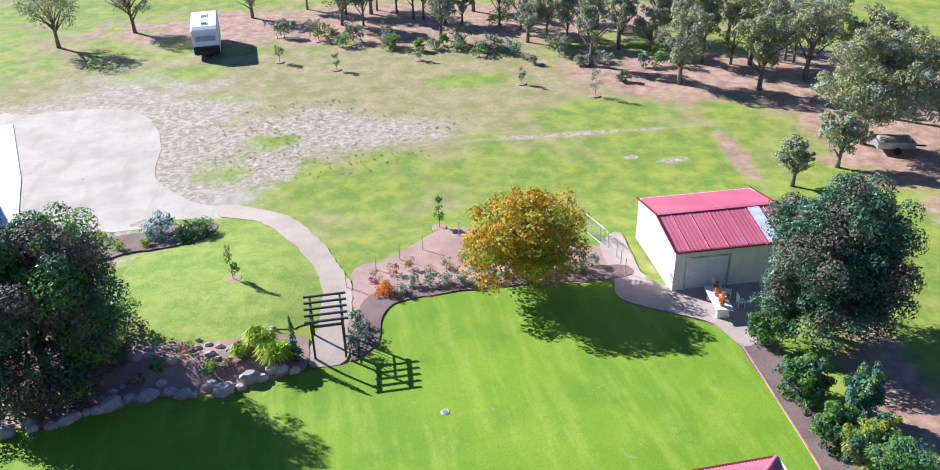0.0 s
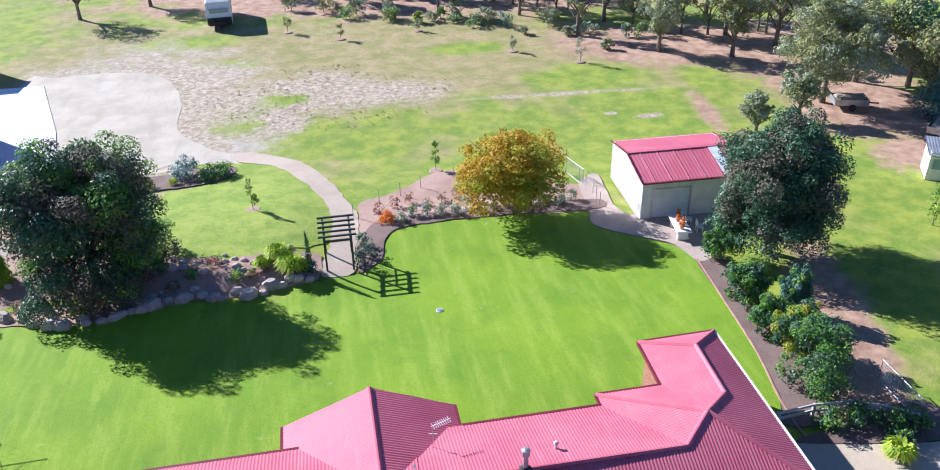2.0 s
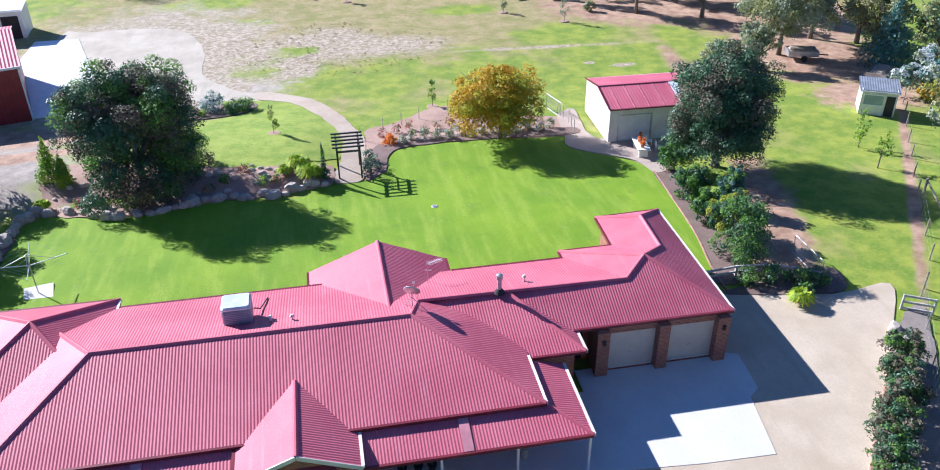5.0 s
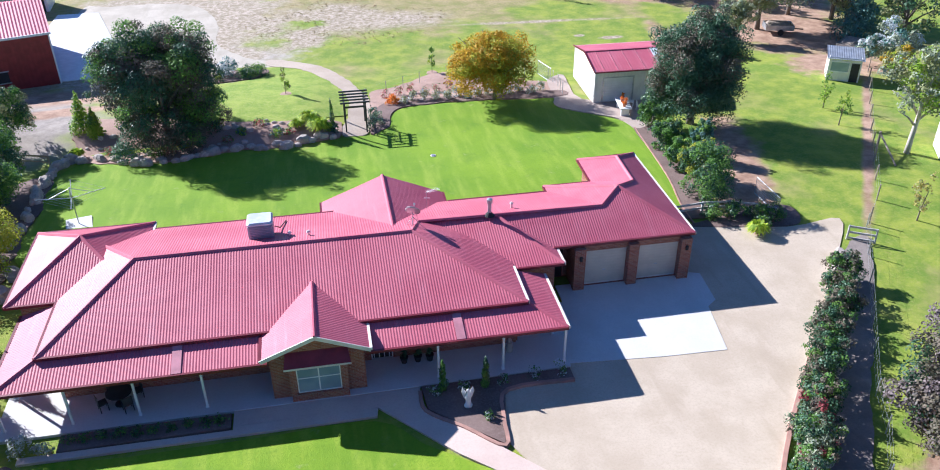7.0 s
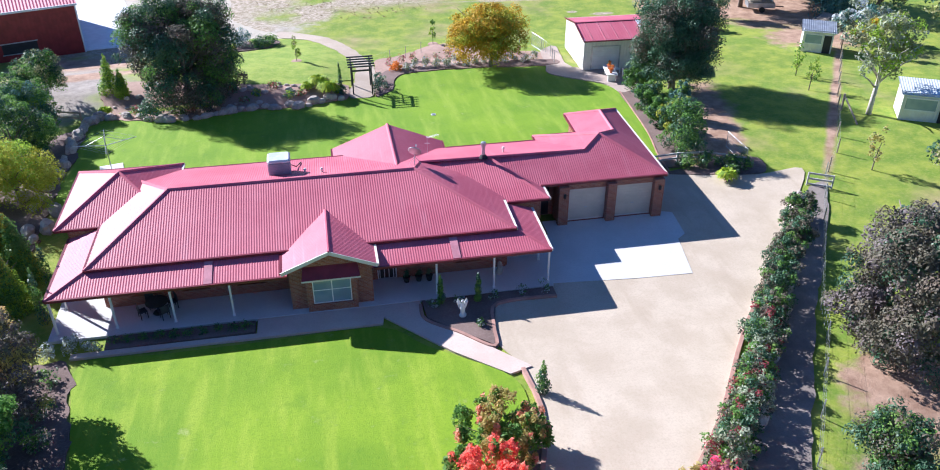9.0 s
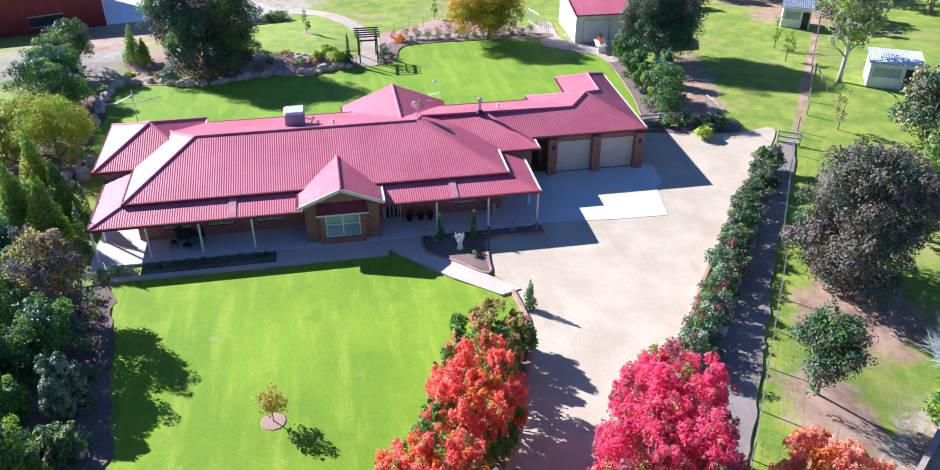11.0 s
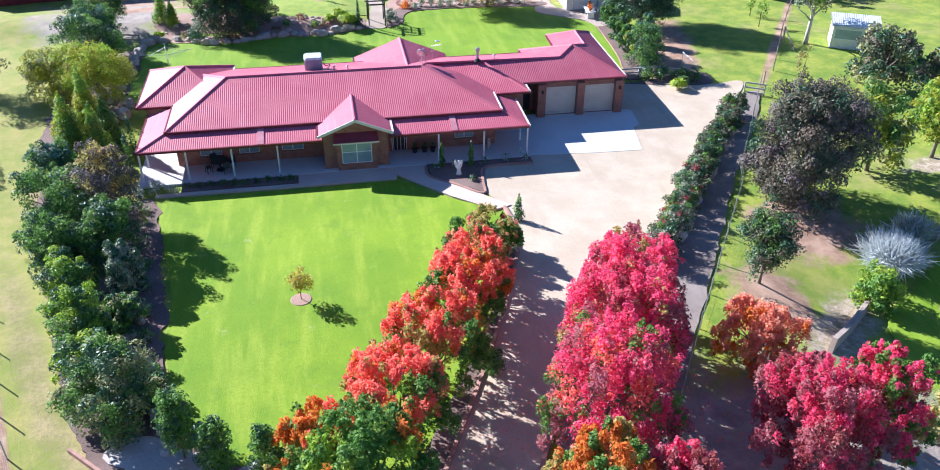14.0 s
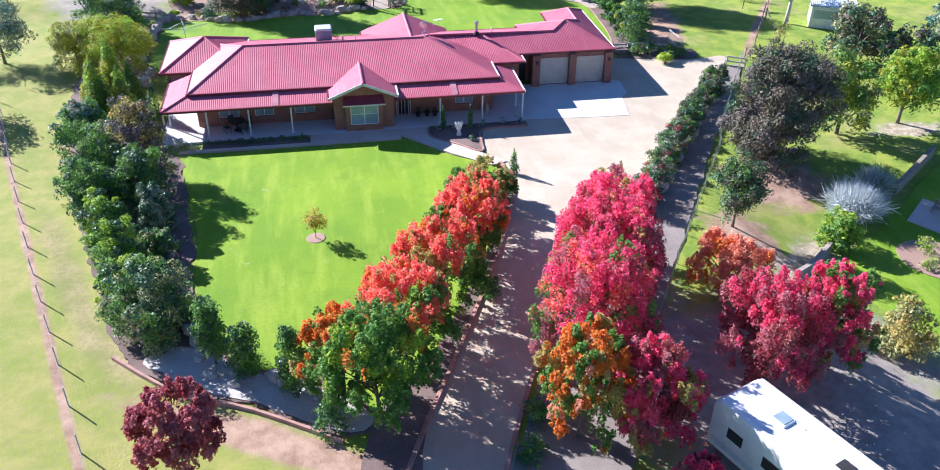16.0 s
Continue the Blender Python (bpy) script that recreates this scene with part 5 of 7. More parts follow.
CORAL, ROSE = ["scarlet", "green", "orange", "tan"], ["crimson", "tan", "plum", "mauve"]
for k, (x, y, h, w, m, t, lb) in enumerate([
    (-14.6, -18.9, 2.2, 4.8, ["salmon", "green", "tan", "tan"], greenish, "mostly green, red-flecked"), (-16.0, -22.8, 3.5, 4.8, ["scarlet", "tan", "scarlet", "green"], redder, "scarlet and orange"),
    (-17.0, -25.8, 4.4, 4.9, CORAL, warm, "scarlet over green"), (-18.9, -29.5, 4.8, 5.5, CORAL, warm, "scarlet over green"),
    (-21.1, -33.2, 4.9, 5.4, CORAL, warm, "coral red over green"), (-24.2, -35.4, 4.4, 4.4, ["orange", "green", "scarlet", "tan"], warm, "orange-red over green"), (-22.7, -37.0, 5.6, 5.8, ["orange", "green", "lime", "green"], verdant, "dense green, orange-tipped"),
    (-9.0, -27.6, 5.8, 6.0, ["crimson", "tan", "crimson", "mauve"], redder, "crimson"), (-10.4, -31.0, 6.4, 6.6, ROSE, redder, "crimson"),
    (-12.4, -35.2, 6.6, 6.6, ["crimson", "green", "scarlet", "mauve"], redder, "crimson and green"), (-11.2, -40.3, 5.0, 4.7, ROSE, redder, "crimson"),
    (-14.2, -39.6, 6.0, 4.6, ["orange", "green", "salmon", "tan"], warm, "dull orange and yellow-green"), (-10.6, -43.9, 2.5, 2.4, ROSE, redder, "crimson"),
    (-4.3, -37.4, 5.8, 5.8, ["crimson", "plum", "mauve", "mauve"], redder, "dusky crimson"), (-1.2, -37.0, 5.5, 4.8, ["crimson", "tan", "mauve", "green"], redder, "crimson"),
    (-3.2, -30.4, 3.0, 5.0, ["salmon", "salmon", "salmon", "orange"], redder, "rusty salmon"), (-2.4, -33.6, 2.8, 3.0, ["mauve", "plum", "plum", "tan"], warm, "dark plum"), (-30.9, -39.2, 4.7, 4.1, ["mauve", "plum", "mauve", "plum"], redder, "plum red"),
]):
    tree("maple", lb + " autumn maple beside the drive", x, y, h, w, m, int(9200 + 520 * w * h), 0.16, 0.24 if x < -14.4 else 0.14, int(190 + 9 * w * h), 0.32, 0.1, 9, shape="spray", turn=t, group="autumn maples", seed=120 + k)
tree("blue_tree", "blue-green rounded tree beyond the boundary fence", -52.5, 1.0, 5.2, 5.6, ["blue", "silver", "green"], 7000, 0.2, 0.06, 24, 0.34, 0.14, 6, seed=148)
tree("blue_tree", "grey-green rounded tree beyond the boundary fence", -51.5, 12.0, 5.6, 6.0, ["greygum", "blue", "olive"], 7000, 0.2, 0.06, 24, 0.34, 0.14, 6, seed=149)
# boundary shrubs on the house's other side
for k, (x, y, h, w, m) in enumerate([(-41.0, 8.6, 4.6, 6.6, ["yellow", "lime", "yellow"]), (-39.2, -12.8, 4.9, 4.8, ["green", "darkgreen", "green"]), (-36.5, -12.2, 5.8, 4.8, ["bronze", "smoke", "tan"]), (-40.9, -6.6, 3.6, 3.8, ["darkgreen", "blue", "green"]), (-38.6, -16.0, 4.0, 4.2, ["green", "darkgreen", "green"]), (-37.4, -19.6, 3.0, 3.5, ["green", "lime", "darkgreen"]), (-36.0, -23.7, 3.4, 3.6, ["green", "lime", "darkgreen"]), (-33.5, -29.6, 4.6, 4.6, ["green", "darkgreen", "olive"]), (-35.0, -26.8, 3.2, 3.2, ["green", "lime", "darkgreen"]), (-34.5, -19.2, 3.0, 2.4, ["darkgreen", "greygum"]), (-34.2, -22.6, 2.0, 2.4, ["green", "darkgreen", "olive"]), (-39.3, -9.2, 3.2, 3.6, ["green", "darkgreen", "olive"]), (-43.0, 15.6, 5.2, 6.0, ["darkgreen", "green"]), (-43.4, 20.2, 5.0, 5.6, ["darkgreen", "blue", "green"]), (-44.6, 9.0, 4.4, 4.6, ["yellow", "olive"]), (-44.0, 27.0, 5.0, 5.0, ["green", "darkgreen", "olive"]), (-32.4, -28.4, 1.8, 2.2, ["darkgreen"]), (-36.0, -16.0, 4.2, 4.0, ["darkgreen", "green"])]):
    tree("boundary_shrub", ("dense " + {"yellow": "yellow-green", "green": "mid-green", "bronze": "bronze", "darkgreen": "dark green"}[m[0]] + " shrub on the boundary bank"), x, y, h, w, m, int(6500 + 420 * w * h), 0.15, 0.0, 24, 0.34, 0.1, 6, group="boundary shrubs", category="shrub", seed=150 + k)
for k, (x, y, h, w) in enumerate([(-40.2, 1.2, 5.4, 3.0), (-40.7, -2.4, 5.2, 3.0), (-38.7, -3.4, 4.8, 2.6), (-41.4, -0.6, 4.4, 2.4), (-38.6, -0.4, 4.0, 2.2)]):
    tree("conifer", "feathery yellow-green upright conifer", x, y, h, w, ["green", "lime", "green", "yellow"], 13000, 0.15, 0.0, 26, shape="cone", trunk=0.1, power=0.7, group="conifers", seed=170 + k)
for k, (x, y, h, w) in enumerate([(-30.2, -32.2, 3.8, 1.75), (-28.7, -33.3, 3.3, 1.6), (-26.5, -34.7, 3.8, 1.4)]):
    tree("columnar_shrub", "upright columnar green shrub", x, y, h, w, ["green", "green", "darkgreen"], 4600, 0.14, 0.0, 30, 0.46, 0.06, 5, group="columnar shrubs", category="shrub", seed=175 + k)
for k, (x, y, h, w) in enumerate([(-15.4, -7.1, 1.7, 0.42), (-13.3, -7.2, 1.7, 0.42), (-11.7, -15.1, 1.7, 0.7), (-36.6, -4.6, 3.0, 0.9), (-36.8, -2.0, 3.0, 0.9), (-19.2, 25.2, 2.4, 0.5)]):
    tree("pencil_pine", "narrow dark pencil pine", x, y, h, w, ["green", "darkgreen"], 900, 0.12, 0.02, 10, shape="cone", trunk=0.04, power=0.5, group="pencil pines", category="conifer", seed=180 + k)
for k, (x, y, h, w, m) in enumerate([(-9.1, 39.5, 2.6, 0.75, ["green", "lime"]), (-22.9, 34.0, 2.6, 0.8, ["olive", "lime"]), (9.8, 62.4, 2.7, 1.2, ["greygum"]), (3.7, 67.5, 1.9, 0.7, ["greygum"]), (-5.4, 77.5, 1.6, 0.8, ["greygum"]), (-14.5, 76.5, 2.0, 0.9, ["olive"]), (-20.5, 80.5, 2.2, 1.0, ["olive"])]):
    tree("sapling", "young staked sapling in a bare soil ring", x, y, h, w * 1.15, m, 620, 0.13, 0.22, 8, 0.42, 0.03, 5, group="saplings", category="sapling", seed=190 + k)
    s = Shape()
    s.rings([[(q * math.cos(a * 0.5236), q * math.sin(a * 0.5236), z) for a in range(12)] for q, z in ((0.56, -0.05), (0.48, 0.04), (0.2, 0.05))])
    solo("soil_ring", s, M["bedsoil"], "bare raised soil ring round a sapling", "soil ring", (x, y, G(x, y) + 0.02), group="soil rings")


tree("sapling", "small golden bushy sapling on the front lawn", -25.2, -21.6, 2.25, 1.35, ["gold", "yellow", "tan"], 1100, 0.13, 0.1, 12, 0.42, 0.03, 5, group="saplings", category="sapling", seed=199, dome=False)
solo("soil_ring", Shape().rings([[(q * math.cos(a * 0.5236), q * math.sin(a * 0.5236), z) for a in range(12)] for q, z in ((0.66, -0.05), (0.55, 0.05), (0.2, 0.06))]), M["bedsoil"], "bare raised soil ring round a sapling", "soil ring", (-25.2, -21.6, G(-25.2, -21.6) + 0.02), group="soil rings")


# ---- rockery wall ----
def boulder(rng, w, d, h):
    s = Shape()
    rings = []
    for k, (z, q) in enumerate(((-0.2, 0.95), (0.25, 1.05), (0.7, 0.92), (1.0, 0.55))):
        rings.append([((w / 2) * q * math.cos(a * 0.8976) * (0.8 + 0.4 * rng.random()), (d / 2) * q * math.sin(a * 0.8976) * (0.8 + 0.4 * rng.random()), z * h) for a in range(7)])
    s.rings(rings)
    return s


stones = thing("rock_wall", "low wall of pale granite boulders edging the lawn", "rock wall")
rng = np.random.default_rng(5)
kinds = [boulder(rng, 1.0, 0.7, 0.5).mesh("boulder", M["rock"]) for _ in range(8)]


def lay(parent, line, step, size, spread=0.15, name="boulder"):
    pts = curve([Vector(p) for p in line], False, 12)
    left = 0.0
    for a, b in zip(pts, pts[1:]):
        left -= (b - a).length
        while left < 0:
            ob = new(name, kinds[int(rng.integers(8))])
            p = b + Vector(rng.normal(size=2)) * spread
            q = size * (0.65 + 0.8 * rng.random())
            ob.parent = parent
            ob.matrix_local = pose(p.x, p.y, G(p.x, p.y) + 0.02, rng.normal() * 8, rng.normal() * 8, math.degrees(math.atan2(b.y - a.y, b.x - a.x)) + rng.normal() * 14) @ Matrix.Diagonal((q * 1.1, q, q, 1))
            left += step * (0.7 + 0.6 * rng.random())


lay(stones, [(-39.4, 14), (-40.0, 19.2), (-39.4, 23.6), (-38.2, 24.6), (-35.3, 23.35), (-32.6, 22.8), (-29.6, 23.25), (-26.5, 23.85), (-23.3, 23.7), (-20.5, 24.0), (-18.8, 24.5)], 0.72, 0.86, 0.2)
lay(stones, [(-39.2, 26.2), (-36, 25.0), (-31, 24.6), (-26, 25.6), (-22.5, 25.9), (-20, 26.0)], 0.7, 0.5, 0.7)
lay(stones, [(-38, 27.6), (-34, 27.0), (-29, 26.8), (-25, 26.2), (-21.5, 26.6)], 0.6, 0.42, 0.8)
bank = thing("rock_wall", "scattered boulders under the boundary shrubs", "rock wall")
lay(bank, [(-34.6, -21), (-33.4, -25), (-31.6, -30.3), (-29.4, -32.6), (-26.8, -34.2), (-24.4, -36.2)], 0.55, 0.7, 0.4)
lay(bank, [(-40.5, 14), (-40.2, 9), (-39.2, 4)], 0.8, 0.9, 0.5)
steep = thing("rock_wall", "row of boulders holding the bank beside the drive", "rock wall")
lay(steep, [(10.2, 0.2), (7.9, -3.8), (3.2, -10.4), (-1.2, -17.2), (-4.4, -21.8)], 0.8, 0.8, 0.2)


# ---- sheds and vehicles ----
def ribbed(s, x0, x1, y, z0, z1, step=0.28, out=-0.018):
    """A clad face along x with shallow pans."""
    n = max(2, int((x1 - x0) / step))
    pts = []
    for k in range(2 * n + 1):
        x = x0 + (x1 - x0) * k / (2 * n)
        pts += [(x, y + (out if k % 2 else 0), z0), (x, y + (out if k % 2 else 0), z1)]
    s.add(pts, [(2 * k, 2 * k + 2, 2 * k + 3, 2 * k + 1) for k in range(2 * n)])


def white_shed():
    r = thing("garden_shed", "cream steel garden shed with a red steel roof", "shed", (3.25, 27.5, -1.0), -1.5)
    w, d, h, top = 7.7, 6.7, 2.95, 3.55
    s = Shape()
    ribbed(s, 0.0, 0.75, 0, 0, h), ribbed(s, 3.45, w, 0, 0, h), ribbed(s, 0.75, 3.45, 0, 2.35, h)
    part("front_wall", s, M["shedwall"], r)
    part("rear_wall", Shape().box(0, w, d - 0.06, d, 0, h), M["shedwall"], r)
    for x in (0.0, w - 0.06):
        part("gable_wall", Shape().add([(x, 0, 0), (x, d, 0), (x, d, h), (x, d / 2, top), (x, 0, h), (x + 0.06, 0, 0), (x + 0.06, d, 0), (x + 0.06, d, h), (x + 0.06, d / 2, top), (x + 0.06, 0, h)], [(4, 3, 2, 1, 0), (5, 6, 7, 8, 9), (0, 5, 9, 4), (1, 2, 7, 6), (2, 3, 8, 7), (3, 4, 9, 8)]), M["shedwall"], r)
    door = Shape()
    n = 20
    door.add([p for k in range(n + 1) for p in ((0.8, 0.05 + 0.02 * (k % 2), 2.3 * k / n), (3.4, 0.05 + 0.02 * (k % 2), 2.3 * k / n))], [(2 * k, 2 * k + 1, 2 * k + 3, 2 * k + 2) for k in range(n)])
    part("roller_door", door, M["white"], r, "closed white roller door")
    part("door_frame", Shape().box(0.7, 0.8, -0.05, 0.08, 0, 2.4).box(3.4, 3.5, -0.05, 0.08, 0, 2.4).box(0.8, 3.4, -0.05, 0.08, 2.3, 2.4), M["steel"], r)
    for y0, z0 in ((-0.12, h - 0.03), (d + 0.12, h - 0.03)):
        s = Shape()
        corrugate(s, [(-0.1, y0, z0), (w + 0.1, y0, z0), (w + 0.1, d / 2, top + 0.03), (-0.1, d / 2, top + 0.03)], 0, 0.25, 0.006)
        part("roof_sheet", s, M["roof"], r)
    for k in range(6):
        x = 0.8 + 1.2 * k
        part("roof_rib", Shape().bar((x, -0.1, h + 0.01), (x, d / 2 - 0.1, top + 0.03), 0.025, 0.03), M["weathered"] if k < 5 else M["bluegrey"], r, "lapped sheet edge")
    part("skylight_sheet", Shape().bar((6.15, -0.1, h + 0.02), (6.15, d / 2 - 0.1, top + 0.04), 0.75, 0.03), M["bluegrey"], r, "pale blue translucent sheet")
    part("ridge_cap", Shape().bar((-0.12, d / 2, top + 0.05), (w + 0.12, d / 2, top + 0.05), 0.3, 0.06), M["roof"], r)
    part("gutter", Shape().bar((-0.1, -0.16, h - 0.05), (w + 0.1, -0.16, h - 0.05), 0.12, 0.1), M["gutter"], r)
    for x in (-0.11, w + 0.06):
        for ya in (-0.12, d + 0.12):
            part("barge_cap", Shape().bar((x, ya, h + 0.0), (x, d / 2, top + 0.05), 0.08, 0.1), M["gutter"], r)


def red_shed():
    r = thing("farm_shed", "big dark red steel shed with white trim", "shed", (-59.4, 39.8, -2.0), 17)
    w, d, h = 16.0, 12.5, 5.0
    s = Shape()
    ribbed(s, 0, w, 0, 0, h, 0.4)
    part("front_wall", s, M["redwall"], r)
    part("end_wall", Shape().box(w - 0.08, w, 0, d, 0, h), M["redwall"], r)
    part("end_wall", Shape().box(0, 0.08, 0, d, 0, h), M["redwall"], r)
    part("rear_wall", Shape().box(0.08, w - 0.08, d - 0.08, d, 0, h), M["redwall"], r)
    for y0 in (-0.15, d + 0.15):
        s = Shape()
        corrugate(s, [(-0.2, y0, h), (w + 0.2, y0, h), (w + 0.2, d / 2, h + 1.5), (-0.2, d / 2, h + 1.5)], 0, 0.3, 0.02)
        part("roof_sheet", s, M["roof"], r)
    part("white_fascia", Shape().bar((-0.2, -0.2, h - 0.05), (w + 0.2, -0.2, h - 0.05), 0.1, 0.2), M["white"], r, "white gutter along the eave")
    part("corner_trim", Shape().box(w - 0.1, w + 0.04, -0.06, 0.1, 0, h), M["white"], r)
    win = part("shed_window", Shape().box(8.6, 11.8, -0.05, 0.02, 0.9, 1.9), M["dark"], r, "long dark window slot")
    part("window_trim", Shape().box(8.5, 11.9, -0.07, -0.03, 1.9, 2.0).box(8.5, 11.9, -0.07, -0.03, 0.8, 0.9), M["steel"], win)
    part("gable_end", Shape().add([(w - 0.04, 0, h), (w - 0.04, d, h), (w - 0.04, d / 2, h + 1.48), (w - 0.1, 0, h), (w - 0.1, d, h), (w - 0.1, d / 2, h + 1.48)], [(0, 1, 2), (5, 4, 3), (0, 3, 4, 1), (1, 4, 5, 2), (2, 5, 3, 0)]), M["redwall"], r)


def van_body(s, w, l, h, z0, nose=0.5):
    """A caravan body, long along y, with a sloped nose at -y and rounded roof edges."""
    prof = [(-l / 2 + 0.1, z0), (-l / 2, z0 + 0.9), (-l / 2 + nose, h - 0.25), (-l / 2 + nose + 0.5, h), (l / 2 - 0.3, h), (l / 2, h - 0.3), (l / 2, z0)]
    ring = lambda x, k: [(x, y * (1 - 0.01 * k), z0 + (z - z0) * (1 - 0.035 * k)) for y, z in prof]
    s.rings([ring(-w / 2, 1), ring(-w / 2 + 0.12, 0), ring(w / 2 - 0.12, 0), ring(w / 2, 1)])


def caravan(name, label, at, turn, w, l, h):
    r = thing(name, label, "caravan", at, turn)
    s = Shape()
    van_body(s, w, l, h, 0.55)
    b = part("body", s, M["white"], r)
    for x in (-w / 2 + 0.1, w / 2 - 0.1):
        for y in (-0.5, 0.4):
            t = part("wheel", Shape().tube([(x - 0.1, y, 0.34), (x + 0.1, y, 0.34)], 0.34, 14), M["rubber"], r)
            part("rim", Shape().tube([(x - 0.11, y, 0.34), (x + 0.11, y, 0.34)], 0.18, 10), M["steel"], t)
    part("chassis", Shape().box(-w / 2 + 0.2, w / 2 - 0.2, -l / 2 + 0.2, l / 2 - 0.2, 0.4, 0.6), M["dark"], r)
    part("drawbar", Shape().bar((-0.7, -l / 2 + 0.3, 0.5), (0, -l / 2 - 1.3, 0.5), 0.09, 0.12).bar((0.7, -l / 2 + 0.3, 0.5), (0, -l / 2 - 1.3, 0.5), 0.09, 0.12), M["dark"], r)
    part("gas_locker", Shape().box(-0.8, 0.8, -l / 2 - 0.45, -l / 2 + 0.05, 0.6, 1.1, b=0.05), M["dark"], r)
    for k, (y, z) in enumerate(((-l / 4, h), (l / 6, h))):
        hatch = part("roof_hatch", Shape().box(-0.38, 0.38, y - 0.38, y + 0.38, z - 0.01, z + 0.09, b=0.03), M["white"], b)
        part("hatch_lid", Shape().box(-0.29, 0.29, y - 0.29, y + 0.29, z + 0.09, z + 0.115), M["glass"] if k else M["dark"], hatch, "tinted lid")
    part("roof_aerial", Shape().tube([(0.3, l * 0.05, h + 0.03), (0.35, l * 0.3, h + 0.06)], 0.03), M["white"], b)
    for y, q in ((-l / 3.2, 0.35), (0.1, 0.7), (l / 3.2, 0.4)):
        for x in (-w / 2 - 0.012, w / 2 + 0.002):
            part("side_window", Shape().box(x, x + 0.01, y - q, y + q, 1.55, 2.1), M["dark"], b)
    part("stripe", Shape().box(-w / 2 - 0.008, -w / 2 + 0.005, -l / 2 + 0.4, l / 2 - 0.2, 0.75, 1.05), M["bluegrey"], b, "grey lower stripe")
    return r


white_shed(), red_shed()
caravan("caravan", "white caravan with roof hatches parked under maples", (-6.4, -43.95, 0.5), 22, 2.6, 7.2, 3.1)
far = caravan("caravan", "white touring caravan with a dark lower front parked in the paddock", (-28.6, 87.4, -2.42), 4, 2.9, 7.5, 3.4)
part("front_shield", Shape().box(-1.4, 1.4, -3.86, -3.77, 0.6, 1.45), M["dark"], far, "dark stone shield")
part("front_glass", Shape().box(-1.1, 1.1, -3.62, -3.55, 1.95, 2.45), M["glass"], far)


def hut(name, label, at, turn, w, d, h, wallm, roofm):
    r = thing(name, label, "shed", at, turn)
    s = Shape()
    ribbed(s, 0, w, 0, 0, h, 0.25)
    part("front_wall", s, M[wallm], r)
    for q in ((0, w, d - 0.05, d), (0, 0.05, 0, d - 0.05), (w - 0.05, w, 0, d - 0.05)):
        part("side_wall", Shape().box(*q, 0, h), M[wallm], r)
    s = Shape()
    corrugate(s, [(-0.2, -0.2, h - 0.1), (w + 0.2, -0.2, h - 0.1), (w + 0.2, d + 0.2, h + 0.25), (-0.2, d + 0.2, h + 0.25)], 0, 0.2, 0.012)
    part("roof_sheet", s, M[roofm], r)
    win = part("window", Shape().box(0.25, w * 0.62, -0.06, 0.0, h * 0.42, h * 0.8), M["glass"], r)
    for z in (0.8, 0.37):
        part("window_rail", Shape().box(0.2, w * 0.62 + 0.05, -0.08, -0.02, h * z, h * (z + 0.05)), M["white"], win)
    part("doorway", Shape().box(w * 0.7, w * 0.95, -0.05, -0.02, 0, h * 0.8), M["dark"], r)
    return r


hut("garden_hut", "small white hut with a pale blue roof", (25.9, 28.8, -1.0), -28, 2.8, 2.3, 2.2, "shedwall", "steel")
hut("garden_hut", "pale steel hut beside the gum tree", (24.2, 10.6, -0.05), -26, 4.0, 2.6, 2.3, "shedwall", "bluegrey")
hut("garden_hut", "white farm hut half behind the red shed", (-58.0, 69.5, -2.35), 4, 7.2, 4.0, 3.2, "white", "white")


def trailer(x, y, turn):
    r = thing("box_trailer", "grey loaded box trailer under the gums", "trailer", (x, y, G(x, y)), turn)
    part("tray", Shape().box(-1.5, 1.5, -0.9, 0.9, 0.5, 0.6).box(-1.5, 1.5, -0.9, -0.85, 0.6, 1.05).box(-1.5, 1.5, 0.85, 0.9, 0.6, 1.05).box(-1.5, -1.45, -0.85, 0.85, 0.6, 1.05).box(1.45, 1.5, -0.85, 0.85, 0.6, 1.05), M["steel"], r)
    part("load", Shape().box(-1.3, 1.2, -0.75, 0.75, 0.6, 1.2, b=0.2), M["timber"], r)
    for yy in (-0.95, 0.95):
        part("wheel", Shape().tube([(0.1, yy - 0.09, 0.32), (0.1, yy + 0.09, 0.32)], 0.32, 12), M["rubber"], r)
    part("drawbar", Shape().bar((1.5, 0, 0.5), (2.7, 0, 0.45), 0.1, 0.1), M["dark"], r)


trailer(29.6, 44.6, -15), trailer(33.0, 36.5, 40)


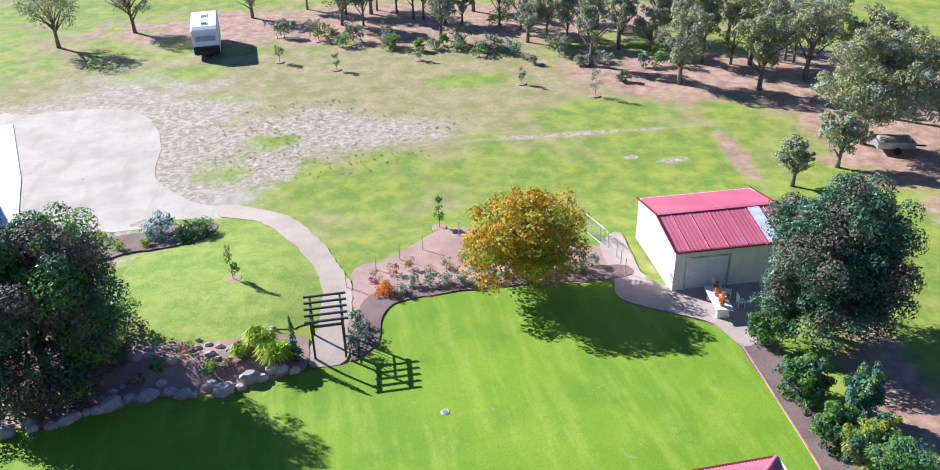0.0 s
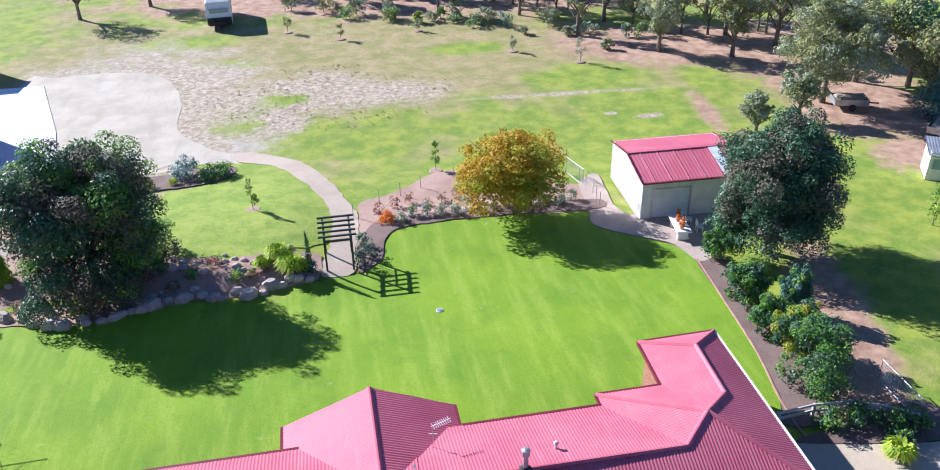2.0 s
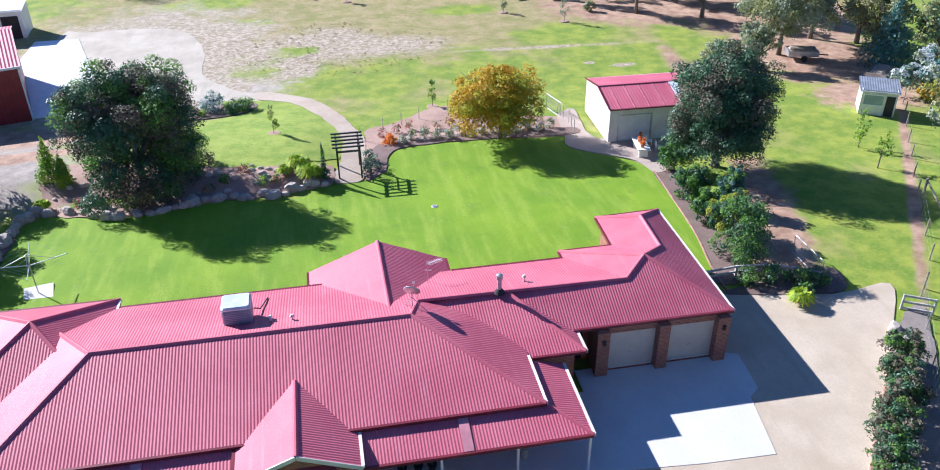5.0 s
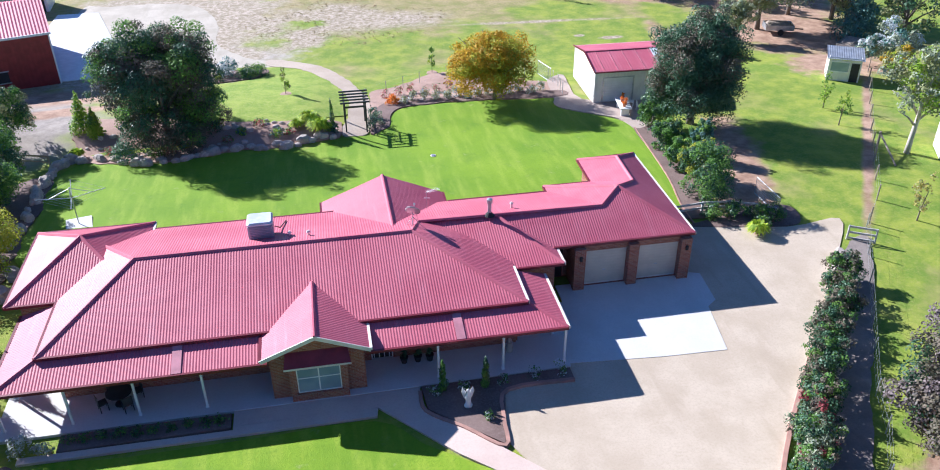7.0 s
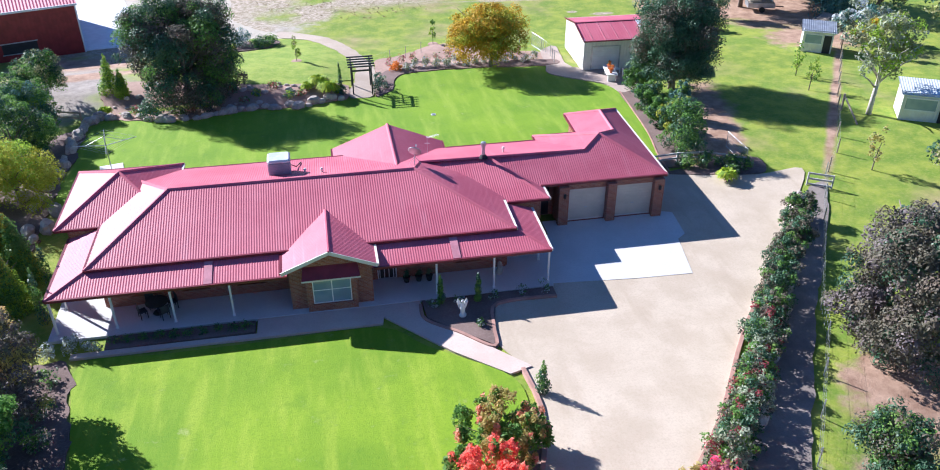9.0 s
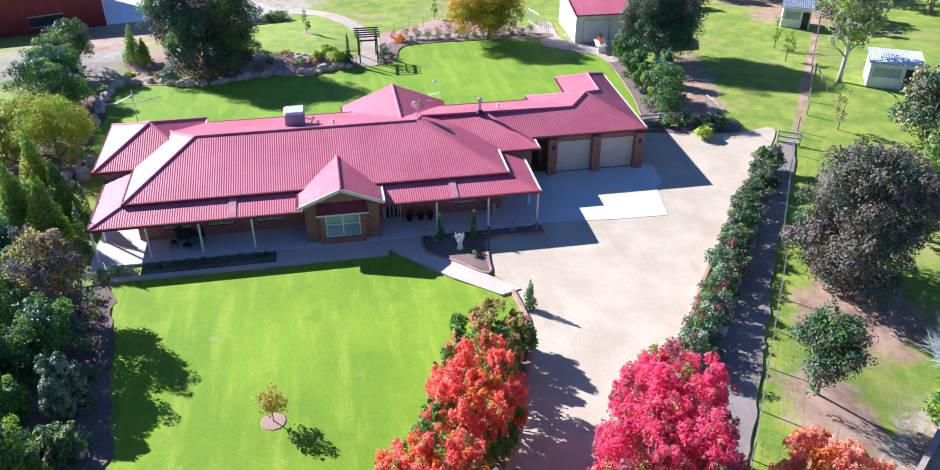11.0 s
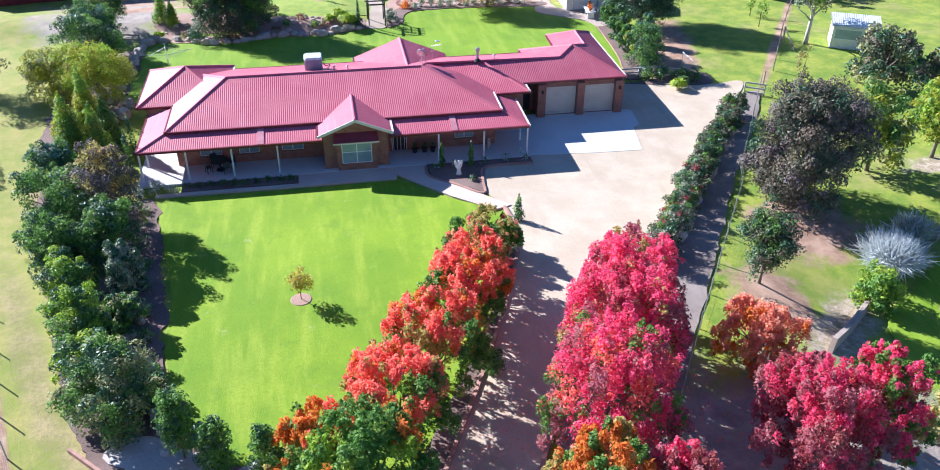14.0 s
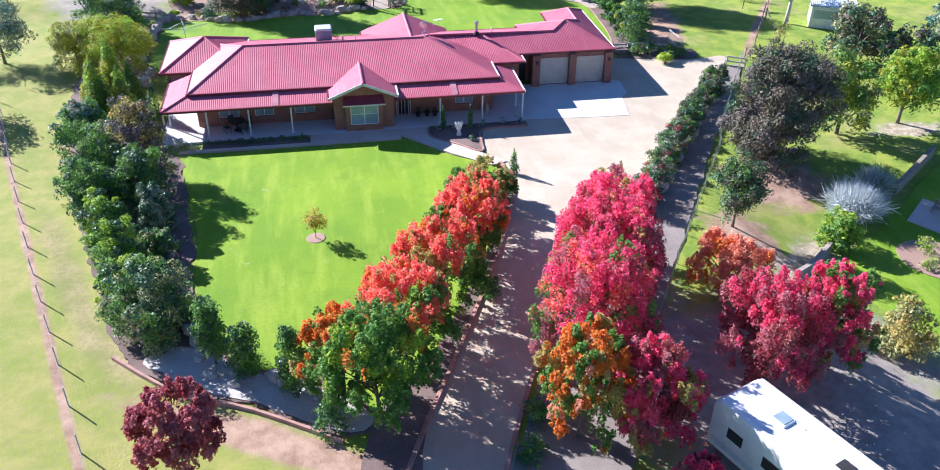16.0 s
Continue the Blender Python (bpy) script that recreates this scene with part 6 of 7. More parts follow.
# ---- pergola, fences, walls ----
def pergola():
    r = thing("pergola", "dark timber garden pergola over the path entrance", "pergola", (-17.3, 26.15, -0.55))
    for x in (-0.82, 0.82):
        for y in (-1.1, 1.1):
            part("post", Shape().box(x - 0.06, x + 0.06, y - 0.06, y + 0.06, -0.2, 2.36, b=0.012), M["blacktimber"], r)
        part("side_beam", Shape().box(x - 0.045, x + 0.045, -1.35, 1.35, 2.23, 2.39), M["blacktimber"], r)
    for k in range(5):
        y = -1.2 + 0.6 * k
        part("slat", Shape().box(-1.15, 1.15, y - 0.045, y + 0.045, 2.395, 2.51), M["blacktimber"], r)
    part("front_beam", Shape().box(-0.76, 0.76, -1.14, -1.06, 1.98, 2.12), M["blacktimber"], r)
    g = part("trellis_rail", Shape().box(0.86, 0.91, -1.0, 1.0, 0.2, 0.28), M["blacktimber"], r)
    part("trellis_rail", Shape().box(0.86, 0.91, -1.0, 1.0, 1.6, 1.68), M["blacktimber"], r)
    for k in range(7):
        part("trellis_bar", Shape().bar((0.885, -0.95 + 0.27 * k, 0.24), (0.885, -0.95 + 0.27 * k, 1.64), 0.03, 0.03), M["blacktimber"], g)


pergola()


def wire_fence(name, label, line, step, h, wires, post="timber", thick=0.05, mesh=False, spacing=0.5):
    """Posts along a line with wires between them."""
    r = thing(name, label, "fence")
    pts = []
    for a, b in zip(line, line[1:]):
        n = max(1, round(math.dist(a, b) / step))
        pts += [(a[0] + (b[0] - a[0]) * k / n, a[1] + (b[1] - a[1]) * k / n) for k in range(n)]
    pts.append(line[-1])
    for x, y in pts:
        z = G(x, y)
        part("post", Shape().tube([(x, y, z - 0.2), (x, y, z + h)], thick, 7), M[post], r)
    for k in range(wires):
        f = 0.15 + 0.82 * k / max(1, wires - 1)
        part("wire", Shape().tube([(x, y, G(x, y) + h * f) for x, y in pts], 0.0035, 4), M["steel"], r)
    if mesh:
        s = Shape()
        for a, b in zip(pts, pts[1:]):
            n = int(math.dist(a, b) / spacing)
            for k in range(n):
                x, y = a[0] + (b[0] - a[0]) * k / n, a[1] + (b[1] - a[1]) * k / n
                s.bar((x, y, G(x, y) + 0.05), (x, y, G(x, y) + h * 0.97), 0.007, 0.007)
        tagged(part("mesh_wires", s, M["steel"], r), kind="stuff")
    return r


wire_fence("boundary_fence", "wire boundary fence with thin posts on bare soil", [(-49.6, 3.2), (-45.0, -10.6), (-40.8, -22.8), (-37.75, -30.9), (-34.4, -40)], 2.9, 1.1, 3, "silvered", thick=0.035)
wire_fence("mesh_fence", "galvanised mesh fence beside the hedge strip", [(14.0, 3.4), (13.4, 2.8), (4.95, -11.4), (3.9, -13.8), (-4.8, -27.5), (-8.5, -33.5), (-11.5, -39.5)], 3.2, 1.1, 3, "steel", 0.035, True)
wire_fence("mesh_fence", "wire fence between the side yard and the paddock", [(31.0, 30.0), (28.3, 25.6), (22.5, 16.5), (16.2, 6.0), (14.0, 3.4)], 3.4, 1.15, 3, "timber", 0.05)
wire_fence("garden_fence", "thin steel posts and wire round the garden bed", [(-16.05, 32.4), (-14.05, 34.2), (-10.75, 36.3), (-8.0, 37.8), (-3.0, 36.2), (1.2, 34.9)], 2.6, 1.15, 3, "steel", 0.03)
wire_fence("garden_fence", "short wire fence beside the shed path", [(1.2, 34.9), (1.4, 32.2), (1.2, 30.0)], 1.2, 1.2, 3, "steel", 0.03)


def rail_fence(name, label, line, h, rails, mat="timber", r0=0.07):
    r = thing(name, label, "fence")
    for x, y in line:
        part("post", Shape().box(x - r0, x + r0, y - r0, y + r0, G(x, y) - 0.2, G(x, y) + h + 0.08, b=0.015), M[mat], r)
    for a, b in zip(line, line[1:]):
        for k in range(rails):
            z = h * (1 - 0.45 * k)
            part("rail", Shape().bar((*a, G(*a) + z), (*b, G(*b) + z), 0.06, 0.13), M[mat], r)


rail_fence("rail_fence", "low curved silver-grey timber rail fence beside the garage", [(0.5, 5.9), (2.0, 6.33), (3.9, 6.52), (5.7, 6.38), (7.1, 5.76), (8.2, 4.95)], 0.8, 2, "silvered")
rail_fence("timber_gate", "short grey timber rail gate at the drive end", [(11.5, 1.9), (12.9, 1.1)], 0.9, 3, "silvered", 0.05)
rail_fence("rail_fence", "weathered timber rails above the rock bank", [(-44.5, 24.6), (-42.4, 24.2), (-40.2, 23.4)], 1.0, 2)
strainer = thing("strainer_post", "brown timber strainer post with a leaning stay", "fence post")
part("post", Shape().tube([(20.9, 13.3, G(20.9, 13.3) - 0.2), (20.9, 13.3, G(20.9, 13.3) + 1.4)], 0.09, 8), M["timber"], strainer)
part("stay", Shape().tube([(20.9, 13.2, G(20.9, 13.2) + 1.2), (20.5, 10.3, G(20.5, 10.3) - 0.05)], 0.07, 7), M["timber"], strainer)


def mesh_gate(at, turn, w, h):
    r = thing("mesh_gate", "galvanised pipe and mesh gate", "gate", at, turn)
    part("frame", Shape().tube([(0, 0, 0.1), (0, 0, h), (w, 0, h), (w, 0, 0.1), (0, 0, 0.1)], 0.03, 6), M["steel"], r)
    s = Shape()
    for k in range(int(w / 0.15)):
        s.bar((0.15 * k + 0.1, 0, 0.1), (0.15 * k + 0.1, 0, h), 0.01, 0.01)
    for k in range(int(h / 0.15)):
        s.bar((0, 0, 0.15 * k + 0.15), (w, 0, 0.15 * k + 0.15), 0.01, 0.01)
    part("mesh", s, M["steel"], r)


mesh_gate((8.5, 8.3, 0), -88, 3.0, 1.3), mesh_gate((0.6, 36.4, -1.45), -75, 2.4, 1.4)
for p, q, mt, lb, h in (((1.3, -29.9), (5.6, -26.3), "worn", "low tan rendered garden wall", 0.7), ((13.2, -21.2), (18.6, -17.2), "timber", "brown timber sleeper retaining wall", 0.8), ((7.2, -25.0), (12.6, -21.6), "timber", "timber sleeper wall below the silver bush", 0.5)):
    s = Shape()
    a, b = Vector(p), Vector(q)
    for k in range(6):
        c, d = a.lerp(b, k / 6), a.lerp(b, (k + 1) / 6 - 0.004)
        s.bar((c.x, c.y, G(c.x, c.y) + h / 2 - 0.2), (d.x, d.y, G(d.x, d.y) + h / 2 - 0.2), 0.26, h + 0.4)
    solo("low_wall", s, M[mt], lb, "wall", kind="structure")
drape("round_bed", [(9.6, -28.6), (10.0, -26.6), (12.0, -26.0), (13.6, -27.4), (13.0, -29.6), (11.0, -30.2)], 0.06, M["bedsoil"], "round bare soil bed in the lower lawn", "garden bed", 1.0)
drape("terrace", [(12.4, -24.0), (14.8, -22.0), (17.0, -24.2), (14.4, -26.4)], 0.1, M["paver"], "small paved sitting terrace", "paving", 1.5, bend=False)
drape("lower_lawn", [(6.4, -27.2), (9, -25.4), (13, -22.4), (18.5, -18.4), (26, -16), (30, -30), (20, -40), (9, -36), (5.6, -32)], 0.02, M["lawn"], "bright green lower lawn beyond the low wall", "lawn", 1.6)


def bench(x, y, turn):
    r = thing("garden_bench", "weathered timber garden bench on the terrace", "bench", (x, y, G(x, y) + 0.1), turn)
    for k in range(4):
        part("seat_slat", Shape().box(-0.8, 0.8, -0.22 + 0.12 * k, -0.13 + 0.12 * k, 0.42, 0.46), M["timber"], r)
        part("back_slat", Shape().box(-0.8, 0.8, 0.25, 0.28, 0.52 + 0.11 * k, 0.6 + 0.11 * k), M["timber"], r)
    for xx in (-0.75, 0.75):
        for yy, h in ((-0.2, 0.42), (0.25, 0.95)):
            part("leg", Shape().box(xx - 0.035, xx + 0.035, yy - 0.03, yy + 0.03, 0, h), M["timber"], r)


bench(15.0, -24.0, -55)


# ---- garden things ----
def clothes_hoist():
    r = thing("clothes_hoist", "rotary clothes hoist with four wire arms on a slab", "clothes hoist", (-36.1, 13.2, G(-36.1, 13.2)), 12)
    part("slab", Shape().box(-0.8, 0.8, -0.8, 0.8, -0.05, 0.06), M["concrete"], r)
    part("pole", Shape().tube([(0, 0, 0), (0, 0, 2.7)], 0.035, 8), M["steel"], r)
    ends = []
    for k in range(4):
        a = math.pi / 2 * k
        e = (2.1 * math.cos(a), 2.1 * math.sin(a), 2.25)
        ends.append(e)
        part("arm", Shape().tube([(0, 0, 1.95), e], 0.025, 6), M["steel"], r)
        part("stay", Shape().tube([(0, 0, 2.65), (1.3 * math.cos(a), 1.3 * math.sin(a), 2.15)], 0.015, 5), M["steel"], r)
    for q in (0.35, 0.55, 0.75, 1.0):
        part("line", Shape().tube([(e[0] * q, e[1] * q, 1.95 + 0.3 * q) for e in ends + ends[:1]], 0.006, 4), M["steel"], r)


def garden_table():
    r = thing("garden_table", "long white garden table with moulded legs", "table", (5.1, 25.2, G(5.1, 25.2) + 0.07), -98)
    part("tabletop", Shape().box(-1.25, 1.25, -0.5, 0.5, 0.7, 0.78, b=0.02), M["white"], r)
    for x in (-0.9, 0.9):
        part("pedestal", Shape().box(x - 0.12, x + 0.12, -0.35, 0.35, 0, 0.7, b=0.05), M["white"], r)
    for k, x in enumerate((-0.8, -0.2, 0.35, 0.8)):
        q = thing("flower_pot", "terracotta flower pot standing on the white table", "pot", tuple(pose(5.1, 25.2, G(5.1, 25.2) + 0.85, 0, 0, -98) @ Vector((x, 0.08 * (-1) ** k, 0))), group="table pots")
        part("pot", Shape().tube([(0, 0, 0), (0, 0, 0.22), (0, 0, 0.26), (0, 0, 0.28)], [0.1, 0.16, 0.18, 0.15], 12), M["terracotta"], q)
        part("plant", crown_mesh(np.random.default_rng(300 + k), blobs_round(np.random.default_rng(300 + k), 0.55, 0.4, 0.25, 6, 0.5, 1), 120, 0.1, [L["orange"]]), None, q)
    for k, (x, y) in enumerate(((6.2, 26.2), (6.5, 25.1), (5.9, 27.1))):
        b = thing("garden_chair", "white garden chair beside the table", "chair", (x, y, G(x, y) + 0.07), 60 + 20 * k, group="garden chairs")
        part("seat", Shape().box(-0.24, 0.24, -0.22, 0.22, 0.42, 0.46, b=0.015), M["white"], b)
        part("backrest", Shape().box(-0.24, 0.24, 0.2, 0.24, 0.48, 0.9, b=0.015), M["white"], b)
        for xx in (-0.2, 0.2):
            for yy in (-0.18, 0.18):
                part("leg", Shape().box(xx - 0.02, xx + 0.02, yy - 0.02, yy + 0.02, 0, 0.42), M["white"], b)


def verandah_set():
    r = thing("outdoor_table", "dark round outdoor table on the verandah", "table", (-30.6, -5.15, 0.125))
    part("tabletop", Shape().tube([(0, 0, 0.7), (0, 0, 0.74)], 0.6, 20), M["blacktimber"], r)
    part("pedestal", Shape().tube([(0, 0, 0), (0, 0, 0.03), (0, 0, 0.06), (0, 0, 0.7)], [0.32, 0.3, 0.06, 0.05], 10), M["blacktimber"], r)
    for k in range(4):
        a = 0.5 + math.pi / 2 * k
        c = thing("outdoor_chair", "dark metal outdoor chair round the table", "chair", (-30.6 + 0.85 * math.cos(a), -5.15 + 0.62 * math.sin(a), 0.125), math.degrees(a) - 90, group="verandah chairs")
        part("seat", Shape().box(-0.23, 0.23, -0.2, 0.22, 0.42, 0.46, b=0.015), M["blacktimber"], c)
        part("backrest", Shape().box(-0.23, 0.23, 0.2, 0.23, 0.48, 0.92, b=0.01), M["blacktimber"], c)
        for xx in (-0.2, 0.2):
            for yy in (-0.17, 0.19):
                part("leg", Shape().box(xx - 0.02, xx + 0.02, yy - 0.02, yy + 0.02, 0, 0.42), M["blacktimber"], c)


def statue():
    s = Shape()
    n = 12
    prof = [(0.24, 0), (0.26, 0.12), (0.2, 0.16), (0.16, 0.4), (0.19, 0.75), (0.14, 0.95), (0.06, 1.02), (0.11, 1.1), (0.10, 1.22), (0.03, 1.28)]
    s.rings([[(q * math.cos(2 * math.pi * k / n), 0.8 * q * math.sin(2 * math.pi * k / n), z) for k in range(n)] for q, z in prof])
    for sx in (-1, 1):
        s.rings([[(sx * (0.05 + u), 0.14 + 0.03 * j, z) for u, z in ((0, 0.35), (0.2, 0.55), (0.34, 1.0), (0.26, 1.3), (0.05, 0.95))] for j in (0, 1)])
    solo("garden_statue", s, M["white"], "small white stone garden statue on mulch", "statue", (-14.4, -8.5, 0.14), soft=True).scale = (0.8, 0.8, 0.85)


clothes_hoist(), garden_table(), verandah_set(), statue()
for k, (x, y) in enumerate(((-17.0, -4.75), (-16.3, -4.75), (-15.7, -4.8))):
    p = thing("planter_pot", "dark planter pot with a small plant by the door", "pot", (x, y, 0.125), group="door pots")
    part("pot", Shape().tube([(0, 0, 0), (0, 0, 0.3), (0, 0, 0.36)], [0.14, 0.2, 0.22], 12), M["rubber"], p)
    part("plant", crown_mesh(np.random.default_rng(320 + k), blobs_round(np.random.default_rng(320 + k), 0.75, 0.45, 0.32, 6, 0.5, 1), 140, 0.1, [L["darkgreen"]]), None, p)
p = thing("pot_ornament", "pale stone pot ornament on the verandah edge", "ornament", (-11.6, -4.9, 0.125))
part("base", Shape().tube([(0, 0, 0), (0, 0, 0.3), (0, 0, 0.5), (0, 0, 0.62)], [0.16, 0.2, 0.13, 0.17], 10), M["rock"], p)
part("finial", Shape().tube([(0, 0, 0.62), (0, 0, 0.75), (0, 0, 0.85)], [0.1, 0.12, 0.03], 10), M["rock"], p)
d = thing("drain_cover", "round pale drain cover in the lawn", "drain cover", (-11.95, 19.4, G(-11.95, 19.4) + 0.03))
part("rim", Shape().tube([(0, 0, 0), (0, 0, 0.05)], [0.22, 0.2], 16), M["concrete"], d)
part("lid", Shape().tube([(0, 0, 0.05), (0, 0, 0.075)], [0.15, 0.14], 16), M["cool"], d)


def shrubs(name, label, group, items, mats, leaves, size, seed, category="shrub", **more):
    for k, (x, y, h, w) in enumerate(items):
        tree(name, label, x, y, h, w, mats, leaves, size, 0.0, 12, 0.42, 0.025, 4, group=group, category=category, seed=seed + k, **more)


hr = random.Random(8)
hedge = []
for k in range(17):
    f = k / 16
    hedge.append((8.6 - 13.6 * f + hr.uniform(-0.15, 0.15), -2.2 - 19.0 * f, hr.uniform(1.6, 2.0), hr.uniform(2.1, 2.5)))
shrubs("hedge_shrub", "dense hedge shrub with red berries beside the drive", "drive hedge", hedge[:9], ["darkgreen", "bronze", "green", "darkgreen", "bronze"], 3400, 0.14, 400)
shrubs("hedge_shrub", "dense hedge shrub dotted with dull red berries", "drive hedge", hedge[9:], ["darkgreen", "greygum", "green", "bronze", "greygum", "green", "darkgreen", "plum"], 3400, 0.14, 420)
shrubs("bed_shrub", "small grey-green shrub in the back bed", "back bed shrubs", [(-12.8 + 0.95 * k, 31.0 + 0.3 * (k % 2) + 0.2 * (k % 3), 0.8 + 0.12 * (k % 3), 1.0) for k in range(14)], ["greygum", "olive", "silver"], 380, 0.14, 440)
shrubs("rose_bush", "sparse rose bush with small red blooms", "rose bushes", [(-14.2 + 1.15 * k, 32.8 + 0.55 * (k % 3), 0.85, 1.0) for k in range(12)], ["greygum", "mauve", "olive", "plum"], 260, 0.12, 460, "bush")
shrubs("orange_bush", "round orange-leaved bush at the bed corner", "bed bushes", [(-13.9, 31.0, 0.8, 1.4)], ["orange"], 700, 0.14, 470, "bush")


def strap_plant(x, y, h, w, seed):
    """A fountain of arching strap leaves round a short crown."""
    r = thing("strap_plant", "bright lime strappy clump beside the rocks", "plant", (x, y, G(x, y)), group="lime clumps")
    q = random.Random(seed)
    part("base", Shape().rings([[(d * math.cos(a * 0.785), d * math.sin(a * 0.785), z) for a in range(8)] for d, z in ((0.2, -0.05), (0.22, 0.08), (0.1, 0.16))]), M["bedsoil"], r)
    s = Shape()
    for k in range(420):
        a, out, up = q.uniform(0, 6.283), w / 2 * q.uniform(0.25, 1.05), h * q.uniform(0.55, 1.1)
        c, e, b = math.cos(a), math.sin(a), q.uniform(0.04, 0.07)
        line = [(out * f, up * (1.9 * f - 1.5 * f * f) * 1.35) for f in (0.05, 0.35, 0.65, 1.0)]
        wide = (b, b * 1.3, b, 0.004)
        s.add([(c * d - g * v * e, e * d + g * v * c, z + 0.06) for (d, z), v in zip(line, wide) for g in (-1, 1)], [(2 * i, 2 * i + 1, 2 * i + 3, 2 * i + 2) for i in range(3)], k % 2)
    part("foliage", s, [L["chartreuse"], L["lime"]], r)


def spiky_bush(x, y, h, w, count, label, seed, mats):
    """Stiff blades that stand out straight from a short trunk."""
    r = thing("silver_bush", label, "bush", (x, y, G(x, y)), group="silver bushes")
    q = np.random.default_rng(seed)
    part("stem", Shape().tube([(0, 0, -0.2), (0, 0, h * 0.45)], [0.16, 0.08], 7), M["bark"], r, soft=True)
    s = Shape()
    for k in range(count):
        a, e = q.uniform(0, 6.283), math.asin(q.uniform(-0.1, 1.0))
        d = Vector((math.cos(a) * math.cos(e), math.sin(a) * math.cos(e), math.sin(e)))
        side = d.cross(Vector(q.normal(size=3))).normalized() * q.uniform(0.018, 0.034)
        o = Vector((q.normal() * w * 0.14, q.normal() * w * 0.14, h * q.uniform(0.2, 0.45)))
        u = q.uniform(0.72, 1.05)
        tip = o + Vector((d.x * w * 0.42, d.y * w * 0.42, d.z * h * 0.66)) * u
        mid = o.lerp(tip, 0.45)
        s.add([o - side * 0.5, o + side * 0.5, mid + side, tip, mid - side], [(0, 1, 2, 3, 4)], k % len(mats))
    part("foliage", s, [L[m] for m in mats], r)


spiky_bush(9.0, -23.0, 2.5, 3.5, 5200, "spiky silver-grey bush above a low wall", 71, ["silver"])
spiky_bush(11.6, -21.0, 2.0, 2.6, 2400, "smaller spiky grey bush behind the silver one", 72, ["greygum", "silver"])
for k, (x, y, h, w) in enumerate([(-20.2, 25.0, 1.2, 2.3), (-21.0, 26.4, 1.0, 2.1), (-22.0, 25.6, 0.7, 1.4), (6.3, 3.4, 0.9, 1.7), (-38.6, 24.9, 0.8, 1.3)]):
    strap_plant(x, y, h, w, 475 + k)
shrubs("rockery_plant", "low mixed plant among the rockery stones", "rockery plants", [(-24.9, 26.3, 0.8, 1.4), (-27.4, 24.9, 0.6, 1.0), (-22.6, 25.0, 0.5, 0.9), (-29.5, 25.0, 0.7, 1.2), (-31.8, 24.5, 0.7, 1.2), (-28.2, 26.6, 0.6, 1.1), (-36.2, 24.6, 0.8, 1.3)], ["plum", "green", "greygum"], 420, 0.13, 482, "plant")
shrubs("rockery_plant", "yellow-green low plant among the rockery stones", "rockery plants", [(-23.6, 25.0, 0.6, 1.1), (-26.3, 25.6, 0.6, 1.0), (-19.4, 25.2, 0.6, 1.0)], ["lime", "blue", "green"], 520, 0.13, 490, "plant")
shrubs("pergola_shrub", "grey-green shrub beside the pergola", "pergola shrubs", [(-15.9, 25.6, 1.4, 1.2), (-15.4, 26.8, 1.2, 1.3), (-15.7, 28.2, 1.1, 1.1), (-19.0, 25.0, 0.7, 0.9)], ["greygum", "darkgreen", "blue"], 500, 0.13, 495)
shrubs("blue_shrub", "round blue-grey shrub in the mulch bed", "island bed", [(-28.6, 42.6, 1.8, 2.6)], ["blue", "silver"], 1800, 0.16, 500)
shrubs("yellow_tuft", "small bright yellow-green tuft in mulch", "yellow tufts", [(-32.9, 43.6, 0.6, 0.9), (-31.0, 41.0, 0.6, 1.0), (-29.3, 41.2, 0.6, 0.9), (-27.1, 43.4, 0.6, 0.9)], ["yellow", "lime"], 360, 0.13, 505, "plant")
shrubs("ground_cover", "dark green spreading ground cover", "ground cover", [(-26.2, 43.0, 0.9, 2.6), (-26.8, 41.8, 0.7, 2.2), (-25.4, 42.2, 0.8, 2.2)], ["green", "darkgreen"], 1100, 0.14, 510, "plant")
shrubs("side_bed_shrub", "dark low shrub by the side fence", "side yard shrubs", [(4.2, 5.6, 1.0, 1.6), (5.6, 5.7, 1.1, 1.7), (7.0, 5.2, 1.1, 1.7), (8.2, 5.0, 1.0, 1.6), (6.9, 4.2, 0.8, 1.4)], ["darkgreen", "green"], 800, 0.15, 515)
shrubs("verandah_plant", "low dark plant in the verandah bed", "verandah plants", [(-32.6 + 0.75 * k, -7.35, 0.45, 0.75) for k in range(10)], ["darkgreen", "green"], 200, 0.1, 525, "plant")
shrubs("entry_plant", "small green plant in the entry bed", "entry bed plants", [(-15.9, -7.4, 0.6, 0.8), (-14.4, -7.2, 0.5, 0.7), (-12.4, -7.1, 0.6, 0.8), (-10.8, -7.05, 0.7, 0.8), (-9.5, -7.0, 1.0, 0.9), (-13.6, -9.4, 0.5, 0.6)], ["green", "silver", "darkgreen"], 220, 0.1, 540, "plant")
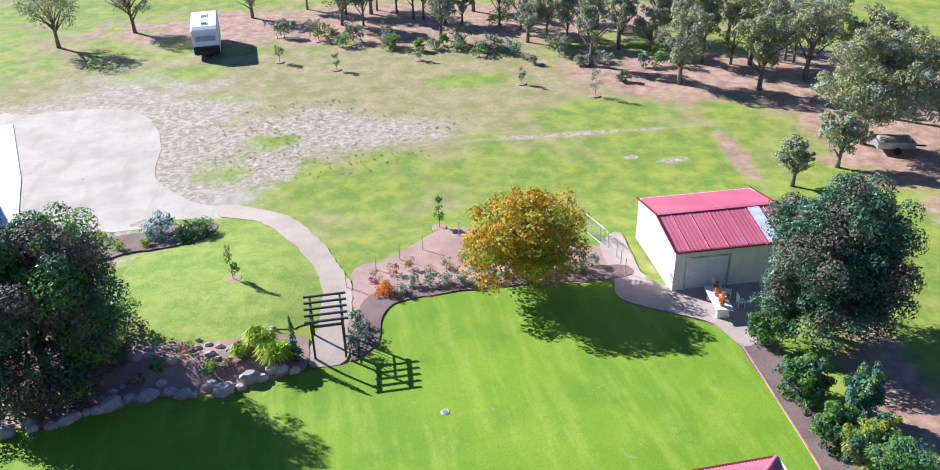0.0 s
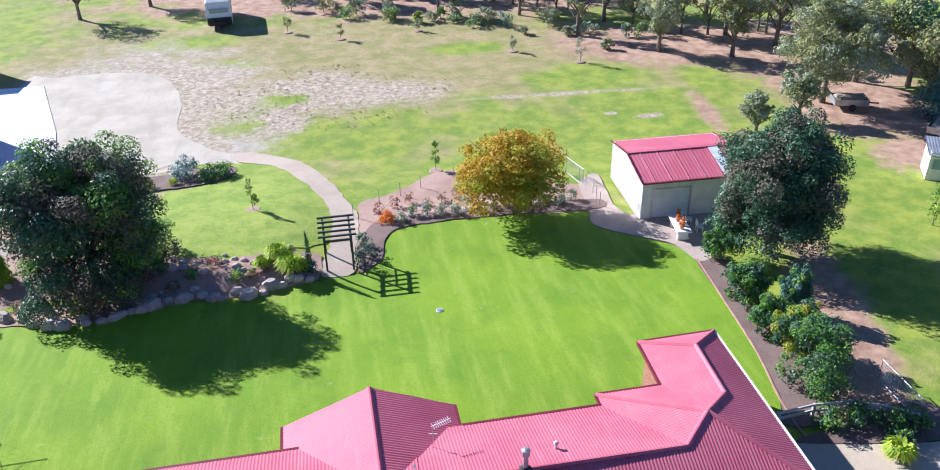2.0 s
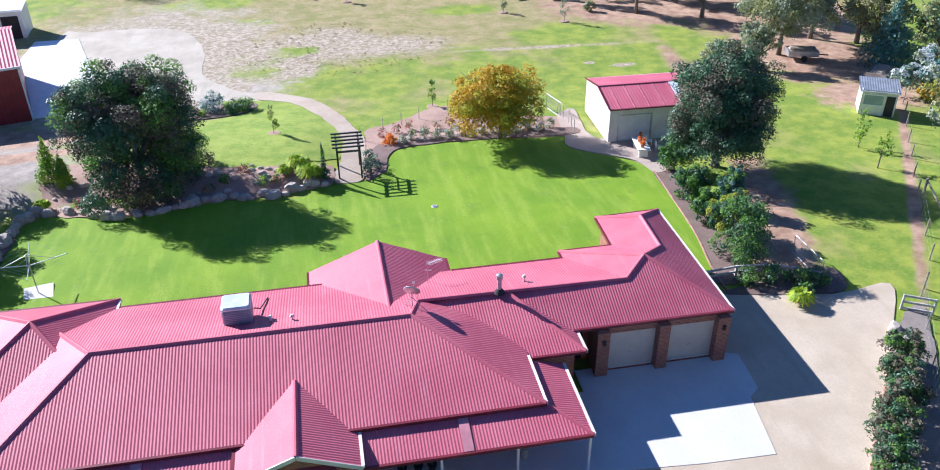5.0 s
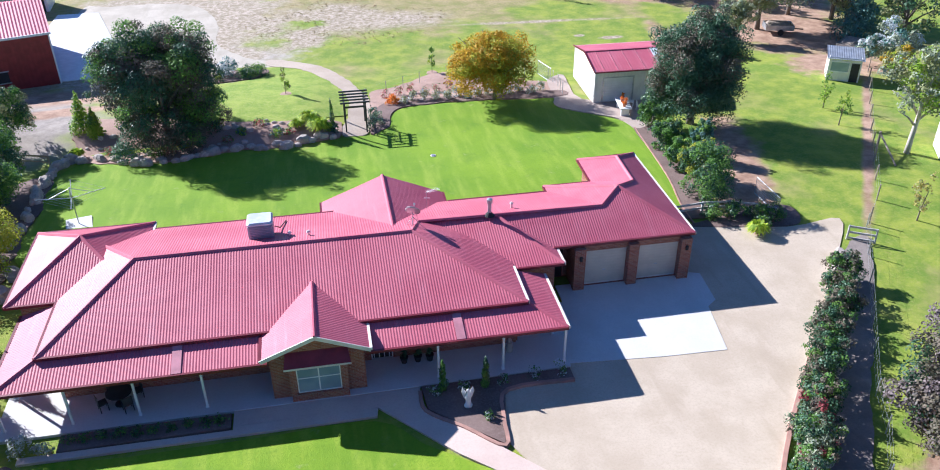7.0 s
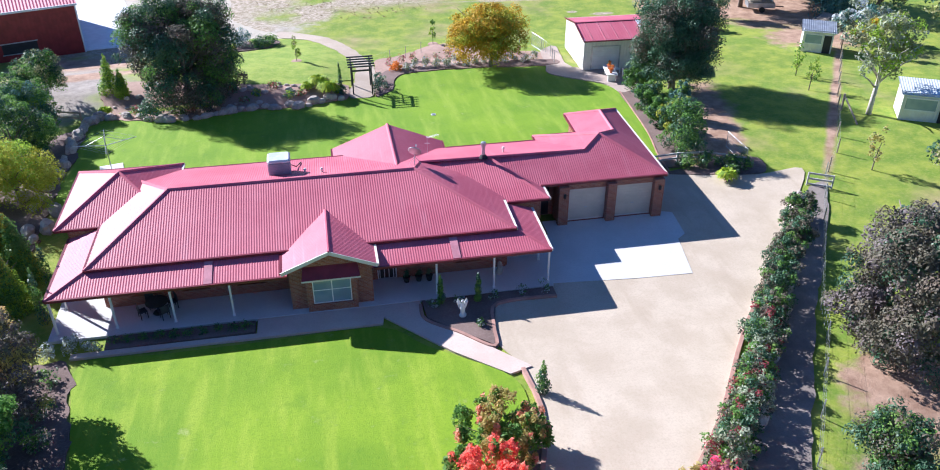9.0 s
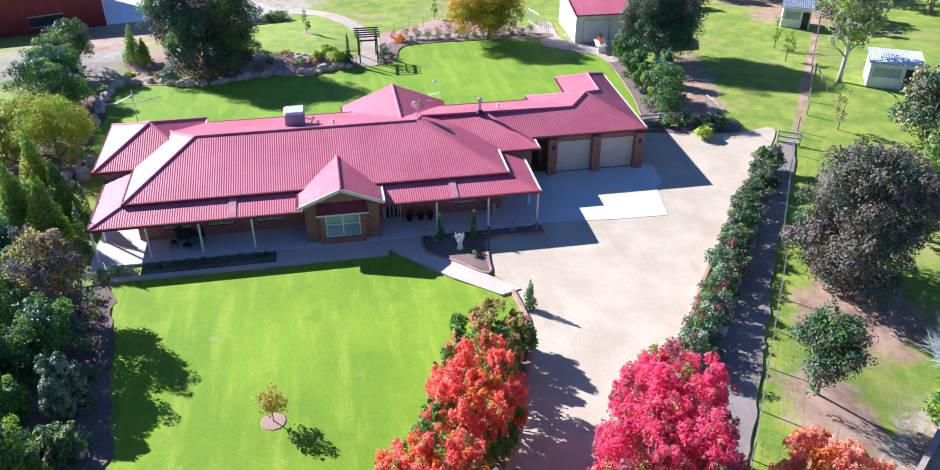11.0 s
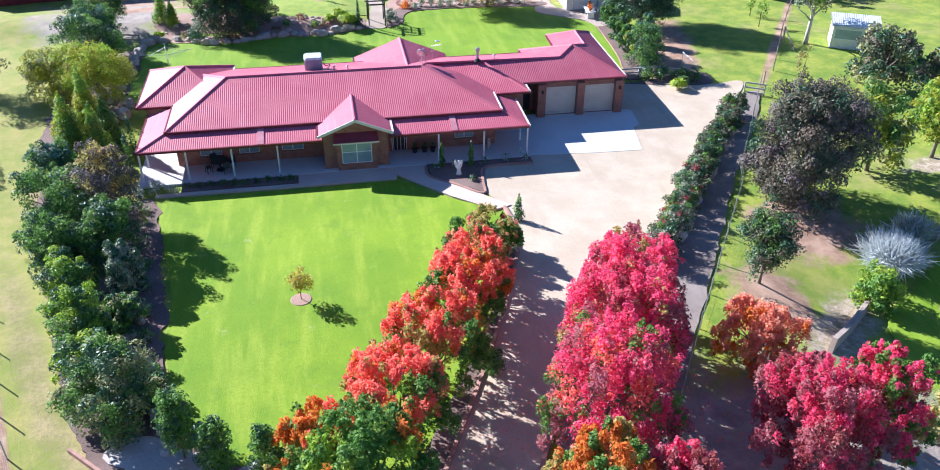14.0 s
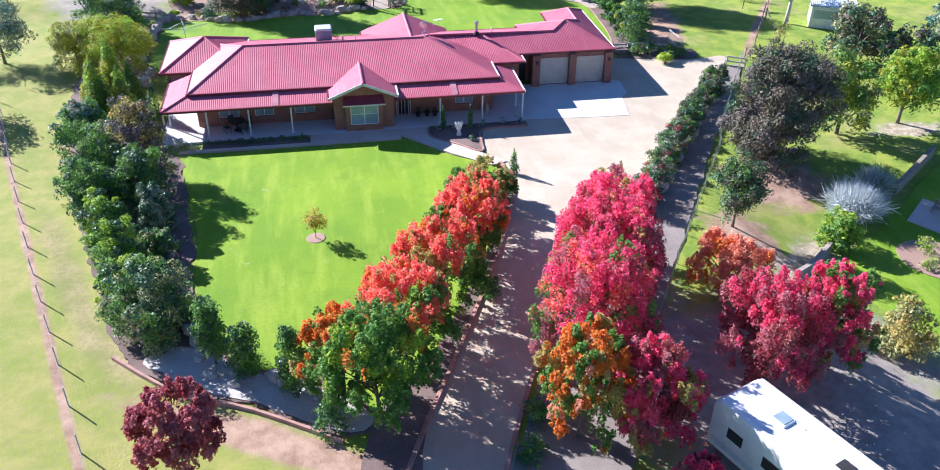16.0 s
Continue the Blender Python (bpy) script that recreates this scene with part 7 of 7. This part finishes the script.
shrubs("corner_shrub", "silvery low shrub at the verandah corner", "corner shrubs", [(-34.6, -7.6, 0.9, 1.3), (-35.8, -7.9, 0.8, 1.1), (-33.5, -7.9, 0.7, 1.0)], ["silver", "greygum"], 420, 0.12, 548)
shrubs("round_bed_plant", "sparse shrub in the round soil bed", "round bed plants", [(11.2, -27.6, 1.2, 1.6), (12.2, -28.6, 1.0, 1.3), (10.6, -29.0, 0.9, 1.2)], ["olive", "lime"], 420, 0.14, 552)
shrubs("bank_plant", "low dark plant on the boundary bank", "bank plants", [(-35.2 + 0.35 * k, -10.0 - 2.3 * k, 0.7 + 0.1 * (k % 3), 1.3) for k in range(8)], ["darkgreen", "greygum", "green"], 420, 0.13, 566, "plant")
shrubs("drive_shrub", "dark rounded shrub below the maples", "drive shrubs", [(-15.9, -38.4, 1.2, 1.6), (-16.6, -40.4, 1.1, 1.5), (-24.9, -37.4, 1.4, 1.8), (-16.3, -29.0, 1.2, 1.6)], ["darkgreen", "green"], 900, 0.15, 556)


# ---- grass tufts ----
def tufts(name, label, cx, cy, rx, ry, turn, count, size, mats, seed):
    """Small clumps of blades scattered over an oval of ground."""
    rng = np.random.default_rng(seed)
    blobs, t = [], radians(turn)
    while len(blobs) < count:
        u, v = rng.uniform(-1, 1, 2)
        if u * u + v * v > 1 or noise.noise((u * rx * 0.35, v * ry * 0.35, seed)) < -0.08:
            continue
        x, y = cx + u * rx * math.cos(t) - v * ry * math.sin(t), cy + u * rx * math.sin(t) + v * ry * math.cos(t)
        s = size * (0.6 + 0.8 * rng.random())
        blobs.append(((x, y, G(x, y) + 0.02), (s, s, s * 0.3), int(rng.integers(len(mats)))))
    ob = new(name, crown_mesh(rng, blobs, count * 9, size * 0.75, [L[m] for m in mats], name))
    return tagged(ob, label, "grass", kind="stuff")


tufts("grass_tufts", "dry grass clumps on the bare patch", -16.5, 59, 12, 9, -10, 520, 0.11, ["straw", "straw", "straw"], 1)
tufts("leaf_litter", "fallen red leaves below the maples", -12, -33, 6.5, 10, 22, 500, 0.07, ["crimson", "scarlet", "orange"], 7)
